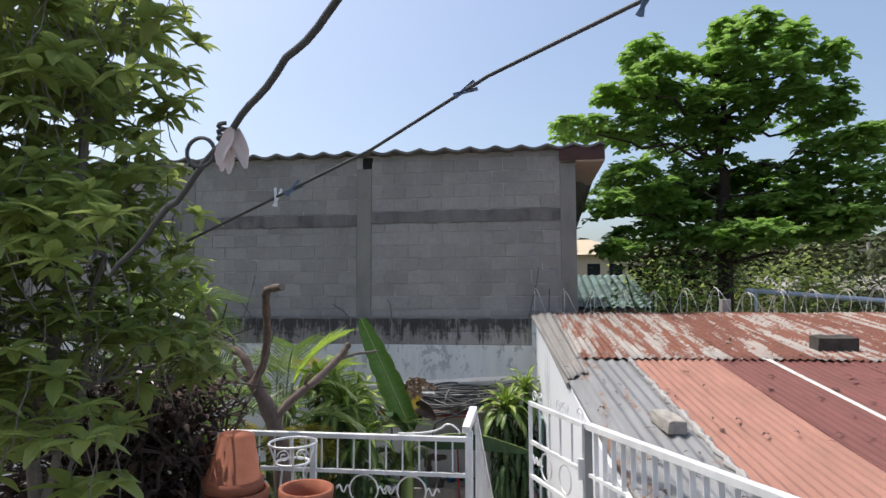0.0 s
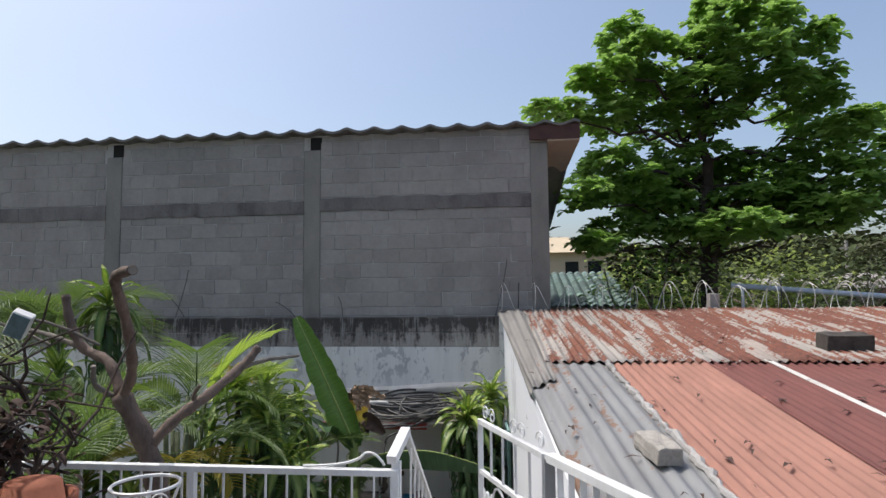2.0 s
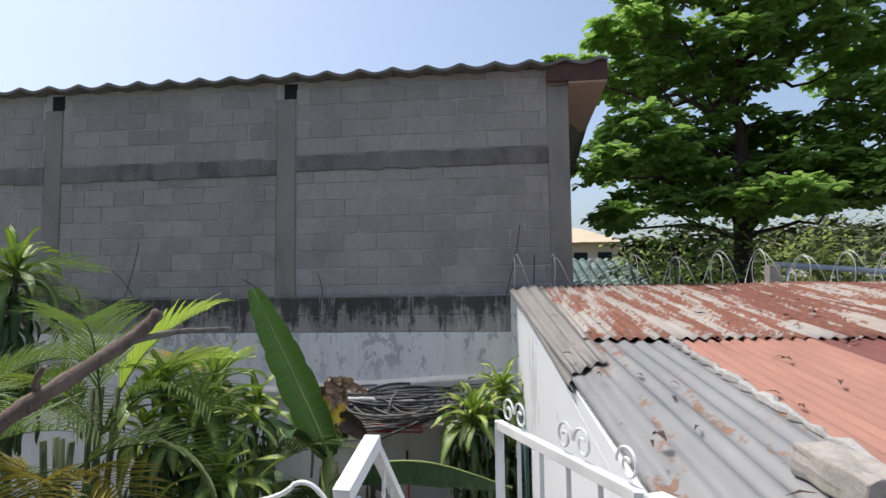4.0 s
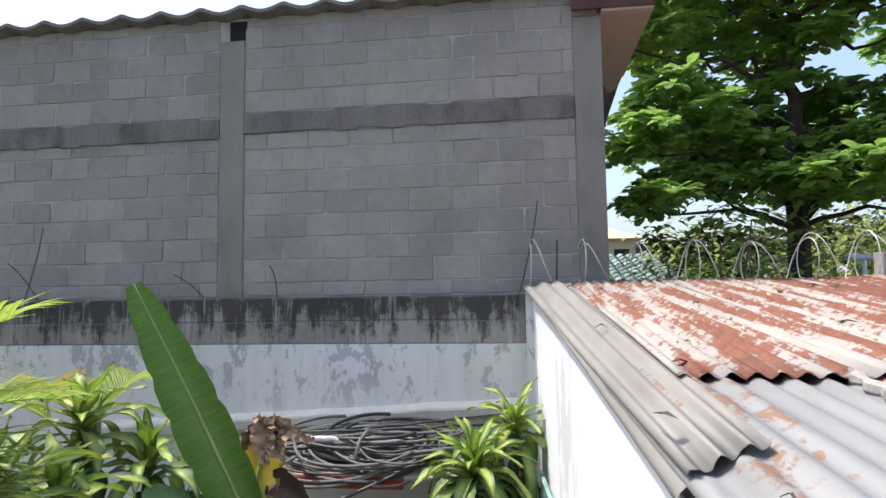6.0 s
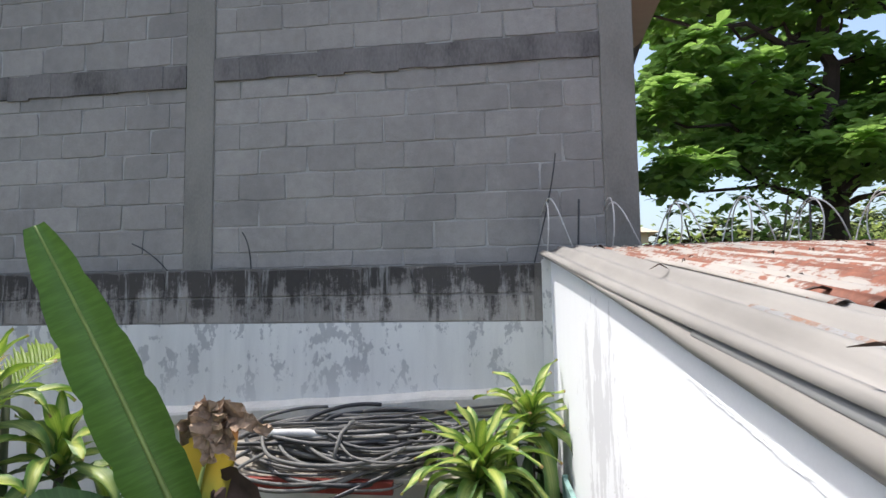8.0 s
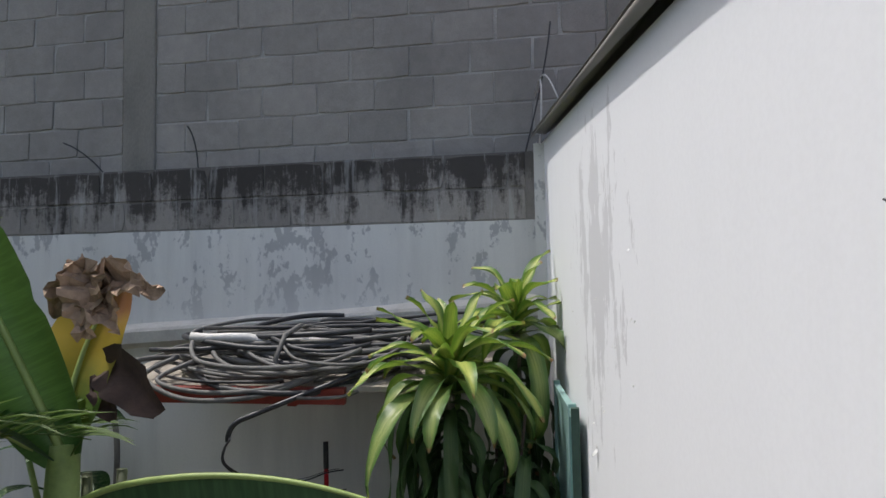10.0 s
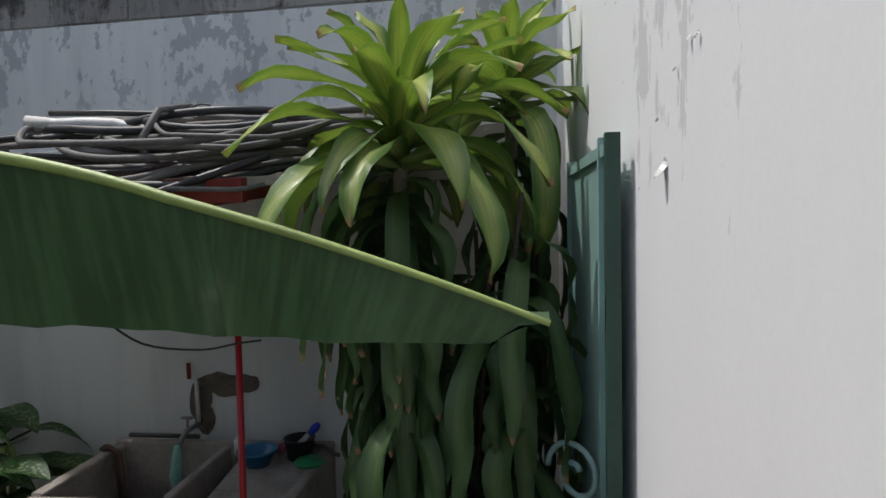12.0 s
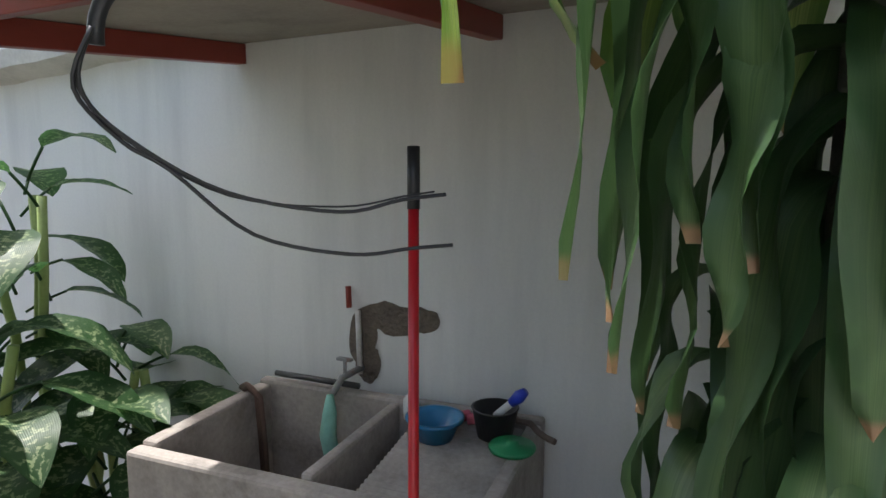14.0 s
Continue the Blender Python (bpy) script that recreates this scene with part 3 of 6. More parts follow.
flake(8.56, 2.335, 0.036, 1)
for k in range(30):
    r_ = random.Random(50 + k)
    flake(r_.uniform(7.9, 9.1), r_.uniform(2.2, 3.2), r_.uniform(0.005, 0.012), 70 + k)
c = Mesh()
c.tube([(shed_x(7.03) - 0.004, 7.03, 2.953), (shed_x(7.0) - 0.010, 7.004, 2.944), (shed_x(7.0) - 0.005, 7.0, 2.915)], 0.0012, 5)
part("nail_wire", c, M_CABLE, shed)
c = Mesh()
c.tube([(shed_x(6.988) + 0.01, 6.988, 2.848), (shed_x(6.988) - 0.004, 6.988, 2.848)], 0.004, 8)
part("rusty_bolt", c, M_DEADLEAF_DARK, shed)
# rough plaster band under the eave
c = Mesh()
rng = random.Random(21)
ny, nz = 420, 9
vs = []
for i in range(ny + 1):
    y = 5.3 + 2.0 * i / ny
    mid = eave_z(y) - 0.138 + 0.020 * (y - 6.75)
    half = 0.010 + 0.007 * noise.noise(Vector((y * 14, 3, 0))) - 0.006 * max(0.0, y - 6.8)
    for k in range(nz + 1):
        q = k / nz
        inner = 0 if k in (0, nz) or i in (0, ny) else 1
        vs.append((shed_x(y) - 0.0005 - inner * (0.0024 * abs(noise.noise(Vector((y * 38, q * 2.5, 0)))) + 0.0018 * abs(noise.noise(Vector((y * 90, q * 6, 4))))), y, mid + half * (2 * q - 1) + inner * 0.003 * noise.noise(Vector((y * 35, q * 3, 7)))))
c.add(vs, [(i * (nz + 1) + k, (i + 1) * (nz + 1) + k, (i + 1) * (nz + 1) + k + 1, i * (nz + 1) + k + 1) for i in range(ny) for k in range(nz)])
part("plaster_band", c, M_WHITEWALL, shed, "rough band of white plaster under the eave", smooth=True)

tinroof = thing("roof_shed", "corrugated tin shed roof, rusted, grey and coral painted sheets", "roof", kind="structure")
PITCH = 0.076


def sheet(x0, x1, y0, y1, mat, lift=0.0, x0b=None, ragged=0.0, seed=0, x1b=None, eave=False, height=0.0105):
    """One corrugated sheet; x0b, x1b: its edges at the far end where it lies askew; eave: its left edge is bent down to the wall."""
    r_ = random.Random(seed)
    s = Mesh()
    x0b, x1b = x0 if x0b is None else x0b, x1 if x1b is None else x1b
    waves = max(3, round(min(x1 - x0, x1b - x0b) / PITCH))
    nx, ny = waves * 8, 9
    vs, fs = [], []
    ends = [r_.uniform(-ragged, ragged) for _ in range(nx + 1)]
    for j in range(ny + 1):
        t = j / ny
        left, right = x0 + (x0b - x0) * t, x1 + (x1b - x1) * t
        for i in range(nx + 1):
            x = left + (right - left) * i / nx
            y = y0 + (y1 - y0) * t + (ends[i] if j == 0 else 0)
            z = roof_z(y) + height * math.sin(2 * math.pi * i / 8) + lift * (1 - 0.7 * t) + 0.006 * math.sin(x * 2.1 + y * 1.7 + seed)
            if eave:
                z -= (roof_z(y) - eave_z(y)) * max(0.0, 1 - (x - left) / 0.20) ** 1.2
            vs.append((x, y, z))
    for j in range(ny):
        for i in range(nx):
            o = j * (nx + 1) + i
            fs.append((o, o + 1, o + nx + 2, o + nx + 1))
    s.add(vs, fs)
    ob = part("roof_sheet", s, mat, tinroof, smooth=True)
    mod = ob.modifiers.new("thick", "SOLIDIFY")
    mod.thickness = 0.002
    return ob


EAVE = lambda y: 0.668 + 0.092 * (10.0 - y)
sheet(EAVE(3.0), 1.87, 3.0, 7.15, M_ZINC, 0.0, EAVE(7.15), seed=1, x1b=1.67, eave=True)
sheet(EAVE(6.33), 1.19, 6.33, 10.22, M_ZINC_PALE, 0.026, EAVE(10.22), 0.010, seed=2, x1b=1.04, eave=True, height=0.0125)
for i, (a, b, mt) in enumerate([(1.80, 2.68, M_CORAL), (2.64, 3.22, M_MAROON), (3.18, 4.02, M_MAROON), (3.98, 4.85, M_MAROON), (4.8, 5.7, M_CORAL), (5.65, 6.6, M_MAROON), (6.55, 7.5, M_CORAL), (7.45, 8.65, M_MAROON)]):
    sheet(a + 0.08, b + 0.08, 3.0, 7.1 + 0.01 * i, mt, 0.004 * (i % 2), a - 0.13, seed=10 + i, x1b=b - 0.13)
for i, (a, b, mt) in enumerate([(1.14, 1.98, M_RUST), (1.94, 2.78, M_RUST), (2.74, 3.58, M_RUSTDARK), (3.54, 4.38, M_RUST), (4.34, 5.18, M_RUSTDARK), (5.14, 5.98, M_RUST), (5.94, 6.9, M_RUST), (6.86, 7.8, M_RUSTDARK), (7.76, 8.65, M_RUST)]):
    sheet(a, b, 6.94 + 0.02 * (i % 3), 10.24, mt, 0.016 + 0.004 * (i % 2), a - 0.12, ragged=0.008, seed=30 + i, x1b=b - 0.12)
c = Mesh()
vs, fs = [], []
ys = np.linspace(6.34, 10.2, 40)
for y in ys:
    deep = 0.012 + 0.0045 * (10.3 - y) ** 2
    for k in range(7):
        q = k / 6
        vs.append((EAVE(y) + 0.012 - 0.40 * deep * math.sin(math.pi * q), y, eave_z(y) + 0.012 - deep * q + 0.003 * noise.noise(Vector((y * 3, q, 1)))))
for i in range(len(ys) - 1):
    fs += [(i * 7 + k, i * 7 + k + 1, i * 7 + k + 8, i * 7 + k + 7) for k in range(6)]
c.add(vs, fs)
part("eave_roll", c, M_ZINC_PALE, tinroof, "pale rolled edge of the tin sheet along the eave", smooth=True)
c = Mesh()
rng = random.Random(6)
pts = [(1.885 - 0.053 * (y - 3.0) + rng.uniform(-0.014, 0.014), y, roof_z(y) + 0.010) for y in np.arange(3.0, 7.0, 0.05)]
c.tube(pts, [rng.uniform(0.010, 0.032) for _ in pts], 7)
part("seam_cement", c, M_MORTAR, tinroof, "pale lumpy cement along a sheet joint")
c = Mesh()
c.box((3.17, 3.0, 0), (3.22, 7.05, 0.006), Matrix.Translation((0, 0, 0)))
c.v = [(x + 0.08 - 0.053 * (y - 3.0), y, z + roof_z(y) + 0.012) for x, y, z in c.v]
part("seam_strip", c, M_LEDGE, tinroof)
rng = random.Random(9)
c = Mesh()
for _ in range(150):
    x, y = rng.uniform(0.98, 4.6), rng.uniform(3.4, 9.9)
    if x < 1.0 and y > 8:
        continue
    a, L = rng.uniform(0, 6.28), rng.uniform(0.015, 0.055)
    p = Vector((x, y, roof_z(y) + 0.018))
    q = Vector((math.cos(a), math.sin(a), 0)) * L
    c.blade([p - q, p + Vector((0, 0, rng.uniform(0.004, 0.018))), p + q], [0.002, L * rng.uniform(0.12, 0.45), 0.001], fold=0.4, cross=1)
litter = tagged(c.link("leaf_litter", M_DEADLEAF_DARK), "dry brown leaf litter scattered on the tin roof", "litter", kind="stuff")


def rubble(name, label, mat, size, at, turn, seed):
    bm = bmesh.new()
    bmesh.ops.create_cube(bm, size=1)
    bmesh.ops.scale(bm, vec=size, verts=bm.verts)
    bmesh.ops.subdivide_edges(bm, edges=bm.edges, cuts=3, use_grid_fill=True)
    for v in bm.verts:
        v.co += Vector((noise.noise(v.co * 23 + Vector((seed, 0, 0))), noise.noise(v.co * 19 + Vector((0, seed, 0))), noise.noise(v.co * 21 + Vector((0, 0, seed))))) * 0.012
    me = bpy.data.meshes.new(name)
    bm.to_mesh(me)
    bm.free()
    me.materials.append(mat)
    ob = new(name, me)
    ob.matrix_basis = pose(*at, *turn)
    bevelled(ob, 0.008)
    return tagged(ob, label, "concrete block")


rubble("block_piece", "chipped grey concrete block lying on the tin roof", M_BRICK, (0.13, 0.28, 0.095), (1.60, 4.80, roof_z(4.8) + 0.058), (6.7, 0, 14), 3)
rubble("block_piece", "dark mossy concrete block lying on the tin roof", M_BRICKDARK, (0.42, 0.20, 0.15), (3.93, 7.50, roof_z(7.5) + 0.085), (6.7, 0, 4), 11)
rubble("block_piece", "small grey cement stub at the back of the tin roof", M_BRICK, (0.14, 0.12, 0.30), (3.68, 10.36, 3.87), (0, 0, 5), 17)

# razor wire along the top of the boundary wall
razor = thing("razor_wire", "coiled galvanised razor wire along the wall top", "razor wire")
c = Mesh()
pts = []
for i in range(0, 1900):
    t = i / 1900
    x = 0.55 + 8.0 * t
    a = t * 2 * math.pi * 34
    r = 0.21 + 0.03 * math.sin(t * 40)
    pts.append((x + 0.11 * math.sin(a * 0.5 + 1), 10.36 + 0.16 * math.cos(a), 3.95 + r * math.sin(a) + 0.02 * math.sin(t * 23)))
c.tube(pts, 0.0055, 5)
part("coil", c, M_WIRE, razor)
c = Mesh()
rng = random.Random(2)
for i in range(8, 1890, 5):
    p, q = Vector(pts[i]), (Vector(pts[i + 1]) - Vector(pts[i])).normalized()
    s = q.orthogonal().normalized() * 0.013
    c.add([p + q * 0.012, p + s, p - q * 0.012, p - s], [(0, 1, 2, 3)])
part("barbs", c, M_WIRE, razor)["kind"] = "stuff"
for x in (0.95, 2.6, 4.6, 6.4):
    c = Mesh()
    c.tube([(x, 10.40, 3.70), (x + 0.02, 10.41, 4.20)], 0.008, 6)
    part("stake", c, M_CABLE, razor)
for i, (a, b) in enumerate([((-2.42, 10.40, 3.72), (-2.72, 10.36, 3.95)), ((-1.68, 10.40, 3.72), (-1.74, 10.36, 4.02)), ((-4.35, 10.40, 3.72), (-4.12, 10.34, 4.45)), ((-4.2, 10.40, 3.72), (-4.5, 10.34, 4.1)), ((0.62, 10.40, 3.72), (0.80, 10.34, 4.55))]):
    c = Mesh()
    c.tube(bez(a, Vector(a).lerp(Vector(b), 0.6) + Vector((0.04, 0, 0.03)), b, 6), 0.0055, 6)
    tagged(c.link("bent_rod", M_CABLE), "thin rusty reinforcing rod sticking up from the wall top", "metal rod")

# pale pipe behind the razor wire
c = Mesh()
c.tube([(5.2, 14.0, 4.17), (10.2, 14.0, 3.75)], 0.05, 12)
pipe = tagged(c.link("roof_pipe", M_PIPEBLUE, smooth=True), "pale blue metal pipe of a carport behind the razor wire", "pipe")
c = Mesh()
c.tube([(5.4, 14.0, 0), (5.4, 14.0, 4.12)], 0.03, 8)
part("pipe_support", c, M_PIPEBLUE, pipe)
c = Mesh()
c.tube([(9.9, 14.0, 0), (9.9, 14.0, 3.74)], 0.03, 8)
part("pipe_support", c, M_PIPEBLUE, pipe)
c = Mesh()
c.box((1.44, BLOCK_Y + 0.002, 0.0), (9.0, BLOCK_Y + 0.18, 3.70))
tagged(c.link("wall_boundary_east", M_MORTAR), "plain grey block wall behind the shed", "wall", kind="structure")

# ---------------------------------------------------------------- far background
house = thing("beige_house", "beige rendered two-storey house beyond the tiled roof", "house", at=(3.5, 34.0, 0))
c = Mesh()
c.box((0.0, 32.0, 0.0), (5.6, 38.0, 6.05))
under(c.link("wall", M_BEIGE), house)
c = Mesh()
c.add([(-0.4, 31.6, 6.05), (6.0, 31.6, 6.05), (6.0, 38.4, 6.05), (-0.4, 38.4, 6.05), (1.6, 35.0, 7.1), (4.0, 35.0, 7.1)], [(0, 1, 5, 4), (1, 2, 5), (2, 3, 4, 5), (3, 0, 4), (3, 2, 1, 0)])
under(c.link("roof", M_BEIGE), house)
for x in (3.9, 5.0):
    w = Mesh()
    w.box((x - 0.32, 31.97, 5.0), (x + 0.32, 32.02, 5.6))
    wo = under(w.link("window", M_GLASSDARK), house)
    w = Mesh()
    w.box((x - 0.40, 31.90, 4.9), (x + 0.40, 31.99, 4.98))
    under(w.link("window_sill", M_BEIGE), house)

tiled = thing("tiled_house", "low neighbour house with a green glazed tile roof", "house", at=(3.0, 19.0, 0))
c = Mesh()
c.box((-3.0, 17.4, 0.0), (3.7, 25.0, 3.7))
under(c.link("wall", M_HOUSE), tiled)
c = Mesh()
c.add([(-3.2, 17.0, 3.70), (3.98, 17.0, 3.70), (3.98, 21.0, 4.66), (-3.2, 21.0, 4.66), (-3.2, 25.4, 3.70), (3.98, 25.4, 3.70)], [(0, 1, 2, 3), (3, 2, 5, 4)])
under(c.link("roof_deck", M_TILE), tiled)
rt = Mesh()
for k in range(9):
    a = k / 8
    w = 0.03 + 0.06 * math.sin(math.pi * a)
    rt.v += [(-0.115 + 0.23 * a, -0.20, w), (-0.105 + 0.21 * a, 0.20, w - 0.03)]
    rt.uv += [(0, 0), (0, 0)]
rt.f = [(2 * k, 2 * k + 2, 2 * k + 3, 2 * k + 1) for k in range(8)]
tile0 = rt.link("roof_tile", M_TILE, smooth=True)
tile_me = tile0.data
bpy.data.objects.remove(tile0)
slope = math.degrees(math.atan2(0.96, 4.0))
for r in range(12):
    for q in range(10):
        ob = new("roof_tile", tile_me)
        ob.parent = tiled
        x, t = 1.80 + q * 0.235, 0.02 + r * 0.085
        ob.matrix_basis = pose(x - 3.0, 17.1 + 4.0 * t - 19.0, 3.71 + 0.96 * t, slope, 0, 0)


def far_house(at, size, roof_h, wall, roofm, label):
    h = thing("far_house", label, "house", "far houses", at=at)
    x, y, z = size
    c = Mesh()
    c.box((-x / 2, -y / 2, 0), (x / 2, y / 2, z))
    c.link("wall", wall, h)
    c = Mesh()
    o = 0.4
    c.add([(-x / 2 - o, -y / 2 - o, z), (x / 2 + o, -y / 2 - o, z), (x / 2 + o, y / 2 + o, z), (-x / 2 - o, y / 2 + o, z), (-x / 2 - o, 0, z + roof_h), (x / 2 + o, 0, z + roof_h)], [(0, 1, 5, 4), (2, 3, 4, 5), (0, 4, 3), (1, 2, 5), (3, 2, 1, 0)])
    c.link("roof", roofm, h)
    for k in range(3):
        c = Mesh()
        cx = -x / 2 + x * (k + 0.5) / 3
        c.box((cx - 0.5, -y / 2 - 0.03, z - 1.9), (cx + 0.5, -y / 2 + 0.02, z - 0.7))
        c.link("window", M_GLASSDARK, h)
    return h


far_house((20.5, 44, 0), (9, 7, 4.2), 1.0, M_HOUSE, M_ROOFGREY, "low pinkish house with a grey sheet roof")
far_house((34.0, 52, 0), (10, 7, 3.9), 0.9, M_BEIGE, M_ROOFGREY, "low beige house with a grey sheet roof")
far_house((27.0, 38, 0), (5, 5, 3.7), 0.8, M_HOUSE, M_CLAY, "small house with a red roof among trees")
far_house((44.0, 60, 0), (12, 8, 4.5), 1.1, M_ROOFGREY, M_ROOFGREY, "long grey shed with a low roof")


# ---------------------------------------------------------------- trees
def leaf_pts(base, way, length, droop, n=4):
    base, d = Vector(base), Vector(way).normalized()
    pts, p = [base], base.copy()
    for _ in range(n):
        p = p + d * (length / n)
        d = (d - Vector((0, 0, droop / n))).normalized()
        pts.append(p.copy())
    return pts


def limb(mesh, a, b, r0, r1, rng, n=6, amount=0.1):
    pts = wander(a, b, n, amount, rng)
    mesh.tube(pts, [r0 + (r1 - r0) * i / n for i in range(n + 1)], 7)
    return pts


def broad_tree():
    rng = random.Random(31)
    t = thing("almond_tree", "large spreading broad-leaved tree with tiered bright green foliage", "tree", at=(5.45, 16.0, 0))
    lobes = []
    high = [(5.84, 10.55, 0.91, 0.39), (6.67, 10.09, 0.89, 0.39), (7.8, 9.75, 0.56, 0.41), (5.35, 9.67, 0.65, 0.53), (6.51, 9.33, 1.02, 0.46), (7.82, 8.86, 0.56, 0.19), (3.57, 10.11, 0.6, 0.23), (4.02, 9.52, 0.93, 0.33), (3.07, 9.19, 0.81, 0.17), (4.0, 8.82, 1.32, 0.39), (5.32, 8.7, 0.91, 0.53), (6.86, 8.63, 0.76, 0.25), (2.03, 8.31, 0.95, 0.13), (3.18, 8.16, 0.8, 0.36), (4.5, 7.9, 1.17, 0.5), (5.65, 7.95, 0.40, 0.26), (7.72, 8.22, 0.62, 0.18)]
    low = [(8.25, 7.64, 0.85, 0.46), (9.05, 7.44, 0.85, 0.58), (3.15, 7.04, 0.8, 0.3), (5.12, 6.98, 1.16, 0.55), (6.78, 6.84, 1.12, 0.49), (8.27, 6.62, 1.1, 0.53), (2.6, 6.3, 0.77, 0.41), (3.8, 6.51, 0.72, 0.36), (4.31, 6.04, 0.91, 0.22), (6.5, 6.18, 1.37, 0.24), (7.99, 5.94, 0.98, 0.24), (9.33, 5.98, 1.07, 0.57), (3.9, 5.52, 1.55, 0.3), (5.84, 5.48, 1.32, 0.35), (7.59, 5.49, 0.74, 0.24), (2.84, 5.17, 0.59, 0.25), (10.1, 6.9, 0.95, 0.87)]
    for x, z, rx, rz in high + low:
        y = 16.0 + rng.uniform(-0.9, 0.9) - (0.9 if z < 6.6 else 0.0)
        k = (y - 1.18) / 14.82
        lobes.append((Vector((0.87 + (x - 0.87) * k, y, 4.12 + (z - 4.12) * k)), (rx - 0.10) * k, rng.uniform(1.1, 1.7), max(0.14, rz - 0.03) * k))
    for _ in range(9):
        lobes.append((Vector((rng.uniform(3, 8.5), rng.uniform(17.2, 18.6), rng.uniform(5.6, 7.2))), 1.1, 1.1, 0.5))
    tr = Mesh()
    trunk = limb(tr, (5.45, 16.0, 0), (5.4, 16.0, 5.4), 0.24, 0.17, rng, 8, 0.10)
    top = limb(tr, trunk[-1], (5.5, 16.0, 9.6), 0.16, 0.05, rng, 8, 0.15)
    spine = trunk[4:] + top
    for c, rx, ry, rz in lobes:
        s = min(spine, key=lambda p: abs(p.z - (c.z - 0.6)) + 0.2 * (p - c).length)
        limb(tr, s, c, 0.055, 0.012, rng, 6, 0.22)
    under(tr.link("trunk", M_TWIG), t)
    cr = Mesh()
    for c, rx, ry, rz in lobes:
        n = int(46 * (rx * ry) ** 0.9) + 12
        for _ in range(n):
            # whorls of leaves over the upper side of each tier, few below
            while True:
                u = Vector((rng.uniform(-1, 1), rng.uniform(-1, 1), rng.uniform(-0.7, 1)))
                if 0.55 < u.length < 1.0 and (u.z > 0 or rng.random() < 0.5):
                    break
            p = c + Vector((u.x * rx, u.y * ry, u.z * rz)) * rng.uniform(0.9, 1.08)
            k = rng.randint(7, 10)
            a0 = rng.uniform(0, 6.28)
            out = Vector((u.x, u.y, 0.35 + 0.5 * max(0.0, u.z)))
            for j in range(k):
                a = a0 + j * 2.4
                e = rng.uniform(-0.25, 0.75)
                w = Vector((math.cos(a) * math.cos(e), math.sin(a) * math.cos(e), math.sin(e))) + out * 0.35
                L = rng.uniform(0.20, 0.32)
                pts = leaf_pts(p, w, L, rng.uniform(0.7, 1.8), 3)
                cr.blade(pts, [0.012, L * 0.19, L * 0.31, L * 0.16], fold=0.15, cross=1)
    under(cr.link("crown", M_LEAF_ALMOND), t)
    return t


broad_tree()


def far_bush(at, size, seed, label, mat=M_LEAF_FAR, leaf=0.16, n=900, name="bush", cat="bush"):
    rng = random.Random(seed)
    t = thing(name, label, cat, at=at)
    tr = Mesh()
    limb(tr, (0, 0, 0), (0, 0, size[2] * 0.8), 0.09, 0.03, rng, 6, 0.15)
    cr = Mesh()
    cl = [Vector((rng.gauss(0, 0.42) * size[0], rng.gauss(0, 0.42) * size[1], size[2] * rng.uniform(0.30, 1.0))) for _ in range(24)]
    for p in cl[:9]:
        limb(tr, (0, 0, size[2] * 0.3), p, 0.04, 0.012, rng, 5, 0.12)
    tr.link("trunk", M_BARKGREY, t)
    for i in range(n):
        c = rng.choice(cl)
        p = c + Vector((rng.gauss(0, 0.2) * size[0], rng.gauss(0, 0.2) * size[1], rng.gauss(0, 0.11) * size[2]))
        if p.z < 0.1:
            continue
        a, e = rng.uniform(0, 6.28), rng.uniform(-0.7, 0.7)
        L = leaf * rng.uniform(0.6, 1.4)
        cr.blade(leaf_pts(p, (math.cos(a) * math.cos(e), math.sin(a) * math.cos(e), math.sin(e)), L, 0.4, 2), [0.01, L * 0.3, 0.01], fold=0.2, cross=1)
    cr.link("crown", mat, t)
    return t


for x, y, sd in ((6.3, 18.6, 5), (8.6, 19.5, 6), (4.9, 19.8, 7)):
    far_bush((x, y, 0), (1.5, 1.1, 4.7), sd, "dark shrub in the shade of the large tree", M_LEAF_TREE, 0.17, 2200)
far_bush((3.9, 15.0, 0), (1.5, 1.2, 5.0), 3, "bright green shrub under the large tree", M_LEAF_ALMOND, 0.16, 1500)
for i, (x, y, sx, h) in enumerate([(7.6, 22, 2.4, 5.0), (11.5, 26, 3.2, 5.8), (16.5, 33, 3.8, 6.4), (22.0, 40, 4.5, 7.2), (14.0, 29, 3.0, 5.2), (31, 46, 5.5, 8.0)]):
    far_bush((x, y, 0), (sx, sx * 0.8, h), 40 + i, "dusty green tree among the far houses", M_LEAF_FAR, 0.3, 1300, "far_tree", "tree")
rng = random.Random(77)
c = Mesh()
for k in range(30000):
    a = rng.uniform(-0.1, 1.05)
    d = rng.uniform(60, 115)
    p = Vector((math.sin(a) * d, math.cos(a) * d, 0))
    h = (7.0 + 3.4 * noise.noise(Vector((a * 9, d * 0.02, 0))) + d * 0.03) * rng.random() ** 0.7
    p.z = h
    b = rng.uniform(0, 6.28)
    L = rng.uniform(0.9, 1.9) if d < 105 else rng.uniform(1.8, 3.2)
    c.blade(leaf_pts(p, (math.cos(b), math.sin(b), rng.uniform(-0.4, 0.6)), L, 0.4, 2), [0.1, L * 0.4, 0.05], fold=0.2, cross=1)
tagged(c.link("far_woods", M_WOODS), "hazy line of far trees behind the houses", "woods", kind="stuff")
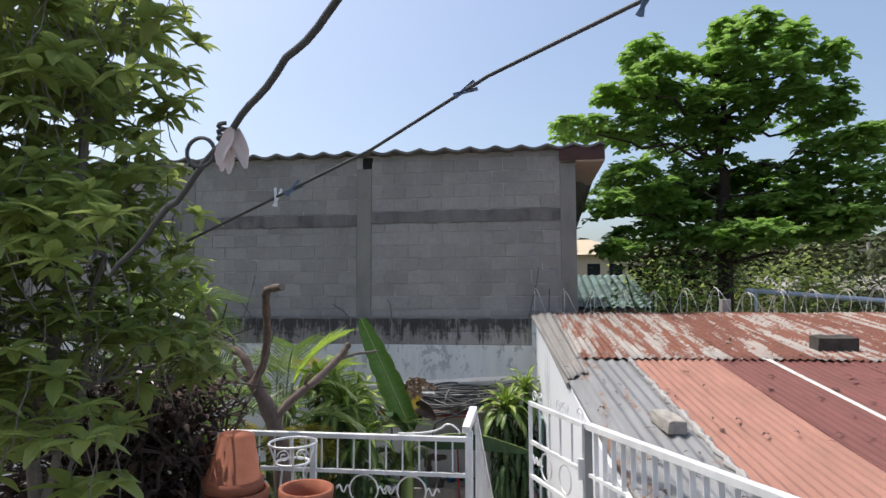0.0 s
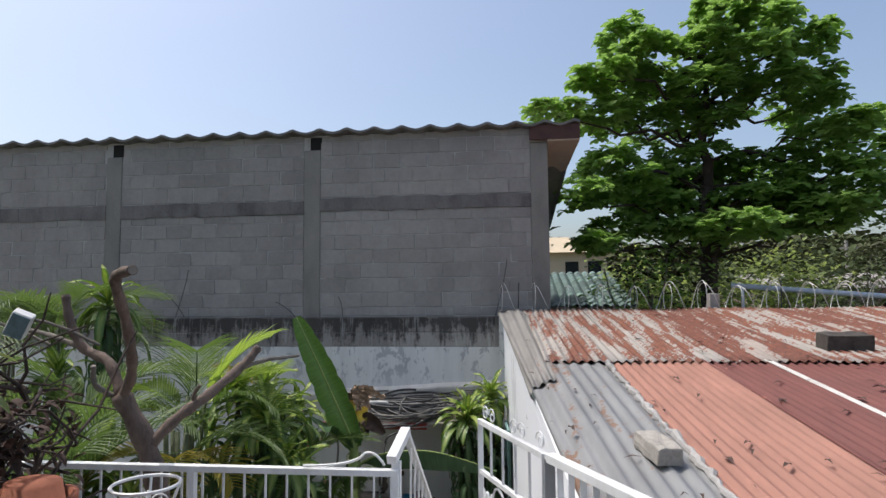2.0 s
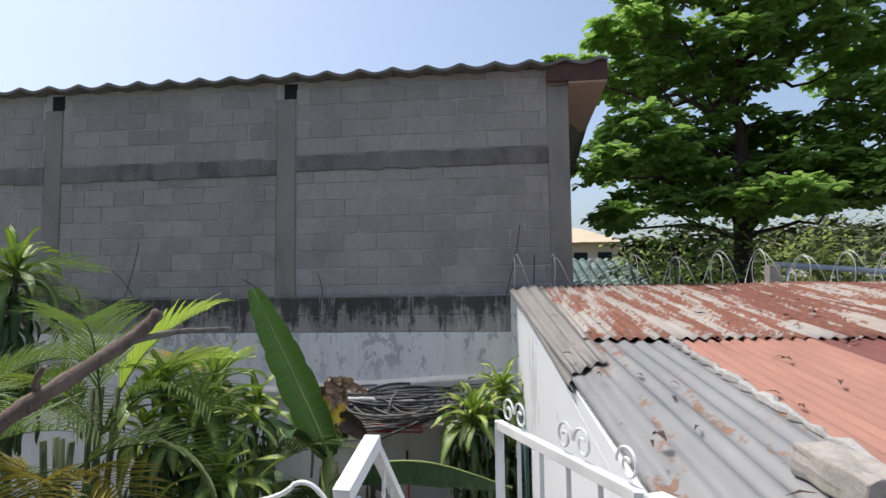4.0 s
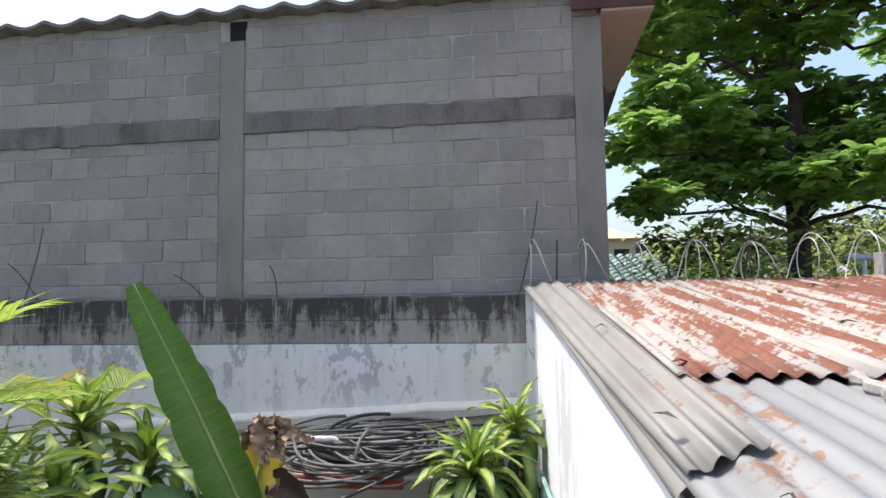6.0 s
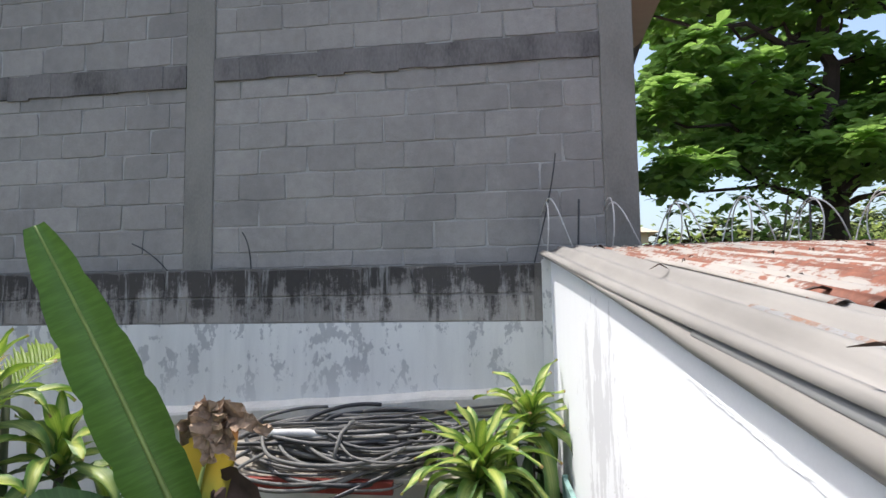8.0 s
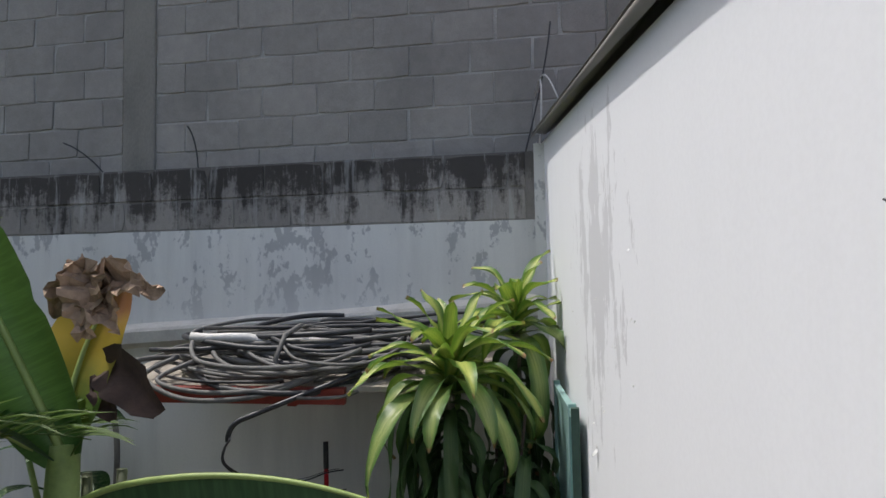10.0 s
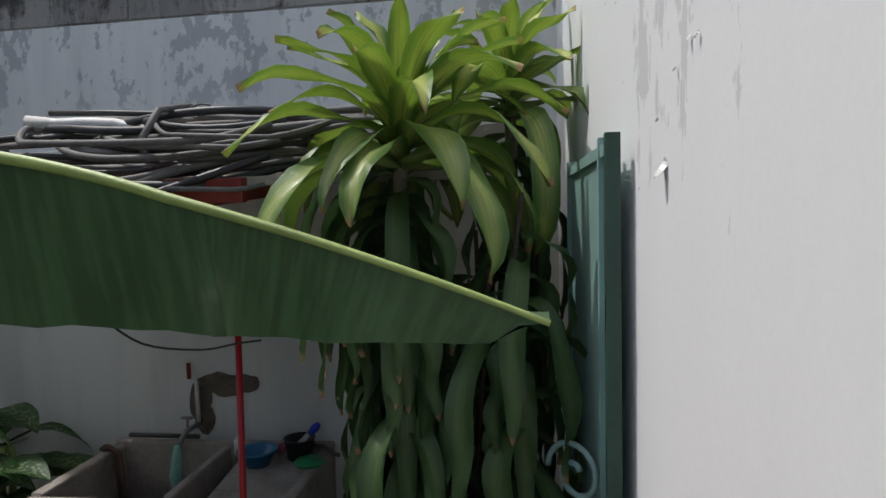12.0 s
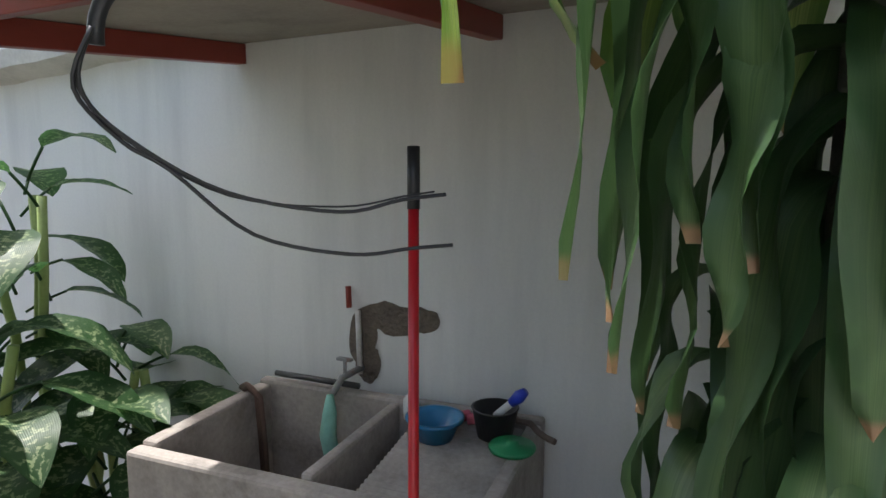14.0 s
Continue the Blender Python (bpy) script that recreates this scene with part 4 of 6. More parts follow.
for x, y in ((24.5, 47), (29.5, 50), (38, 58)):
    c = Mesh()
    c.tube([(x, y, 0), (x, y, 7.6)], 0.11, 8)
    c.box((x - 0.8, y - 0.05, 7.0), (x + 0.8, y + 0.05, 7.12))
    tagged(c.link("utility_post", M_ROOFGREY), "thin grey utility post far off", "utility pole", "far posts")


def near_tree():
    """The leafy tree beside the terrace, with lance-shaped leaves in whorls."""
    rng = random.Random(12)
    t = thing("leafy_tree", "leafy tree with lance-shaped green leaves beside the terrace", "tree", at=(-1.7, 2.8, 2.18))
    tr, cr = Mesh(), Mesh()
    main = limb(tr, (-1.7, 2.8, 2.18), (-1.35, 2.75, 4.9), 0.038, 0.02, rng, 8, 0.07)
    second = limb(tr, (-1.55, 2.8, 3.0), (-1.15, 2.65, 4.3), 0.022, 0.012, rng, 7, 0.08)
    third = limb(tr, main[4], (-2.5, 2.6, 5.2), 0.024, 0.012, rng, 6, 0.08)
    spine = main[3:] + second[2:] + third[2:]

    def inside(p):
        # the crown's right side: full at the top, narrow at the wall's height, wide again lower down
        lim = -0.84 if p.z > 4.75 else (-0.92 + 0.10 * math.sin(p.z * 6) if p.z > 4.35 else -0.70)
        return p.x < lim - 0.35 * (p.y - 2.2) + 0.12 * noise.noise(p * 2.3)

    twigs = 0
    while twigs < 1000:
        z = rng.uniform(3.42, 6.2)
        p = Vector((rng.uniform(-3.2, -0.45), rng.uniform(2.0, 3.5), z))
        if not inside(p) or (z < 3.62 and rng.random() < 0.4):
            continue
        twigs += 1
        s = min(spine, key=lambda q: (q - p).length + 0.4 * abs(q.z - p.z + 0.3))
        if twigs % 7 == 0:
            tr.tube(wander(s, p, 5, 0.06, rng), [0.008, 0.007, 0.006, 0.005, 0.004, 0.003], 5, False)
        else:
            tr.tube(wander(p - Vector((rng.uniform(-.1, .1), rng.uniform(-.1, .1), 0.25)), p, 3, 0.02, rng), 0.003, 4, False)
        for w in range(rng.randint(1, 3)):
            q = p + Vector((rng.gauss(0, 0.07), rng.gauss(0, 0.07), rng.gauss(0, 0.07)))
            a0 = rng.uniform(0, 6.28)
            for j in range(rng.randint(6, 10)):
                a = a0 + j * 2.4
                e = rng.uniform(-0.5, 0.7)
                L = rng.uniform(0.085, 0.165)
                cr.blade(leaf_pts(q, (math.cos(a) * math.cos(e), math.sin(a) * math.cos(e), math.sin(e)), L, rng.uniform(0.3, 1.0), 4), [0.004, L * 0.17, L * 0.20, L * 0.13, 0.001], fold=0.3, cross=1)
    under(tr.link("trunk", M_BARKGREY), t)
    under(cr.link("crown", M_LEAF_TREE), t)
    return t


near_tree()

# pruned tree behind the railing
stump = thing("pruned_tree", "pruned tree with bare red-brown limbs, tips cut off", "tree", at=(-1.40, 5.35, FLOOR + 0.1))
rng = random.Random(3)


def smooth_limb(ctrl, r0, r1, mat=M_BARK, knots=True, cut=True):
    pts = []
    ctrl = [Vector(p) for p in ctrl]
    for i in range(len(ctrl) - 1):
        p0, p1, p2, p3 = ctrl[max(i - 1, 0)], ctrl[i], ctrl[i + 1], ctrl[min(i + 2, len(ctrl) - 1)]
        for k in range(6):
            t = k / 6
            pts.append(0.5 * ((2 * p1) + (p2 - p0) * t + (2 * p0 - 5 * p1 + 4 * p2 - p3) * t * t + (3 * p1 - p0 - 3 * p2 + p3) * t ** 3))
    pts.append(ctrl[-1])
    n = len(pts)
    c = Mesh()
    c.tube(pts, [(r0 + (r1 - r0) * i / n) * (1 + (0.12 * math.sin(i * 1.7) if knots else 0)) for i in range(n)], 9)
    ob = under(c.link("limb", mat, smooth=True), stump)
    if cut:
        c = Mesh()
        d = (pts[-1] - pts[-2]).normalized()
        c.tube([pts[-1], pts[-1] + d * 0.004], r1 * 0.93, 9)
        under(c.link("cut_end", M_CUT), stump)
    return ob


smooth_limb([(-1.40, 5.35, FLOOR + 0.1), (-1.42, 5.3, 1.6), (-1.40, 5.2, 2.6), (-1.48, 5.15, 3.08), (-1.64, 5.1, 3.43)], 0.095, 0.055, cut=False)
smooth_limb([(-1.63, 5.1, 3.40), (-1.50, 5.0, 3.57), (-1.36, 4.75, 3.83), (-1.24, 4.45, 4.10), (-1.20, 4.40, 4.16), (-1.06, 4.31, 4.18)], 0.034, 0.026)
smooth_limb([(-1.63, 5.1, 3.42), (-1.76, 5.15, 3.62), (-1.98, 5.2, 3.71), (-2.08, 5.2, 3.88), (-2.12, 5.2, 4.06)], 0.036, 0.026)
smooth_limb([(-1.46, 5.15, 3.10), (-1.34, 5.25, 3.25), (-1.19, 5.4, 3.39), (-1.08, 5.7, 3.56), (-1.03, 5.8, 3.66)], 0.038, 0.030)
smooth_limb([(-1.09, 5.66, 3.53), (-1.00, 5.9, 3.56), (-0.93, 6.05, 3.56), (-0.86, 6.2, 3.56)], 0.018, 0.010, M_BARKGREY)
smooth_limb([(-1.66, 5.1, 3.40), (-1.74, 5.0, 3.50), (-1.72, 4.95, 3.62)], 0.020, 0.014, M_BARKGREY)
smooth_limb([(-1.98, 5.2, 3.71), (-2.3, 5.25, 3.80), (-2.6, 5.3, 3.84)], 0.020, 0.012, M_BARKGREY)
smooth_limb([(-1.27, 5.33, 3.33), (-1.25, 5.3, 3.40), (-1.20, 5.28, 3.46)], 0.016, 0.010)

# ---------------------------------------------------------------- garden plants
def strap_leaf(base, az, e0, length, width, droop, rng, wavy=0.006, n=11, early=None):
    """A dracaena leaf that arches over: e0 its first rise, droop how far it turns down."""
    p = Vector(base)
    pts = [p.copy()]
    for i in range(n):
        t = (i + 1) / n
        e = e0 - droop * (min(1.0, t / early) ** 0.8 if early else t ** 1.15)
        h = math.cos(e)
        p = p + Vector((math.cos(az) * h, math.sin(az) * h, math.sin(e))) * (length / n)
        pts.append(p.copy())
    ws = [width * (0.30 + 0.70 * math.sin(math.pi * min(1.0, 0.12 + 0.90 * (i / n))) ** 0.8) for i in range(n + 1)]
    ws[-1], ws[-2] = 0.001, width * 0.42
    m = Mesh()
    side_up = Vector((0, 0, 1)) if abs(math.cos(e0)) > 0.2 else Vector((-math.cos(az), -math.sin(az), 0.2))
    m.blade(pts, ws, side_up, 0.30, wavy, 3, rng.uniform(0, 6), rng.uniform(0.7, 1.1))
    return m


def corn_plant(at, heads, seed, label, hang=0, stem_r=0.035, long_leaves=()):
    """heads: (offset, height, leaves, length, older leaves below)."""
    rng = random.Random(seed)
    t = thing("corn_plant", label, "plant", "corn plants", at=at)
    for off, h, n, L, old in heads:
        top = Vector(off) + Vector((0, 0, h))
        s = Mesh()
        s.tube(wander((off[0] * 0.3, off[1] * 0.3, 0), top, 8, 0.02, rng), [(stem_r if n else 0.010) * (1 - 0.04 * i) for i in range(9)], 8)
        s.link("stem", M_BARKGREY if n else M_TWIG, t, smooth=True)
        for i in range(n):
            f = i / n
            az = i * 2.399 + rng.uniform(-0.2, 0.2)
            e0 = 1.45 - 1.25 * f + rng.uniform(-0.15, 0.15)
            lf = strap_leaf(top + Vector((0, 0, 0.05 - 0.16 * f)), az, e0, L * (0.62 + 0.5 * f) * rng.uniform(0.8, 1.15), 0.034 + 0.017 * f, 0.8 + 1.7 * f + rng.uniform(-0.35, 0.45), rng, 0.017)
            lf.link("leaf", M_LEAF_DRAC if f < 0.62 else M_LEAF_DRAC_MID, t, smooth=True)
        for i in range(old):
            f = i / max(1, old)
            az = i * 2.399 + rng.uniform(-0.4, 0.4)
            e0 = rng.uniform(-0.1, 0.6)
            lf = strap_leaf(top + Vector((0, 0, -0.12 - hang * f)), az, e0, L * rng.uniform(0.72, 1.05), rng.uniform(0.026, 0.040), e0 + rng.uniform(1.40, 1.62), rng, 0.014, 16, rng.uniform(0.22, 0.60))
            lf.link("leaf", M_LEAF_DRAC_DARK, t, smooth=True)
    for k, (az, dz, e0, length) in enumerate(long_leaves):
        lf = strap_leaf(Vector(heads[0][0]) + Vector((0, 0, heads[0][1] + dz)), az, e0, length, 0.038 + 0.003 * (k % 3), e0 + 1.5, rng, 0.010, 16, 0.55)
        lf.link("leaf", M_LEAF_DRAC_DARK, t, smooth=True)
    return t


corn_plant((0.28, 9.17, FLOOR), [((0, 0, 0), 2.22, 44, 0.58, 84), ((-0.12, 0.12, 0), 1.75, 0, 0.50, 34), ((0.24, 0.0, 0), 1.85, 0, 0.52, 44), ((0.10, -0.02, 0), 1.40, 0, 0.50, 40), ((0.33, -0.04, 0), 2.05, 0, 0.50, 40)], 5, "tall corn plant with striped arching leaves beside the shed wall", 1.30, 0.03, [(3.05, -0.16, 0.30, 0.66), (3.45, -0.22, 0.25, 0.62), (2.75, -0.10, 0.40, 0.72), (2.95, -0.32, 0.1, 0.58), (3.3, -0.05, 0.4, 0.74), (2.5, -0.24, 0.3, 0.70)])
corn_plant((0.56, 9.62, FLOOR), [((0, 0, 0), 2.42, 26, 0.58, 30), ((-0.10, -0.22, 0), 1.95, 0, 0.62, 30)], 9, "taller corn plant with yellow striped leaves in the corner", 0.7, 0.03)
corn_plant((-1.80, 7.15, FLOOR), [((0, 0, 0), 2.80, 22, 0.50, 26), ((0.35, 0.25, 0), 2.55, 18, 0.46, 18)], 14, "bushy corn plant in the garden bed", 0.7, 0.03)
corn_plant((-3.86, 8.1, FLOOR), [((0, 0, 0), 3.72, 26, 0.66, 40)], 15, "tall corn plant near the boundary wall", 1.2, 0.035)
corn_plant((-2.6, 8.2, FLOOR), [((0, 0, 0), 2.25, 18, 0.55, 40), ((0.5, -0.2, 0), 2.0, 16, 0.5, 30)], 24, "dark green corn plant with drooping leaves in the bed", 1.3, 0.03)
corn_plant((-1.45, 7.0, FLOOR), [((0, 0, 0), 2.62, 32, 0.60, 36), ((0.28, -0.2, 0), 2.3, 22, 0.52, 28)], 27, "corn plant with pale striped leaves in the bed", 1.2, 0.03)
corn_plant((-1.95, 8.2, FLOOR), [((0, 0, 0), 2.72, 26, 0.55, 26), ((0.32, 0.15, 0), 2.45, 20, 0.5, 18)], 33, "corn plant with pale striped leaves below the wall", 0.8, 0.03)
corn_plant((-3.1, 6.2, FLOOR), [((0, 0, 0), 2.35, 18, 0.55, 40)], 29, "dark green corn plant behind the railing", 1.3, 0.03)
corn_plant((-3.9, 7.4, FLOOR), [((0, 0, 0), 3.0, 20, 0.55, 30)], 17, "dark green corn plant in the shade", 1.2, 0.035)


def frond(base, az, e0, length, droop, rng, leaf=0.34, n=26):
    base = Vector(base)
    pts, p = [], base.copy()
    k = 16
    for i in range(k + 1):
        t = i / k
        e = e0 - droop * t ** 1.4
        pts.append(p.copy())
        p = p + Vector((math.cos(az) * math.cos(e), math.sin(az) * math.cos(e), math.sin(e))) * (length / k)
    return pts


def areca(at, fronds, seed, label, height=0.0, hero=()):
    rng = random.Random(seed)
    t = thing("areca_palm", label, "palm", "areca palms", at=at)
    for j in range(4):
        s = Mesh()
        s.tube([(rng.uniform(-0.15, 0.15), rng.uniform(-0.15, 0.15), 0), (rng.uniform(-0.1, 0.1), rng.uniform(-0.1, 0.1), height + 0.3)], [0.03, 0.02], 8)
        s.link("stem", M_PALMSTEM, t, smooth=True)
    todo = [(rng.uniform(0, 6.28), rng.uniform(0.6, 1.35), rng.uniform(0.9, 1.5), rng.uniform(1.2, 2.2), 0) for _ in range(fronds)] + list(hero)
    for az, e0, L, droop, yellow in todo:
        pts = frond((rng.uniform(-0.08, 0.08), rng.uniform(-0.08, 0.08), height), az, e0, L, droop, rng)
        m = Mesh()
        m.tube(pts, [0.010 - 0.0005 * i for i in range(len(pts))], 5)
        for i in range(4, len(pts) - 1):
            d = (pts[i + 1] - pts[i - 1]).normalized()
            s = d.cross(Vector((0, 0, 1)))
            s = s.normalized() if s.length > 0.05 else Vector((math.sin(az), -math.cos(az), 0))
            for sub in (0.0, 0.5):
                q = pts[i].lerp(pts[i + 1], sub)
                ll = L * 0.34 * math.sin(math.pi * min(1, 0.22 + 0.70 * (i + sub - 4) / (len(pts) - 4))) + 0.05
                for sg in (-1, 1):
                    w = (s * sg * 0.80 + d * 0.85 + Vector((0, 0, 0.40))).normalized()
                    m.blade(leaf_pts(q, w, ll * rng.uniform(0.9, 1.1), rng.uniform(0.3, 0.9), 4), [0.005, 0.0105, 0.0115, 0.008, 0.001], fold=0.5, cross=1)
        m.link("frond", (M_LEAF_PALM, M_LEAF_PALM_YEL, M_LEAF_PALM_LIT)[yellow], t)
    return t


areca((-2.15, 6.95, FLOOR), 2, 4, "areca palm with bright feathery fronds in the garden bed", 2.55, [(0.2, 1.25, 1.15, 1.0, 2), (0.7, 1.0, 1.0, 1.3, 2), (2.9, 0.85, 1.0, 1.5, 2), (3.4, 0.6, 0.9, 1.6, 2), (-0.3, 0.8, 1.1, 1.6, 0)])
areca((-1.65, 7.75, FLOOR), 3, 6, "low areca palm in the garden bed", 1.45, [(3.1, 0.9, 0.8, 2.0, 0), (-0.8, 0.7, 0.7, 2.0, 0), (-1.6, 0.8, 0.8, 1.9, 1)])
areca((-1.05, 8.62, FLOOR), 0, 16, "small areca palm beside the banana plant", 1.60, [(-1.2, 0.7, 0.5, 1.8, 0), (-2.0, 0.6, 0.55, 1.7, 0), (-1.6, 0.6, 0.6, 1.8, 0), (-2.6, 0.7, 0.5, 1.6, 0), (-0.9, 0.9, 0.45, 1.8, 0)])
areca((-2.15, 8.45, FLOOR), 0, 35, "areca palm with yellowing fronds below the wall", 2.55, [(2.6, 0.9, 0.9, 1.5, 1), (1.6, 1.0, 0.8, 1.5, 2), (3.4, 0.9, 0.8, 1.4, 2)])
areca((-3.3, 6.9, FLOOR), 14, 7, "areca palm behind the pruned tree", 2.45)
areca((-2.7, 5.95, FLOOR), 12, 37, "dense dark areca palm behind the railing", 2.0)
corn_plant((-2.1, 5.95, FLOOR), [((0, 0, 0), 2.15, 16, 0.5, 36), ((-0.5, 0.1, 0), 2.3, 14, 0.5, 30)], 39, "dark corn plant at the foot of the pruned tree", 1.4, 0.03)
areca((-1.95, 6.35, FLOOR), 1, 8, "young areca palm with yellowing fronds", 2.35, [(-1.0, 0.7, 0.8, 1.9, 1), (-0.4, 0.6, 0.8, 1.9, 1), (3.6, 0.6, 0.8, 1.9, 1)])
areca((-4.4, 8.0, FLOOR), 13, 21, "areca palm near the boundary wall", 3.2)
areca((-5.6, 8.6, FLOOR), 12, 22, "areca palm in the far corner of the garden", 3.0)


def banana_half(m, pts, widths, sg, tilt, tears, rng):
    """One side of a banana leaf, torn across at places."""
    n = len(pts)
    verts, faces, uvs = [], [], []
    for i, p in enumerate(pts):
        t = (pts[min(i + 1, n - 1)] - pts[max(i - 1, 0)]).normalized()
        s = t.cross(Vector(tilt[0])).normalized()
        nn = s.cross(t).normalized()
        w = widths[i] * (0.90 if i in tears else 1.0)
        for j in range(5):
            q = j / 4
            a = tilt[1] * q
            verts.append(p + s * sg * w * q * math.cos(a) + nn * (w * q * math.sin(a) + 0.006 * math.sin(i * 1.1 + sg) * q))
            uvs.append((0.5 + 0.5 * sg * q, i / (n - 1)))
    for i in range(n - 1):
        for j in range(4):
            faces.append((i * 5 + j, i * 5 + j + 1, i * 5 + j + 6, i * 5 + j + 5))
    m.add(verts, faces, uvs)


banana = thing("banana_plant", "banana plant with an upright leaf and a curled dead leaf", "banana plant", at=(-0.98, 8.35, FLOOR))
c = Mesh()
c.tube([(-0.98, 8.35, FLOOR), (-1.0, 8.36, 1.3), (-0.97, 8.38, 2.35)], [0.10, 0.085, 0.05], 12)
under(c.link("stem", M_RIB, smooth=True), banana)


def banana_leaf(ctrl, width, up, angles, rib, tears=(), label="", n=26, shape=0.5, up2=None, mat=M_LEAF_BANANA):
    pts = bez(*ctrl, n) if len(ctrl) == 3 else bez(*ctrl[:3], n // 2) + bez(*ctrl[2:], n - n // 2)[1:]
    ws = [width * max(0.02, math.sin(math.pi * min(0.985, 0.04 + (i / n) ** 0.8 * 0.94))) ** shape for i in range(n + 1)]
    rng = random.Random(len(pts))
    m = Mesh()
    banana_half(m, pts, ws, 1, (up, angles[0]), tears, rng)
    banana_half(m, pts, ws, -1, (up2 or up, angles[1]), tears, rng)
    ob = under(m.link("leaf", mat, smooth=True), banana)
    if label:
        ob["label"] = label
    m = Mesh()
    m.tube(pts, [rib * (1 - 0.8 * i / n) + 0.002 for i in range(n + 1)], 7)
    r = m.link("midrib", M_RIB, smooth=True)
    r.parent = ob
    return ob


# Upright leaf takes the copy with sunlight in its colour.
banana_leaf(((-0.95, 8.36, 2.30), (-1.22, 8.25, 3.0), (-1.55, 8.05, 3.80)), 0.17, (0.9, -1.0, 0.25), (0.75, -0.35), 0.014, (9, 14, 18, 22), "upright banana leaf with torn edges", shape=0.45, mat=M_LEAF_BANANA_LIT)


def low_leaf():
    """The broad leaf across the way: the half towards the terrace hangs down from the midrib."""
    pts = bez((-0.97, 8.36, 2.02), (-0.82, 8.16, 2.27), (-0.42, 8.13, 2.325), 10) + bez((-0.42, 8.13, 2.325), (-0.06, 8.12, 2.375), (0.27, 8.12, 2.266), 16)[1:] + bez((0.27, 8.12, 2.266), (0.47, 8.12, 2.212), (0.665, 8.12, 2.136), 14)[1:]
    rng = random.Random(4)
    fall, rear = [], []
    for i, p in enumerate(pts):
        low = 2.125 - 0.01 * math.sin(p.x * 7) if p.x < 0.10 else max(2.113, 2.125 - 0.05 * (p.x - 0.10))
        grow = min(1.0, max(0.05, (p.x + 0.98) / 0.32))
        drop = max(0.004, (p.z - low) * grow) * (1.0 if p.x < 0.635 else max(0.10, 1 - (p.x - 0.635) / 0.034))
        drop *= rng.uniform(0.975, 1.0)
        row, back = [], []
        for j in range(6):
            q = j / 5
            row.append(p + Vector((-0.03 * q if p.x > 0.3 else 0.02 * q, 0.02 * q + 0.005 * q * math.sin(i * 0.9) - (0.014 * q if p.x > 0.45 else 0.0), -drop * q)))
            back.append(p + Vector((0, 0.09 * math.sin(q * 1.5) * grow, -0.6 * drop * q ** 1.3)))
        fall.append(row)
        rear.append(back)
    n = len(pts)
    m = Mesh()
    for rows, sg in ((fall, 1), (rear, -1)):
        m.add([v for r in rows for v in r], [(i * 6 + j, i * 6 + j + 1, i * 6 + j + 7, i * 6 + j + 6) for i in range(n - 1) for j in range(5)], [(0.5 + 0.1 * sg * j, i / (n - 1)) for i in range(n) for j in range(6)])
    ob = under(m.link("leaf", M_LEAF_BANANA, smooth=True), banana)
    ob["label"] = "broad dark banana leaf hanging across the way"
    m = Mesh()
    m.tube(pts, [0.012 - 0.009 * i / n for i in range(n)], 7)
    m.link("midrib", M_RIB, smooth=True).parent = ob


low_leaf()
banana_leaf(((-0.97, 8.36, 2.30), (-1.06, 8.52, 2.70), (-0.92, 8.62, 2.92)), 0.17, (0.3, -1.0, 0.0), (0.5, -0.2), 0.012, (), "short yellowing banana leaf", 18, mat=M_LEAF_BANANA_OLD)
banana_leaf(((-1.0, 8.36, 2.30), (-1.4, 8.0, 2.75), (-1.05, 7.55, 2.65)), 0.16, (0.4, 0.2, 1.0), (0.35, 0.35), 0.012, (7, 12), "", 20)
dl = Mesh()
for a, b, c_, w, sd in (((-0.93, 8.52, 2.80), (-1.00, 8.46, 3.06), (-1.07, 8.44, 2.80), 0.085, 1), ((-0.94, 8.50, 2.96), (-0.92, 8.42, 2.92), (-0.93, 8.42, 2.70), 0.075, 6), ((-0.95, 8.53, 2.90), (-0.80, 8.44, 2.95), (-0.62, 8.40, 2.86), 0.06, 2), ((-0.95, 8.52, 2.88), (-0.88, 8.44, 2.84), (-0.80, 8.42, 2.74), 0.07, 3)):
    o = len(dl.v)
    dl.blade(bez(a, b, c_, 18), [w * (0.35 + 0.65 * math.sin(math.pi * min(1, 0.12 + i / 19))) for i in range(19)], (0.2, -1, 0.3), 0.9, 0.02, 3, sd)
    for i in range(o, len(dl.v)):
        q = Vector(dl.v[i])
        dl.v[i] = tuple(q + Vector((noise.noise(q * 26), noise.noise(q * 24 + Vector((5, 0, 0))), noise.noise(q * 28 + Vector((0, 9, 0))))) * 0.030)
under(dl.link("dead_leaf", M_DEADLEAF), banana)["label"] = "curled dry brown dead leaf"
dl = Mesh()
for a, b, c_, w, sd in (((-0.90, 8.5, 2.60), (-0.78, 8.42, 2.62), (-0.62, 8.4, 2.45), 0.09, 4), ((-0.92, 8.5, 2.58), (-0.86, 8.45, 2.50), (-0.82, 8.42, 2.42), 0.05, 5)):
    dl.blade(bez(a, b, c_, 9), [w * x for x in (0.3, 0.6, 0.9, 1, 1, 0.95, 0.9, 0.8, 0.6, 0.25)], (0.2, -1, 0.3), 0.6, 0.02, 3, sd)
under(dl.link("dead_leaf", M_DEADLEAF_DARK, smooth=True), banana)


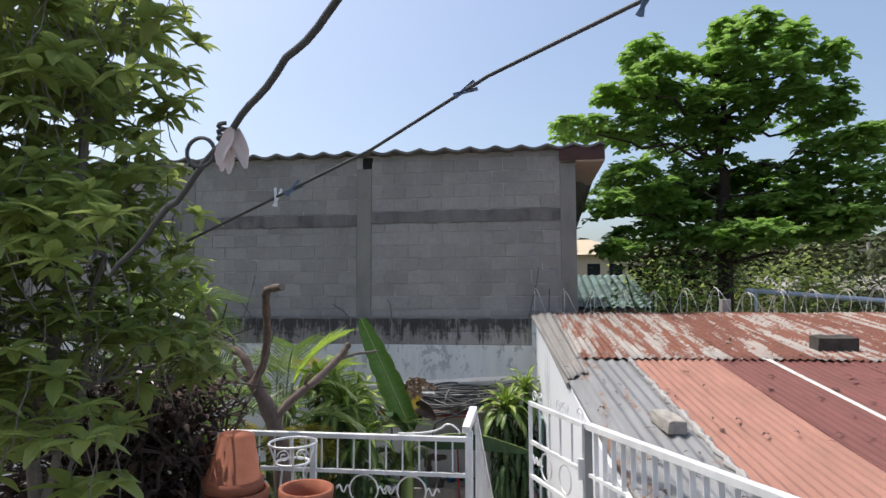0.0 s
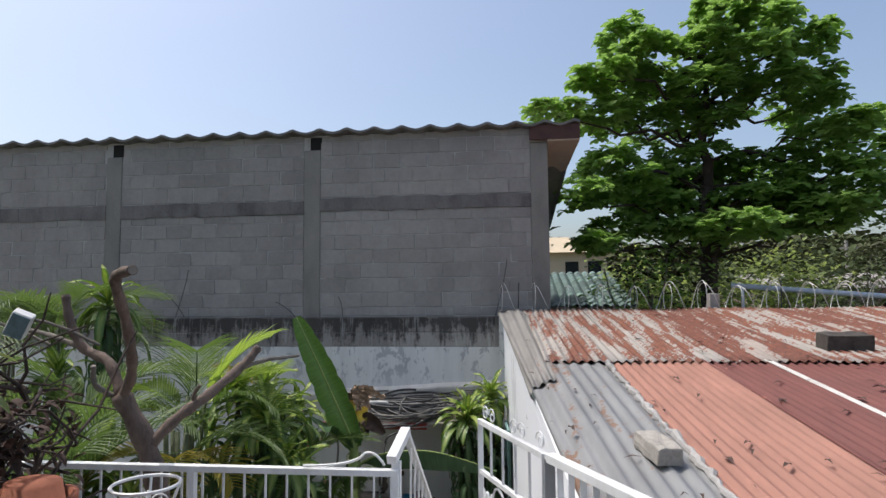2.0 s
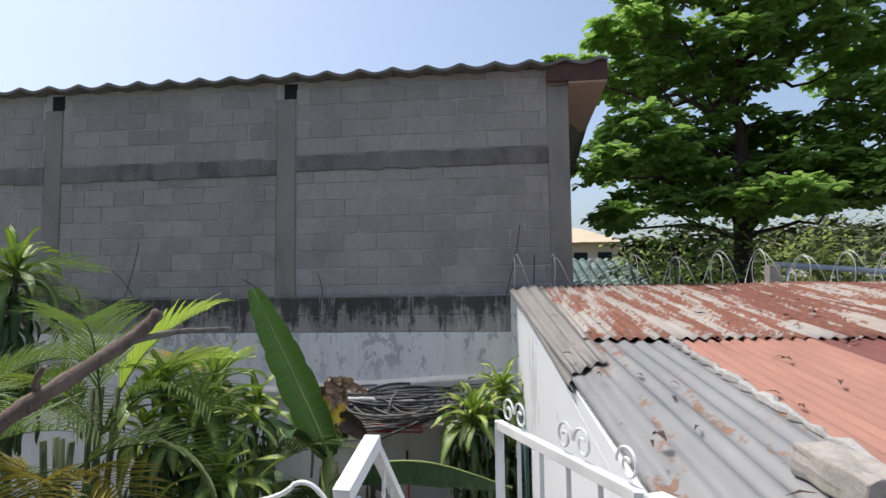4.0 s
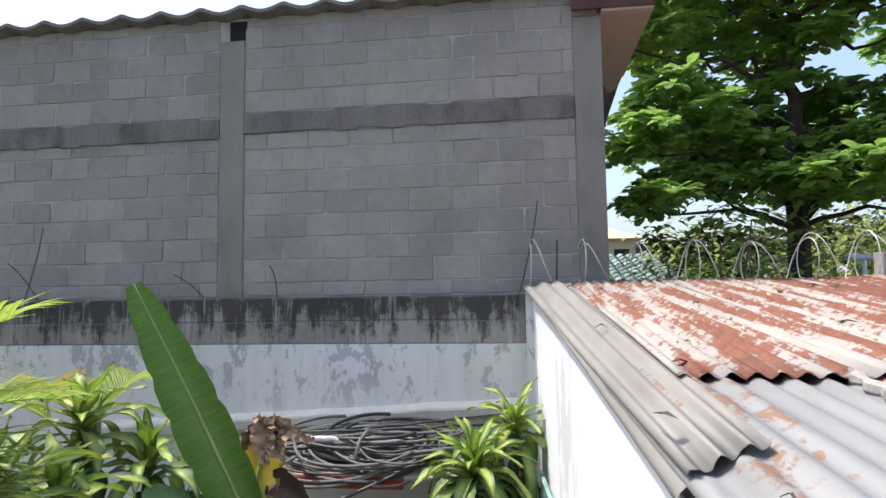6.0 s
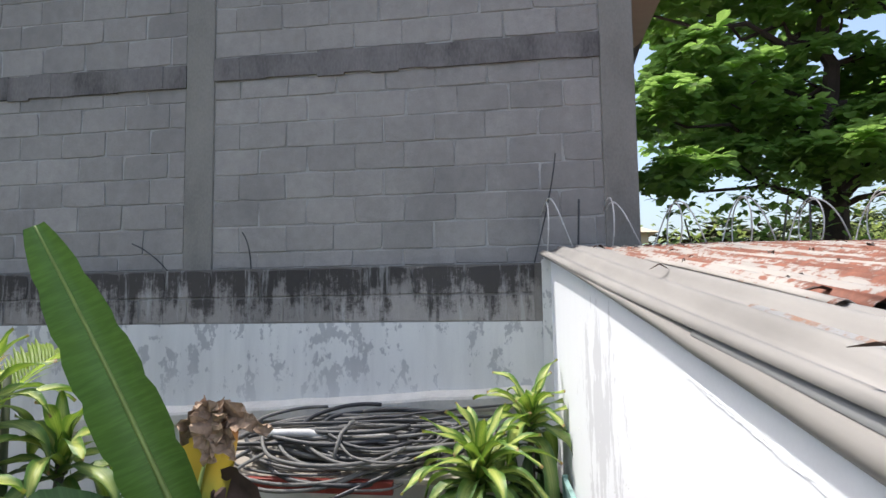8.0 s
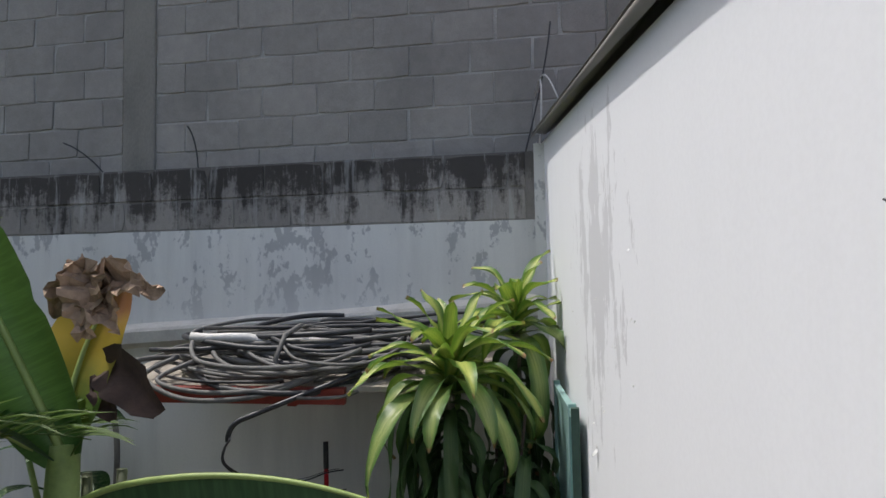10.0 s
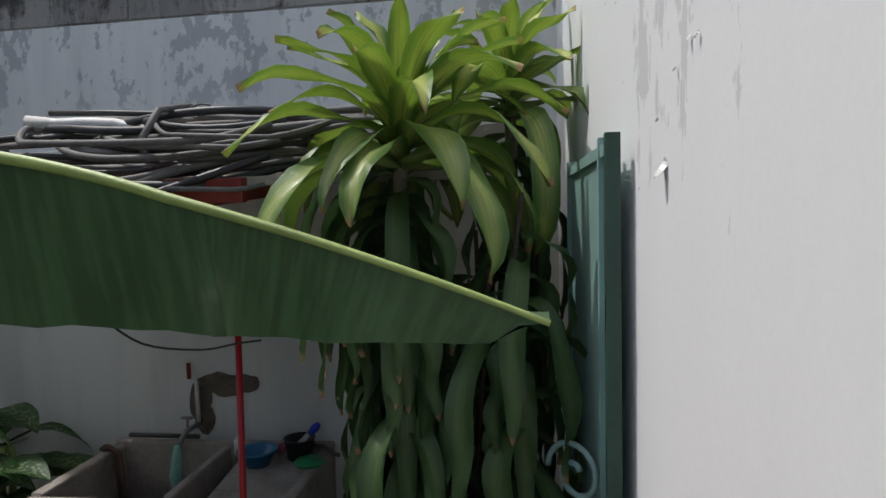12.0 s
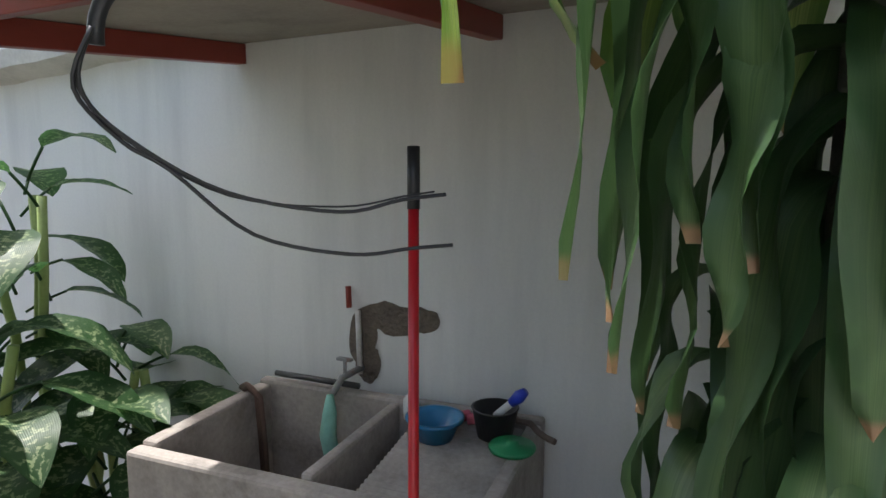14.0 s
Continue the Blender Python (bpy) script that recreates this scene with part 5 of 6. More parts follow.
def dumb_cane(at, n, seed, label, high=0.9):
    rng = random.Random(seed)
    t = thing("dumb_cane", label, "plant", "spotted plants", at=at)
    c = Mesh()
    c.lathe([(0.13, 0), (0.16, 0.22), (0.17, 0.23), (0.165, 0.26), (0.14, 0.26)], n=18)
    c.link("pot", M_BLACKPL, t, "black plastic pot", smooth=False)
    for k in range(3):
        c = Mesh()
        c.tube(wander((rng.uniform(-0.06, 0.06), rng.uniform(-0.06, 0.06), 0.2), (rng.uniform(-0.15, 0.15), rng.uniform(-0.1, 0.1), high), 5, 0.03, rng), 0.018, 8)
        c.link("stem", M_RIB, t, smooth=True)
    for i in range(n):
        az = i * 2.399 + rng.uniform(-0.3, 0.3)
        z = 0.35 + (high + 0.05 - 0.35) * (1 - i / n) ** 0.8
        r0 = Vector((rng.uniform(-0.1, 0.1), rng.uniform(-0.08, 0.08), z))
        L = rng.uniform(0.30, 0.44)
        e0 = rng.uniform(0.45, 1.1)
        st = leaf_pts(r0, (math.cos(az) * math.cos(e0), math.sin(az) * math.cos(e0), math.sin(e0)), 0.16, 0.3, 3)
        m = Mesh()
        m.tube(st, 0.006, 6)
        pts = leaf_pts(st[-1], (math.cos(az) * math.cos(e0 - 0.6), math.sin(az) * math.cos(e0 - 0.6), math.sin(e0 - 0.6)), L, rng.uniform(0.7, 1.5), 9)
        m.blade(pts, [L * x for x in (0.02, 0.14, 0.21, 0.24, 0.245, 0.23, 0.19, 0.14, 0.08, 0.005)], fold=0.22, wave=0.004, cross=3, seed=i)
        m.link("leaf", M_LEAF_DIEF, t, smooth=True)
    return t


dumb_cane((-2.28, 9.85, FLOOR), 24, 2, "tall dumb cane plant with cream-spotted green leaves by the sink", 1.62)
dumb_cane((-2.0, 9.5, FLOOR), 26, 5, "dumb cane plant with broad spotted leaves", 1.15)
dumb_cane((-1.98, 10.02, FLOOR), 16, 11, "dumb cane plant with spotted leaves against the wall", 0.95)
dumb_cane((-1.86, 9.82, FLOOR), 14, 8, "low dumb cane plant with spotted leaves beside the sink", 0.72)

# ---------------------------------------------------------------- railings and gate


def bar(m, a, b, w=0.022, d=None):
    """A square bar from a to b."""
    a, b = Vector(a), Vector(b)
    t = (b - a).normalized()
    s = t.cross(Vector((0, 0, 1)))
    s = s.normalized() if s.length > 1e-4 else Vector((1, 0, 0))
    u = s.cross(t)
    d = d or w
    p = [q + s * i * w / 2 + u * j * d / 2 for q in (a, b) for i, j in ((-1, -1), (1, -1), (1, 1), (-1, 1))]
    m.add(p, ((3, 2, 1, 0), (4, 5, 6, 7), (0, 1, 5, 4), (1, 2, 6, 5), (2, 3, 7, 6), (3, 0, 4, 7)))


def iron(name, parent, a, b, w=0.022, d=None, mat=None):
    m = Mesh()
    bar(m, a, b, w, d)
    return part(name, m, mat or M_WHITEIRON, parent, bevel=0.002)


def scroll(cx, y, cz, r, sx=1, turns=1.4, n=26, axis=(1, 0, 0)):
    ax = Vector(axis).normalized()
    out = []
    for i in range(n + 1):
        t = i / n
        a = t * turns * 2 * math.pi
        rr = r * (1 - 0.78 * t)
        out.append(Vector((cx, y, cz)) + ax * (rr * math.cos(a) * sx) + Vector((0, 0, rr * math.sin(a))))
    return out


RY = 4.87
rail = thing("terrace_railing", "white painted iron railing with square bars and scrolls", "railing")
iron("top_rail", rail, (-3.2, RY, 3.045), (0.20, RY, 3.045), 0.05, 0.035)
iron("middle_rail", rail, (-3.2, RY, 2.78), (0.20, RY, 2.78), 0.028)
iron("middle_rail", rail, (-3.2, RY, 2.52), (0.20, RY, 2.52), 0.028)
iron("bottom_rail", rail, (-3.2, RY, 2.26), (0.20, RY, 2.26), 0.028)
for x in (-2.9, -1.02, 0.18):
    iron("post", rail, (x, RY, 2.18), (x, RY, 3.03), 0.045)
for k in range(24):
    x = -2.86 + k * 0.127
    if min(abs(x - q) for q in (-2.9, -1.02, 0.18)) > 0.05:
        iron("baluster", rail, (x, RY, 2.78), (x, RY, 3.03), 0.012)
        iron("baluster", rail, (x, RY, 2.26), (x, RY, 2.52), 0.012)
for cx in (-2.3, -1.6, -0.62, -0.25):
    m_ = Mesh()
    m_.tube([(cx + 0.11 * math.cos(a), RY, 2.65 + 0.11 * math.sin(a)) for a in np.linspace(0, 2 * math.pi, 25)], 0.007, 6, False)
    part("ring", m_, M_WHITEIRON, rail)
    for s in (-1, 1):
        m_ = Mesh()
        m_.tube([(cx + s * (0.11 + 0.10 * t), RY, 2.65 + 0.028 * math.sin(t * 3 * math.pi)) for t in np.linspace(0, 1, 12)], 0.007, 6)
        part("twist", m_, M_WHITEIRON, rail)
m_ = Mesh()
m_.tube(bez((-0.35, RY - 0.01, 3.075), (-0.05, RY + 0.02, 3.07), (0.0, RY + 0.02, 3.14), 8) + bez((0.0, RY + 0.02, 3.14), (0.06, RY + 0.02, 3.17), (0.12, RY + 0.01, 3.08), 8), 0.008, 7)
tagged(m_.link("loose_hose", M_WHITEPL, smooth=True), "thin white plastic hose lying over the railing", "hose")

hand = thing("stair_railing", "white painted iron railing down the stairs", "railing")
iron("top_rail", hand, (0.165, 4.86, 3.115), (0.195, 5.16, 3.215), 0.058, 0.05)
iron("top_rail", hand, (0.195, 5.16, 3.20), (0.24, 7.45, 1.44), 0.045, 0.03)
iron("bottom_rail", hand, (0.20, 5.05, 2.40), (0.24, 7.45, 0.66), 0.028)
iron("post", hand, (0.185, 4.90, 2.0), (0.185, 4.90, 3.10), 0.05)
iron("post", hand, (0.24, 7.45, 0.3), (0.24, 7.45, 1.44), 0.04)
for k in range(15):
    t = (k + 1) / 16
    iron("baluster", hand, (0.20 + 0.04 * t, 5.10 + 2.35 * t, 2.40 - 1.75 * t), (0.20 + 0.04 * t, 5.16 + 2.29 * t, 3.20 - 1.76 * t), 0.013)

GA, GB = Vector((1.00, 4.56, 0)), Vector((0.64, 5.36, 0))
gate = thing("iron_gate", "open white painted iron gate with scrolls on top", "gate", at=tuple(GA))
gd = GB - GA


def gp(t, z):
    return (GA.x + gd.x * t - gate.location.x, GA.y + gd.y * t - gate.location.y, z)


iron("top_rail", gate, gp(0, 3.235), gp(1, 3.235), 0.032)
iron("middle_rail", gate, gp(0, 2.93), gp(1, 2.93), 0.028)
iron("middle_rail", gate, gp(0, 2.66), gp(1, 2.66), 0.028)
iron("bottom_rail", gate, gp(0, 2.26), gp(1, 2.26), 0.028)
for t in (0, 1):
    iron("stile", gate, gp(t, 2.22), gp(t, 3.25), 0.034)
for t in (0.2, 0.4, 0.6, 0.8):
    iron("baluster", gate, gp(t, 2.93), gp(t, 3.22), 0.015)
    iron("baluster", gate, gp(t, 2.26), gp(t, 2.66), 0.015)
for t, sx in ((0.30, 1), (0.42, -1), (0.78, 1), (0.90, -1), (0.05, 1)):
    q = gp(t, 3.30)
    m_ = Mesh()
    m_.tube(scroll(q[0], q[1], q[2], 0.05, sx, axis=gd), 0.0045, 6)
    part("scroll", m_, M_WHITEIRON, gate)
for t in (0.33, 0.68):
    q = gp(t, 2.795)
    m_ = Mesh()
    m_.tube([Vector(q) + gd.normalized() * 0.09 * math.cos(a) + Vector((0, 0, 0.10 * math.sin(a))) for a in np.linspace(0, 2 * math.pi, 22)], 0.007, 6, False)
    part("ring", m_, M_WHITEIRON, gate)
m_ = Mesh()
m_.tube([Vector(gp(0.86, 2.80)) + gd.normalized() * 0.09 * t + Vector((0, 0, 0.03 * math.sin(t * 9))) for t in np.linspace(-1, 1, 14)], 0.008, 6)
part("twist", m_, M_WHITEIRON, gate)
q = gp(0.02, 3.0)
m_ = Mesh()
m_.box((q[0] - 0.04, q[1] - 0.05, 2.88), (q[0] + 0.02, q[1] - 0.02, 3.02))
part("latch", m_, M_WHITEIRON, gate, bevel=0.004)

FA, FB = Vector((1.02, 4.50, 0)), Vector((1.80, 2.85, 0))
fence = thing("side_fence", "white painted iron fence with flat upright slats", "fence", at=tuple(FA))
fd = FB - FA
fp = lambda t, z: (fd.x * t, fd.y * t, z)
iron("top_rail", fence, fp(0, 3.245), fp(1, 3.27), 0.055, 0.04)
iron("bottom_rail", fence, fp(0, 2.24), fp(1, 2.24), 0.03)
iron("middle_rail", fence, fp(0, 2.93), fp(1, 2.93), 0.03, 0.025)
iron("post", fence, fp(0, 2.18), fp(0, 3.24), 0.05, mat=M_ZINC)
iron("post", fence, fp(1, 2.18), fp(1, 3.26), 0.05)
for k in range(17):
    t = (k + 1) / 18
    iron("slat", fence, fp(t, 2.24), fp(t, 3.23), 0.030, 0.008)

# round iron stand on the terrace
stand = thing("plant_stand", "white wrought iron plant stand with rings and scrolls", "plant stand", at=(-0.98, 4.35, 2.18))
for z, r in ((0.93, 0.16), (0.80, 0.11), (0.30, 0.13)):
    m_ = Mesh()
    m_.tube([(r * math.cos(a), r * math.sin(a), z) for a in np.linspace(0, 2 * math.pi, 33)], 0.009, 6, False)
    part("ring", m_, M_WHITEIRON, stand)
for k in range(4):
    a = k * math.pi / 2 + 0.4
    m_ = Mesh()
    m_.tube([(r * math.cos(a), r * math.sin(a), z) for r, z in ((0.16, 0.93), (0.12, 0.82), (0.07, 0.74), (0.09, 0.5), (0.13, 0.30), (0.15, 0.0))], 0.007, 6)
    part("leg", m_, M_WHITEIRON, stand)
    m_ = Mesh()
    m_.tube(scroll(0.06 * math.cos(a), 0.06 * math.sin(a), 0.84, 0.045, axis=(math.cos(a), math.sin(a), 0)), 0.005, 5)
    part("scroll", m_, M_WHITEIRON, stand)

# ---------------------------------------------------------------- clutter on the terrace
rng = random.Random(44)


def clay_pot(at, r, h, tilt, label):
    t = thing("clay_pot", label, "flower pot", "clay pots")
    c = Mesh()
    c.lathe([(r * 0.62, 0), (r * 0.95, h * 0.80), (r * 1.08, h * 0.80), (r * 1.10, h), (r * 0.96, h), (r * 0.86, h * 0.80), (r * 0.55, 0.02)], n=24)
    c.link("body", M_CLAY, t, smooth=True)
    t.matrix_basis = pose(*at, *tilt)
    return t


clay_pot((-1.08, 3.75, 2.18), 0.18, 0.40, (0, 0, 0), "terracotta flower pot on the terrace floor")
clay_pot((-1.08, 3.75, 2.581), 0.17, 0.40, (0, 0, 0), "terracotta flower pot stacked on another")
clay_pot((-1.09, 3.75, 3.30), 0.165, 0.31, (180, 4, 0), "upturned terracotta flower pot on top of the stack")
clay_pot((-0.72, 3.90, 2.18), 0.15, 0.40, (0, 0, 0), "tall terracotta pot beside the stack")
clay_pot((-0.72, 3.90, 2.582), 0.15, 0.38, (1, 2, 0), "terracotta pot stacked on the tall pot")
clay_pot((-1.36, 4.05, 2.18), 0.18, 0.50, (0, 0, 0), "large terracotta flower pot")
clay_pot((-1.36, 4.05, 2.682), 0.17, 0.46, (0, 2, 0), "terracotta pot stacked on the large pot")

# Shade over the heap is carried by its twig and leaf colours.
heap = thing("cut_branches", "heap of dry cut branches and brown leaves on the terrace", "branches", at=(-1.75, 3.8, 2.18))
c = Mesh()
for k in range(850):
    a = (rng.gauss(-0.05, 0.45), rng.gauss(0.0, 0.25), rng.uniform(0.05, 1.45))
    d = Vector((rng.gauss(0, 0.35), rng.gauss(0, 0.3), rng.gauss(0.05, 0.22)))
    if a[0] + d.x > 0.62 or a[0] > 0.55:
        continue
    b = Vector(a) + d
    b.z = max(b.z, 0.02)
    c.tube(wander(a, b, 4, 0.05, rng), [0.010, 0.009, 0.008, 0.006, 0.004], 5)
c.link("brushwood", M_TWIG, heap)["kind"] = "stuff"
c = Mesh()
for k in range(7500):
    p = Vector((rng.gauss(-0.1, 0.42), rng.gauss(0.0, 0.25), rng.uniform(0.0, 1.40)))
    if p.x > 0.50:
        continue
    a, e, L = rng.uniform(0, 6.28), rng.uniform(-0.9, 0.6), rng.uniform(0.04, 0.11)
    c.blade(leaf_pts(p, (math.cos(a) * math.cos(e), math.sin(a) * math.cos(e), math.sin(e)), L, 1.0, 3), [0.003, L * 0.22, L * 0.18, 0.001], fold=0.5, cross=1)
c.link("dry_leaves", M_DEADLEAF_DARK, heap)["kind"] = "stuff"
c = Mesh()
c.tube([(-2.6, 4.3, 3.62), (-1.9, 4.0, 3.62), (-1.5, 3.72, 3.5)], 0.010, 8)
under(c.link("white_pipe", M_PVC, smooth=True), heap)
for at, turn in (((-2.27, 5.0, 3.88), (20, 25, 30)), ((-2.62, 5.0, 3.88), (15, -30, 60))):
    lamp = thing("floodlight", "small white floodlight fixed to the pruned tree", "lamp", "floodlights", at=at)
    c = Mesh()
    c.box((-0.06, -0.05, -0.085), (0.06, 0.03, 0.085), pose(0, 0, 0, *turn))
    part("housing", c, M_WHITEPL, lamp, bevel=0.010)
    c = Mesh()
    c.box((-0.052, -0.056, -0.076), (0.052, -0.051, 0.076), pose(0, 0, 0, *turn))
    part("lens", c, M_CLEAR, lamp, "grey glass front")
    c = Mesh()
    c.tube([(0.02, 0.02, 0.03), (0.12, 0.06, 0.01), (0.25, 0.12, -0.05), (0.42, 0.18, -0.15)], 0.010, 6)
    part("bracket", c, M_BARKGREY, lamp)

# clothes line with pegs
E0 = Vector((0.649, 0.287, 4.134))
line1 = [E0 + Vector(w) * d * 0.6 for w, d in (((-0.20, 0.84, 0.56), 0.95), ((-0.277, 0.853, 0.442), 1.05), ((-0.38, 0.86, 0.34), 1.16), ((-0.46, 0.857, 0.233), 1.3), ((-0.535, 0.835, 0.127), 1.5), ((-0.60, 0.80, 0.03), 2.0))] + [Vector((-1.15, 2.65, 4.28))]
c = Mesh()
pts = []
for i in range(len(line1) - 1):
    for k in range(6):
        pts.append(line1[i].lerp(line1[i + 1], k / 6) + Vector((0, 0, 0.004 * math.sin(i * 2 + k))))
c.tube(pts, 0.0042, 7)
tagged(c.link("clothes_line", M_CABLE, smooth=True), "black twisted clothes line hanging across the terrace", "clothes line")
line2 = [E0 + Vector(w) * d * 0.91 for w, d in (((0.36, 0.83, 0.52), 1.2), ((0.173, 0.888, 0.427), 1.35), ((-0.06, 0.93, 0.34), 1.6), ((-0.251, 0.94, 0.232), 1.85), ((-0.42, 0.90, 0.14), 2.2), ((-0.53, 0.845, 0.07), 2.6))]
c = Mesh()
pts2 = []
for i in range(len(line2) - 1):
    for k in range(6):
        pts2.append(line2[i].lerp(line2[i + 1], k / 6))
c.tube(pts2, 0.0045, 7)
tagged(c.link("clothes_line", M_CABLE, smooth=True), "thin black clothes line with pegs", "clothes line")


def peg(p, turn, mat, label):
    t = thing("clothes_peg", label, "clothes peg", "pegs on the line", at=tuple(p))
    for s in (-1, 1):
        c = Mesh()
        c.box((-0.004, -0.003, -0.032), (0.004, 0.003, 0.028), pose(s * 0.0035, 0, 0, 0, s * 14, 0))
        part("leg", c, mat, t, bevel=0.001)
    c = Mesh()
    c.tube([(-0.005, 0, 0.002), (0.005, 0, 0.002)], 0.0024, 6)
    part("spring", c, M_WIRE, t)
    t.rotation_euler = [radians(a) for a in turn]
    return t


peg(pts2[13], (20, 60, 30), M_PEG, "blue-grey plastic clothes peg on the line")
peg(pts2[6], (10, 20, 0), M_PEG, "blue-grey plastic clothes peg on the line")
peg(pts2[23], (0, 10, 20), M_WHITEPL, "white plastic clothes peg on the line")
peg(pts2[22], (0, 50, 20), M_PEG, "teal plastic clothes peg on the line")
c = Mesh()
for k in range(5):
    a = pts[17] + Vector((rng.uniform(-0.012, 0.012), rng.uniform(-0.012, 0.012), 0))
    c.blade(bez(a, a + Vector((0.006 * (k - 2), 0.006, -0.018)), a + Vector((0.011 * (k - 2), 0.006, -0.051 + 0.005 * abs(k - 2))), 5), [0.004, 0.007, 0.0085, 0.008, 0.0065, 0.0025], (0, -1, 0), 0.5, 0.002, 2, k)
tagged(c.link("rag", M_CLOTHPALE, smooth=True), "pale pinkish rag knotted on the clothes line", "rag")
c = Mesh()
c.tube([pts[19] + Vector((0.018 * math.cos(a) - 0.018, 0, 0.018 * math.sin(a))) for a in np.linspace(0, 6.2, 20)], 0.0025, 6, False)
c.tube([pts[18] + Vector((0.0075 * math.cos(a), 0.0075 * math.sin(a), 0.0012 * a)) for a in np.linspace(0, 18, 50)], 0.0025, 5)
tagged(c.link("tied_cord", M_CABLE), "loose black cord tied round the clothes line", "cord")

# ---------------------------------------------------------------- shelf with cables over the sink
shelf = thing("cable_shelf", "cement board shelf on red iron brackets over the sink", "shelf", at=(-0.7, 9.9, 2.4))


def sh(y):
    return 2.36 + (y - 9.3) * 0.106


def sloped(m, x0, x1, y0, y1, z0, z1):
    p = [(x, y, sh(y) + z) for z in (z0, z1) for x, y in ((x0, y0), (x1, y0), (x1, y1), (x0, y1))]
    m.add(p, ((3, 2, 1, 0), (4, 5, 6, 7), (0, 1, 5, 4), (1, 2, 6, 5), (2, 3, 7, 6), (3, 0, 4, 7)))


m_ = Mesh()
sloped(m_, -1.625, 0.42, 9.32, WALL_Y - 0.002, 0.0, 0.03)
bevelled(under(m_.link("board", M_CEMENTBOARD), shelf), 0.004)
for x in (-1.60, -0.54):
    m_ = Mesh()
    sloped(m_, x - 0.025, x + 0.025, 9.34, WALL_Y - 0.002, -0.078, -0.002)
    bevelled(under(m_.link("bracket", M_REDIRON), shelf), 0.003)
m_ = Mesh()
sloped(m_, -1.64, -0.25, 9.28, 9.318, -0.050, 0.028)
bevelled(under(m_.link("front_bar", M_REDIRON), shelf), 0.003)

rng = random.Random(19)
coil = thing("cable_coil", "heap of coiled black and grey cables and hose on the shelf", "cables", at=(-0.62, 9.6, 2.42))
for k in range(34):
    cx, cy = -0.68 + rng.uniform(-0.25, 0.42), 9.63 + rng.uniform(-0.08, 0.18)
    rx, ry = rng.uniform(0.36, 0.66), rng.uniform(0.20, 0.36)
    r = rng.choice((0.008, 0.010, 0.012, 0.015))
    z0 = 0.035 + r + 0.0058 * k
    a0, ph = rng.uniform(0, 6.28), rng.uniform(0, 6.28)
    span = rng.uniform(4.0, 6.6)
    pts = []
    for i in range(40):
        a = a0 + span * i / 39
        rr = 1 + 0.06 * math.sin(3 * a + ph)
        x, y = cx + rx * rr * math.cos(a), cy + ry * rr * math.sin(a)
        pts.append((x, y, sh(y) + z0 + 0.014 * math.sin(2 * a + ph) - 0.05 * max(0.0, min(1.0, (9.42 - y) / 0.14))))
    m_ = Mesh()
    m_.tube(pts, r, 8)
    under(m_.link("cable", M_CABLEGREY if k % 3 else M_CABLE, smooth=True), coil)
for a, b, r, mt in (((-1.15, 9.45, 2.62), (-0.35, 9.62, 2.56), 0.026, M_PVC), ((-1.1, 9.50, 2.66), (0.45, 9.9, 2.66), 0.011, M_CABLE), ((-1.05, 9.55, 2.64), (0.3, 9.75, 2.63), 0.012, M_CABLEGREY), ((-1.35, 9.40, 2.56), (-0.6, 9.48, 2.56), 0.013, M_CABLE), ((-0.6, 9.7, 2.66), (0.5, 10.0, 2.72), 0.009, M_CABLE), ((-1.3, 9.46, 2.54), (-0.2, 9.5, 2.52), 0.012, M_CABLEGREY)):
    m_ = Mesh()
    m_.tube(wander(a, b, 8, 0.012, rng, 0.0), r, 10)
    under(m_.link("straight_pipe", mt, smooth=True), coil)
m_ = Mesh()
m_.tube([(-0.60, 9.36, 2.40), (-0.62, 9.33, 2.52), (-0.60, 9.40, 2.63), (-0.58, 9.55, 2.67), (-0.56, 9.7, 2.64)], 0.013, 8)
under(m_.link("tie", M_CABLEGREY, smooth=True), coil)
for k in range(14):
    m_ = Mesh()
    a = Vector((rng.uniform(-1.1, 0.2), rng.uniform(9.4, 9.8), rng.uniform(2.5, 2.64)))
    b = a + Vector((rng.uniform(-0.35, 0.35), rng.uniform(-0.1, 0.1), rng.uniform(-0.05, 0.06)))
    m_.tube(bez(a, a.lerp(b, 0.5) + Vector((0, 0, 0.05)), b, 8), 0.004, 5)
    under(m_.link("loose_wire", M_CABLE if k % 2 else M_CABLEGREY, smooth=True), coil)

for pts, r in (((( -1.28, 9.55, 2.50), (-1.42, 9.36, 2.50), (-1.44, 9.25, 2.36), (-1.40, 9.22, 2.10), (-1.42, 9.24, 1.85)), 0.014), (((-1.20, 9.42, 2.52), (-1.30, 9.28, 2.44), (-1.05, 9.22, 2.34), (-0.70, 9.23, 2.35), (-0.45, 9.30, 2.42), (-0.30, 9.42, 2.47)), 0.013), (((-1.10, 9.40, 2.50), (-1.22, 9.27, 2.42), (-0.95, 9.23, 2.37), (-0.60, 9.25, 2.39), (-0.38, 9.36, 2.46)), 0.012)):
    cp = [Vector(p) for p in pts]
    fine = []
    for i in range(len(cp) - 1):
        p0, p1, p2, p3 = cp[max(i - 1, 0)], cp[i], cp[i + 1], cp[min(i + 2, len(cp) - 1)]
        for k in range(6):
            t = k / 6
            fine.append(0.5 * ((2 * p1) + (p2 - p0) * t + (2 * p0 - 5 * p1 + 4 * p2 - p3) * t * t + (3 * p1 - p0 - 3 * p2 + p3) * t ** 3))
    m_ = Mesh()
    m_.tube(fine + [cp[-1]], r, 9)
    under(m_.link("hose", M_CABLEGREY, smooth=True), coil)

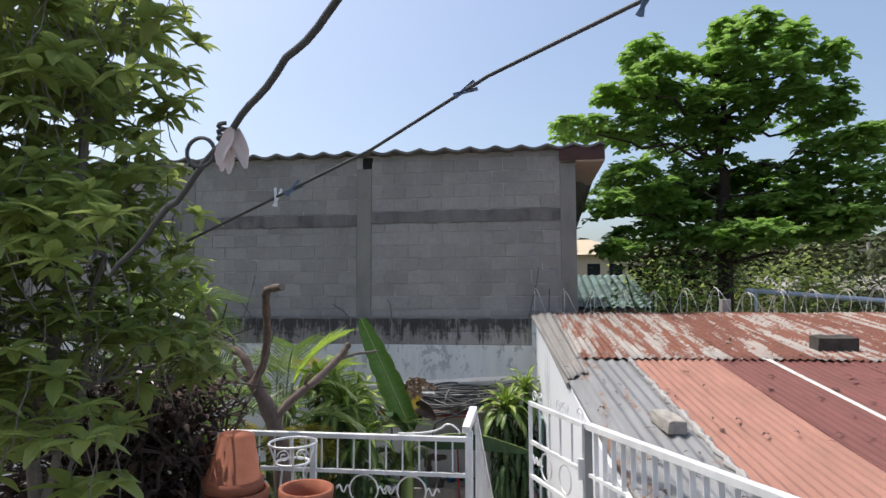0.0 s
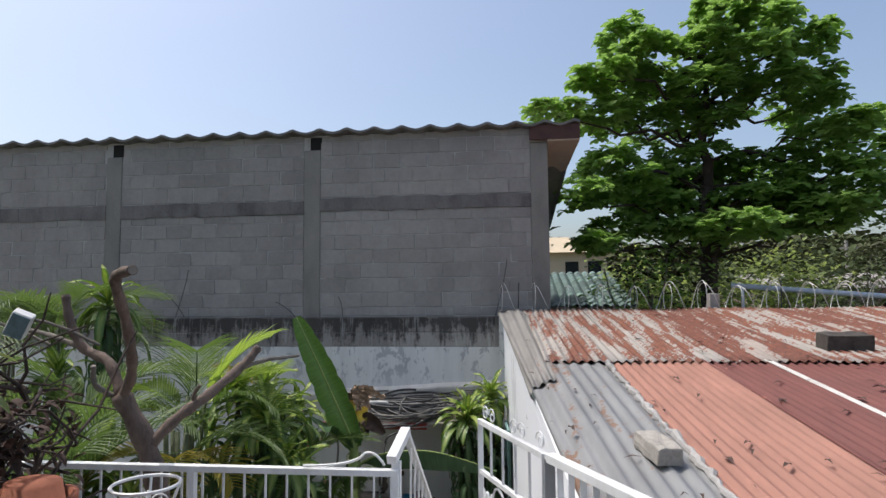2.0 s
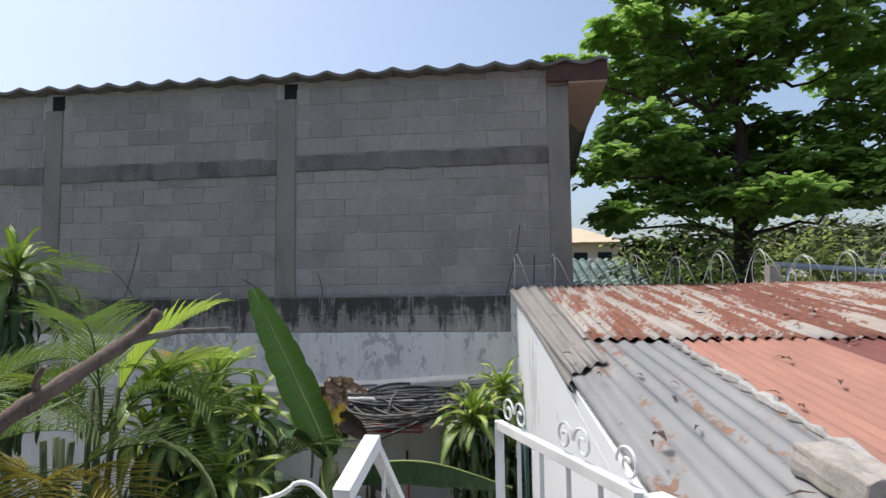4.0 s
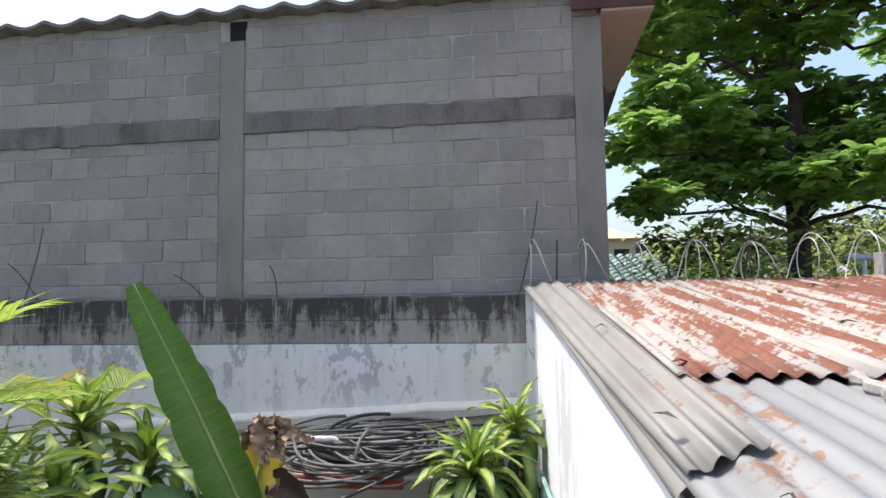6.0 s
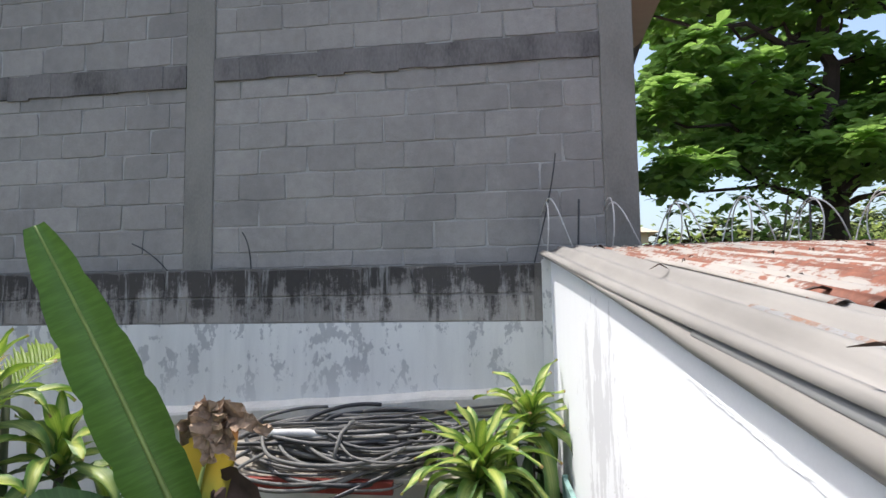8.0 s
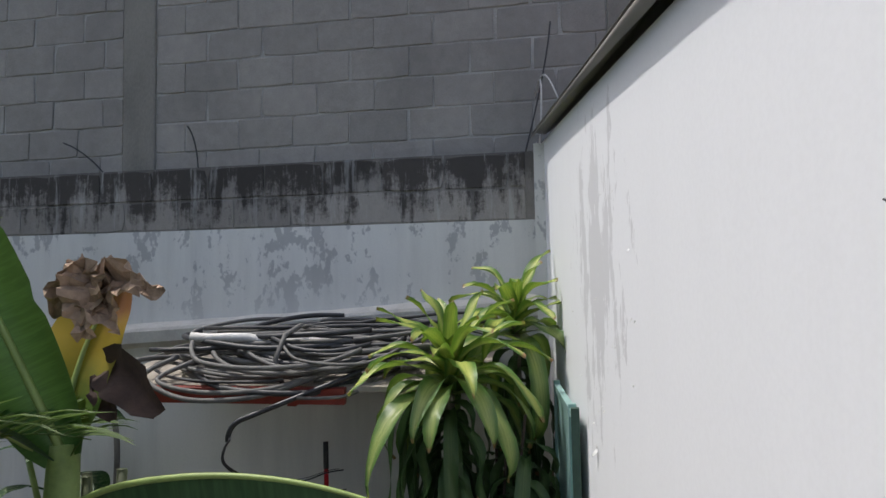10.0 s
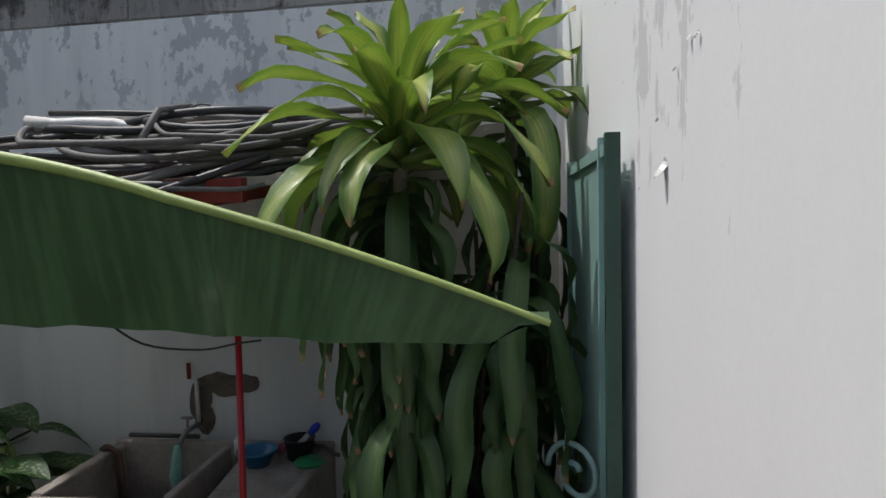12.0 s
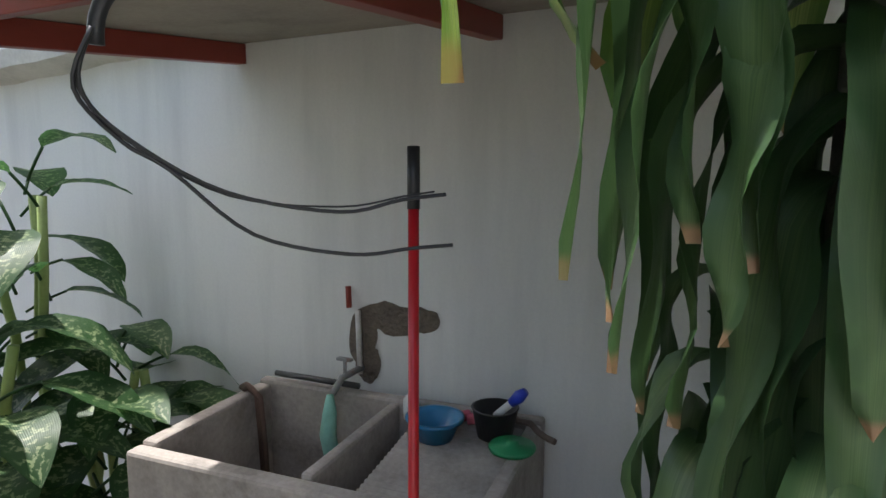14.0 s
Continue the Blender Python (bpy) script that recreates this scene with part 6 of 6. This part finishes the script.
tube = thing("conduit_tube", "black tube with thin wires hanging to the pole", "tube", at=(-0.6, 9.3, 2.3))
m_ = Mesh()
m_.tube(bez((-0.18, 9.34, 2.46), (-0.50, 9.22, 2.34), (-0.70, 9.13, 2.265), 8) + bez((-0.70, 9.13, 2.265), (-0.755, 9.11, 2.24), (-0.757, 9.115, 2.17), 6)[1:], 0.013, 9)
under(m_.link("sleeve", M_BLACKPL, smooth=True), tube)
for pts, r in ((((-0.735, 9.093, 2.19), (-0.765, 9.088, 2.105), (-0.752, 9.151, 2.03), (-0.671, 9.29, 1.935), (-0.525, 9.436, 1.895), (-0.423, 9.50, 1.918), (-0.335, 9.52, 1.93)), 0.0038),
               (((-0.738, 9.095, 2.19), (-0.77, 9.085, 2.11), (-0.75, 9.155, 2.022), (-0.668, 9.295, 1.928), (-0.525, 9.44, 1.905), (-0.423, 9.51, 1.925), (-0.36, 9.52, 1.935)), 0.002),
               (((-0.73, 9.09, 2.19), (-0.768, 9.08, 2.10), (-0.755, 9.15, 2.02), (-0.719, 9.21, 1.975), (-0.641, 9.326, 1.855), (-0.51, 9.449, 1.811), (-0.405, 9.51, 1.822), (-0.32, 9.52, 1.832)), 0.0038)):
    m_ = Mesh()
    fine = []
    cp = [Vector(p) for p in pts]
    for i in range(len(cp) - 1):
        p0, p1, p2, p3 = cp[max(i - 1, 0)], cp[i], cp[i + 1], cp[min(i + 2, len(cp) - 1)]
        for k in range(5):
            t = k / 5
            fine.append(0.5 * ((2 * p1) + (p2 - p0) * t + (2 * p0 - 5 * p1 + 4 * p2 - p3) * t * t + (3 * p1 - p0 - 3 * p2 + p3) * t ** 3))
    m_.tube(fine + [cp[-1]], r, 6)
    under(m_.link("wire", M_BLACKPL, smooth=True), tube)

pole = thing("red_pole", "red painted metal pole with a black rubber end", "pole", at=(-0.405, 9.51, FLOOR))
m_ = Mesh()
m_.tube([(0, 0, 0), (-0.075, 0.15, 1.64)], 0.0125, 12)
m_.link("shaft", M_REDPOLE, pole, smooth=True)
m_ = Mesh()
m_.tube([(-0.0746, 0.149, 1.63), (-0.081, 0.162, 1.77)], 0.0145, 12)
m_.link("rubber_end", M_BLACKPL, pole, "black rubber end", smooth=True)

# ---------------------------------------------------------------- sink
SX, SY, SA = -1.39, 9.575, radians(4)
sink = thing("wash_sink", "rough cement wash sink with a deep basin and ribbed scrubbing board", "sink", at=(SX, SY, FLOOR))
sink.rotation_euler = (0, 0, SA)
W, D, H = 1.10, 0.66, 0.915


def slab(name, lo, hi, mat=None, bevel=0.012, label=""):
    m = Mesh()
    m.box(lo, hi)
    return part(name, m, mat or M_CEMENT, sink, label, bevel=bevel)


slab("front_wall", (0, 0, 0.0), (W, 0.06, H - 0.01))
slab("back_wall", (0.0, D - 0.05, 0.0), (W, D, H + 0.012))
slab("side_wall", (0, 0.06, 0.0), (0.06, D - 0.05, H))
slab("side_wall", (W - 0.05, 0.06, 0.0), (W, D - 0.05, H))
slab("divider", (0.56, 0.06, 0.20), (0.60, D - 0.05, H))
slab("basin_floor", (0.06, 0.06, 0.32), (0.56, D - 0.05, 0.37))
slab("base", (0.60, 0.06, 0.30), (W - 0.05, D - 0.05, 0.70))
m_ = Mesh()
nr = 22
vs, fs = [], []
for i in range(nr * 4 + 1):
    y = 0.07 + i * 0.53 / (nr * 4)
    z = H - 0.075 + 0.055 * (y - 0.07) / 0.53 + 0.004 * math.sin(i * math.pi / 2)
    vs += [(0.685, y, z), (W - 0.06, y, z), (W - 0.06, y, 0.70), (0.685, y, 0.70)]
for i in range(nr * 4):
    for a, b in ((0, 1), (1, 2), (3, 0)):
        fs.append((i * 4 + a, i * 4 + b, i * 4 + b + 4, i * 4 + a + 4))
fs += [(0, 3, 2, 1), tuple(nr * 16 + k for k in (0, 1, 2, 3))]
m_.add(vs, fs)
part("scrub_board", m_, M_CEMENT, sink, "ribbed grey cement scrubbing board")

tap = thing("tap", "old metal tap with a short pipe on the wall", "tap", at=(-0.98, 10.2, 1.2))
m_ = Mesh()
m_.tube([(-1.06, WALL_Y, 1.24), (-1.06, 10.20, 1.24), (-1.06, 10.14, 1.20)], 0.013, 9)
under(m_.link("spout", M_ZINC, smooth=True), tap)
m_ = Mesh()
m_.tube([(-1.06, 10.22, 1.25), (-1.06, 10.22, 1.30)], 0.007, 8)
m_.box((-1.09, 10.21, 1.298), (-1.03, 10.23, 1.308))
under(m_.link("handle", M_ZINC), tap)
m_ = Mesh()
m_.tube([(-1.36, 10.20, 1.215), (-1.0, 10.22, 1.212)], 0.011, 8)
under(m_.link("rod", M_CABLE, smooth=True), tap)

m_ = Mesh()
rng = random.Random(3)
m_.tube([(-1.055, 10.12, 1.205), (-1.05, 10.11, 1.15), (-1.06, 10.11, 1.06), (-1.05, 10.12, 0.97), (-1.055, 10.12, 0.93)], [0.012, 0.024, 0.030, 0.028, 0.012], 10)
tagged(m_.link("hanging_cloth", M_MINT, smooth=True), "mint green cloth bag hanging from the tap", "cloth")

hole = thing("wall_hole", "broken plaster hole round an old pipe in the wall", "hole", kind="structure", at=(-1.05, WALL_Y, 1.4))
m_ = Mesh()
rng = random.Random(15)
for cx, cz, rx, rz in ((-0.93, 1.44, 0.14, 0.06), (-1.05, 1.36, 0.06, 0.12), (-1.03, 1.26, 0.055, 0.08), (-0.80, 1.45, 0.07, 0.045)):
    pts = [(cx + rx * math.cos(a) * (1 + 0.25 * noise.noise(Vector((a * 2, cx * 9, 1)))), WALL_Y - 0.004 - 0.0012 * (cx + 1.1) * 4, cz + rz * math.sin(a) * (1 + 0.3 * noise.noise(Vector((a * 2, cz * 9, 5))))) for a in np.linspace(0, 2 * math.pi, 26)[:-1]]
    cpt = (cx, WALL_Y - 0.004 - 0.0012 * (cx + 1.1) * 4, cz)
    o = len(m_.v)
    m_.add([cpt] + pts, [(0, i + 1, (i + 1) % 25 + 1) for i in range(25)])
under(m_.link("broken_plaster", M_BROKEN), hole)
m_ = Mesh()
m_.tube([(-1.06, WALL_Y - 0.015, 1.22), (-1.065, WALL_Y - 0.018, 1.46)], 0.011, 8)
under(m_.link("riser_pipe", M_PVC, smooth=True), hole)
m_ = Mesh()
m_.tube([(-1.105, WALL_Y - 0.016, 1.47), (-1.105, WALL_Y - 0.02, 1.55)], 0.011, 8)
under(m_.link("capped_pipe", M_REDIRON, smooth=True), hole)


def on_sink(x, y, z=0.0):
    m = Matrix.Translation((SX, SY, FLOOR)) @ Matrix.Rotation(SA, 4, "Z")
    p = m @ Vector((x, y, H - 0.03 + z))
    return (p.x, p.y, p.z)


def lathed(name, label, cat, mat, prof, at, n=24, tilt=(0, 0, 0)):
    m = Mesh()
    m.lathe(prof, n=n)
    ob = tagged(m.link(name, mat, smooth=True), label, cat)
    ob.matrix_basis = pose(*at, *tilt)
    return ob


def on_board(x, y):
    return on_sink(x, y, -0.042 + 0.055 * (y - 0.07) / 0.53)


lathed("bowl", "round blue plastic bowl on the scrubbing board", "bowl", M_BLUE, [(0.055, 0), (0.078, 0.055), (0.092, 0.062), (0.094, 0.072), (0.083, 0.072), (0.072, 0.058), (0.05, 0.008)], on_board(0.79, 0.46))
lathed("black_pot", "small black plastic pot on the sink", "pot", M_BLACKPL, [(0.055, 0), (0.072, 0.09), (0.076, 0.095), (0.068, 0.095), (0.052, 0.01)], on_board(0.965, 0.53))
lathed("green_lid", "green plastic lid lying on the sink edge", "lid", M_GREENPL, [(0.066, 0), (0.07, 0.008), (0.066, 0.014), (0.02, 0.017), (0.018, 0.026), (0.006, 0.028)], on_sink(1.055, 0.40, 0.033))
lathed("soap_bottle", "small white plastic bottle on the sink", "bottle", M_WHITEPL, [(0.025, 0), (0.027, 0.06), (0.02, 0.075), (0.010, 0.082), (0.010, 0.10), (0.0, 0.10)], on_board(0.665, 0.555), 14)
brush = thing("brush", "white brush with a bright blue handle end", "brush")
m_ = Mesh()
m_.tube([(0, 0, 0), (0.05, 0, 0.05)], 0.012, 9)
m_.link("grip", M_WHITEPL, brush, smooth=True)
m_ = Mesh()
m_.tube([(0.05, 0, 0.05), (0.075, 0, 0.075), (0.095, 0, 0.095)], [0.014, 0.021, 0.013], 10)
m_.link("handle_end", M_BLUEHANDLE, brush, smooth=True)
brush.matrix_basis = Matrix.Translation(Vector(on_board(0.965, 0.52)) + Vector((0.005, 0, 0.07)))
m_ = Mesh()
for k in range(5):
    a = Vector(on_board(0.80 + 0.03 * k, 0.575)) + Vector((0, 0, 0.018))
    m_.tube([a, a + Vector((0.035, 0.01, 0.012 * (k % 2)))], [0.020, 0.016], 8)
tagged(m_.link("pink_rag", M_PINK, smooth=True), "crumpled pink rag behind the bowl", "rag")
m_ = Mesh()
a = Vector(on_sink(0.03, 0.50, 0.03))
for k in range(3):
    o = Vector((0.018 * k, -0.012 * k, 0.004 * k))
    m_.tube([a + o + Vector((-0.05, 0.03, 0.0)), a + o + Vector((0.0, 0.0, 0.028)), a + o + Vector((0.06, -0.01, 0.0)), a + o + Vector((0.075, -0.012, -0.16)), a + o + Vector((0.085, -0.014, -0.34))], 0.011, 8)
tagged(m_.link("rubber_strap", M_BROWNROPE, smooth=True), "brown rubber straps hung over the sink wall", "strap")
m_ = Mesh()
m_.tube(wander(on_sink(1.0, 0.60, 0.05), on_sink(1.16, 0.50, 0.03), 5, 0.01, rng), 0.010, 7)
tagged(m_.link("twig", M_BARK), "short dark twig lying on the sink", "twig")

# ---------------------------------------------------------------- green door by the shed wall, wood and stones
door = thing("green_door", "teal painted iron door folded against the shed wall", "door", at=(0.80, 8.9, FLOOR))


def dx(y):
    return shed_x(y) - 0.034


m_ = Mesh()
p = [(dx(y) + k, y, z) for k in (-0.010, 0.010) for y, z in ((8.82, FLOOR + 0.05), (9.44, FLOOR + 0.05), (9.44, 2.39), (8.82, 2.39))]
m_.add(p, ((0, 1, 2, 3), (7, 6, 5, 4), (0, 4, 5, 1), (1, 5, 6, 2), (2, 6, 7, 3), (3, 7, 4, 0)))
under(m_.link("panel", M_TEAL), door)
for y in (8.80, 8.88, 9.43):
    m_ = Mesh()
    bar(m_, (dx(y) - 0.006, y, FLOOR + 0.02), (dx(y) - 0.006, y, 2.41), 0.030)
    under(m_.link("upright", M_TEAL if y > 8.82 else M_TEALDARK), door)
for z in (FLOOR + 0.1, 1.35, 2.38):
    m_ = Mesh()
    bar(m_, (dx(8.82) - 0.006, 8.82, z), (dx(9.43) - 0.006, 9.43, z), 0.026)
    under(m_.link("cross_bar", M_TEAL), door)
for z, s in ((1.62, 1), (1.45, -1)):
    m_ = Mesh()
    m_.tube(scroll(dx(9.0) - 0.06, 9.0, z, 0.085, s, axis=(-0.75, 0.65, 0)), 0.008, 6)
    under(m_.link("scroll", M_TEAL, smooth=True), door)

rng = random.Random(61)
m_ = Mesh()
m_.tube(wander((0.42, 9.35, 1.62), (0.78, 8.85, 1.20), 6, 0.015, rng), [0.035, 0.045, 0.05, 0.05, 0.055, 0.05, 0.045], 9)
m_.tube(wander((0.78, 8.85, 1.20), (0.80, 8.78, FLOOR), 4, 0.01, rng), 0.04, 8)
tagged(m_.link("log", M_LOG), "weathered grey log leaning by the shed wall", "log")
for k, (x, y, z, s) in enumerate([(0.55, 8.95, FLOOR + 0.16, 0.34), (0.62, 9.1, FLOOR + 0.45, 0.30), (0.50, 9.25, FLOOR + 0.14, 0.30), (0.60, 9.0, FLOOR + 0.70, 0.24)]):
    bm = bmesh.new()
    bmesh.ops.create_icosphere(bm, subdivisions=3, radius=s / 2)
    for v in bm.verts:
        v.co *= 1 + 0.35 * noise.noise(v.co * 6 + Vector((k * 7, 0, 0)))
    me = bpy.data.meshes.new("stone")
    bm.to_mesh(me)
    bm.free()
    me.materials.append(M_STONE)
    ob = tagged(new("stone", me), "rough grey stone piled by the shed wall", "stone", "stones by the wall")
    ob.location = (x, y, z)

# ---------------------------------------------------------------- blocks of the walls
BW, BH = 0.418, 0.2195


def block_mesh(seed, w=0.411, h=0.2125, d=0.02):
    """A block with chipped corners and slightly uneven edges."""
    r_ = random.Random(seed)
    b = 0.005
    m = Mesh()
    j = lambda: r_.uniform(-0.0035, 0.0035)
    x, z = w / 2, h / 2
    ring = []
    for (ax, az), (bx, bz) in (((-x, -z), (x, -z)), ((x, -z), (x, z)), ((x, z), (-x, z)), ((-x, z), (-x, -z))):
        for t in (0.0, 0.35, 0.7):
            ring.append((ax + (bx - ax) * t, az + (bz - az) * t))
    n = len(ring)
    outer, mid, face = [], [], []
    for k, (px, pz) in enumerate(ring):
        chip = r_.uniform(0.004, 0.013) if k % 3 == 0 and r_.random() < 0.5 else 0.0
        q = 1 - chip / x, 1 - chip / z
        outer.append((px * q[0], d, pz * q[1]))
        mid.append((px * q[0] + j(), 0.005, pz * q[1] + j()))
        face.append(((px - math.copysign(b, px)) * q[0] + j(), j() * 0.5, (pz - math.copysign(b, pz)) * q[1] + j()))
    f = [tuple(range(2 * n, 3 * n))]
    for k in range(n):
        e = (k + 1) % n
        f += [(k, e, e + n, k + n), (k + n, e + n, e + 2 * n, k + 2 * n)]
    m.add(outer + mid + face, f)
    return m


def library(mat, seeds):
    out = []
    for s in seeds:
        ob = block_mesh(s).link("block", mat)
        out.append(ob.data)
        bpy.data.objects.remove(ob)
    return out


def lay(parent, meshes, x0, x1, z0, z1, y, joint, rng, far, gap=0.009):
    """One course of blocks from x0 to x1 between two heights, with an upright joint at joint; blocks beyond far join one mesh."""
    x = joint - BW * math.ceil((joint - x0) / BW)
    while x < x1 - 0.02:
        a, b = max(x, x0), min(x + BW, x1)
        if b - a > 0.04:
            cx, sx, sz = (a + b) / 2, (b - a - gap) / 0.411, (z1 - z0 - gap) / 0.2125
            me = rng.choice(meshes)
            mt = Matrix.LocRotScale((cx, y + rng.uniform(-0.003, 0.003), (z0 + z1) / 2 + rng.uniform(-0.002, 0.002)), Euler((rng.uniform(-0.006, 0.006), rng.uniform(-0.004, 0.004), rng.uniform(-0.004, 0.004))), (sx, 1, sz))
            if cx > far:
                ob = new("block", me)
                ob.parent = parent
                ob.matrix_basis = mt
            else:
                REST.add([mt @ v.co for v in me.vertices], [tuple(q.vertices) for q in me.polygons])
        x += BW + rng.uniform(-0.012, 0.012)


rng = random.Random(101)
REST = Mesh()
lib = library(M_BLOCK, range(7))
LOWER = [3.725] + [3.857 + BH * k for k in range(7)] + [5.335]
UPPER = [5.55 + 0.2185 * k for k in range(5)] + [6.52]
for i in range(0, len(edges), 2):
    a, b = edges[i], edges[i + 1]
    down = 0.0 if b > 0 else -0.035
    for k in range(8):
        lay(building, lib, a, b, LOWER[k], LOWER[k + 1] + (down if k == 7 else 0), BLOCK_Y, -0.82 + (0.25 if k % 2 else 0.0), rng, -5.4)
    for k in range(5):
        if UPPER[k + 1] - UPPER[k] > 0.05:
            lay(building, lib, a, b, UPPER[k] + (down if k == 0 else 0), UPPER[k + 1], BLOCK_Y, -1.03 + (0.22 if k % 2 == 0 else 0.0), rng, -5.4)
REST.link("far_blocks", M_BLOCK, building)["kind"] = "stuff"
REST = Mesh()
libo = library(M_BLOCK_OLD, range(20, 26))
for z0, z1, joint in ((3.276, 3.485, -0.942), (3.485, 3.71, -0.738)):
    lay(bwall, libo, -5.2, 0.62, z0, z1, WALL_Y, joint, rng, -5.3, 0.010)
    lay(bwall, libo, LEFT_END, -5.2, z0, z1, WALL_Y, joint, rng, -5.2, 0.010)
REST.link("far_blocks", M_BLOCK_OLD, bwall)["kind"] = "stuff"
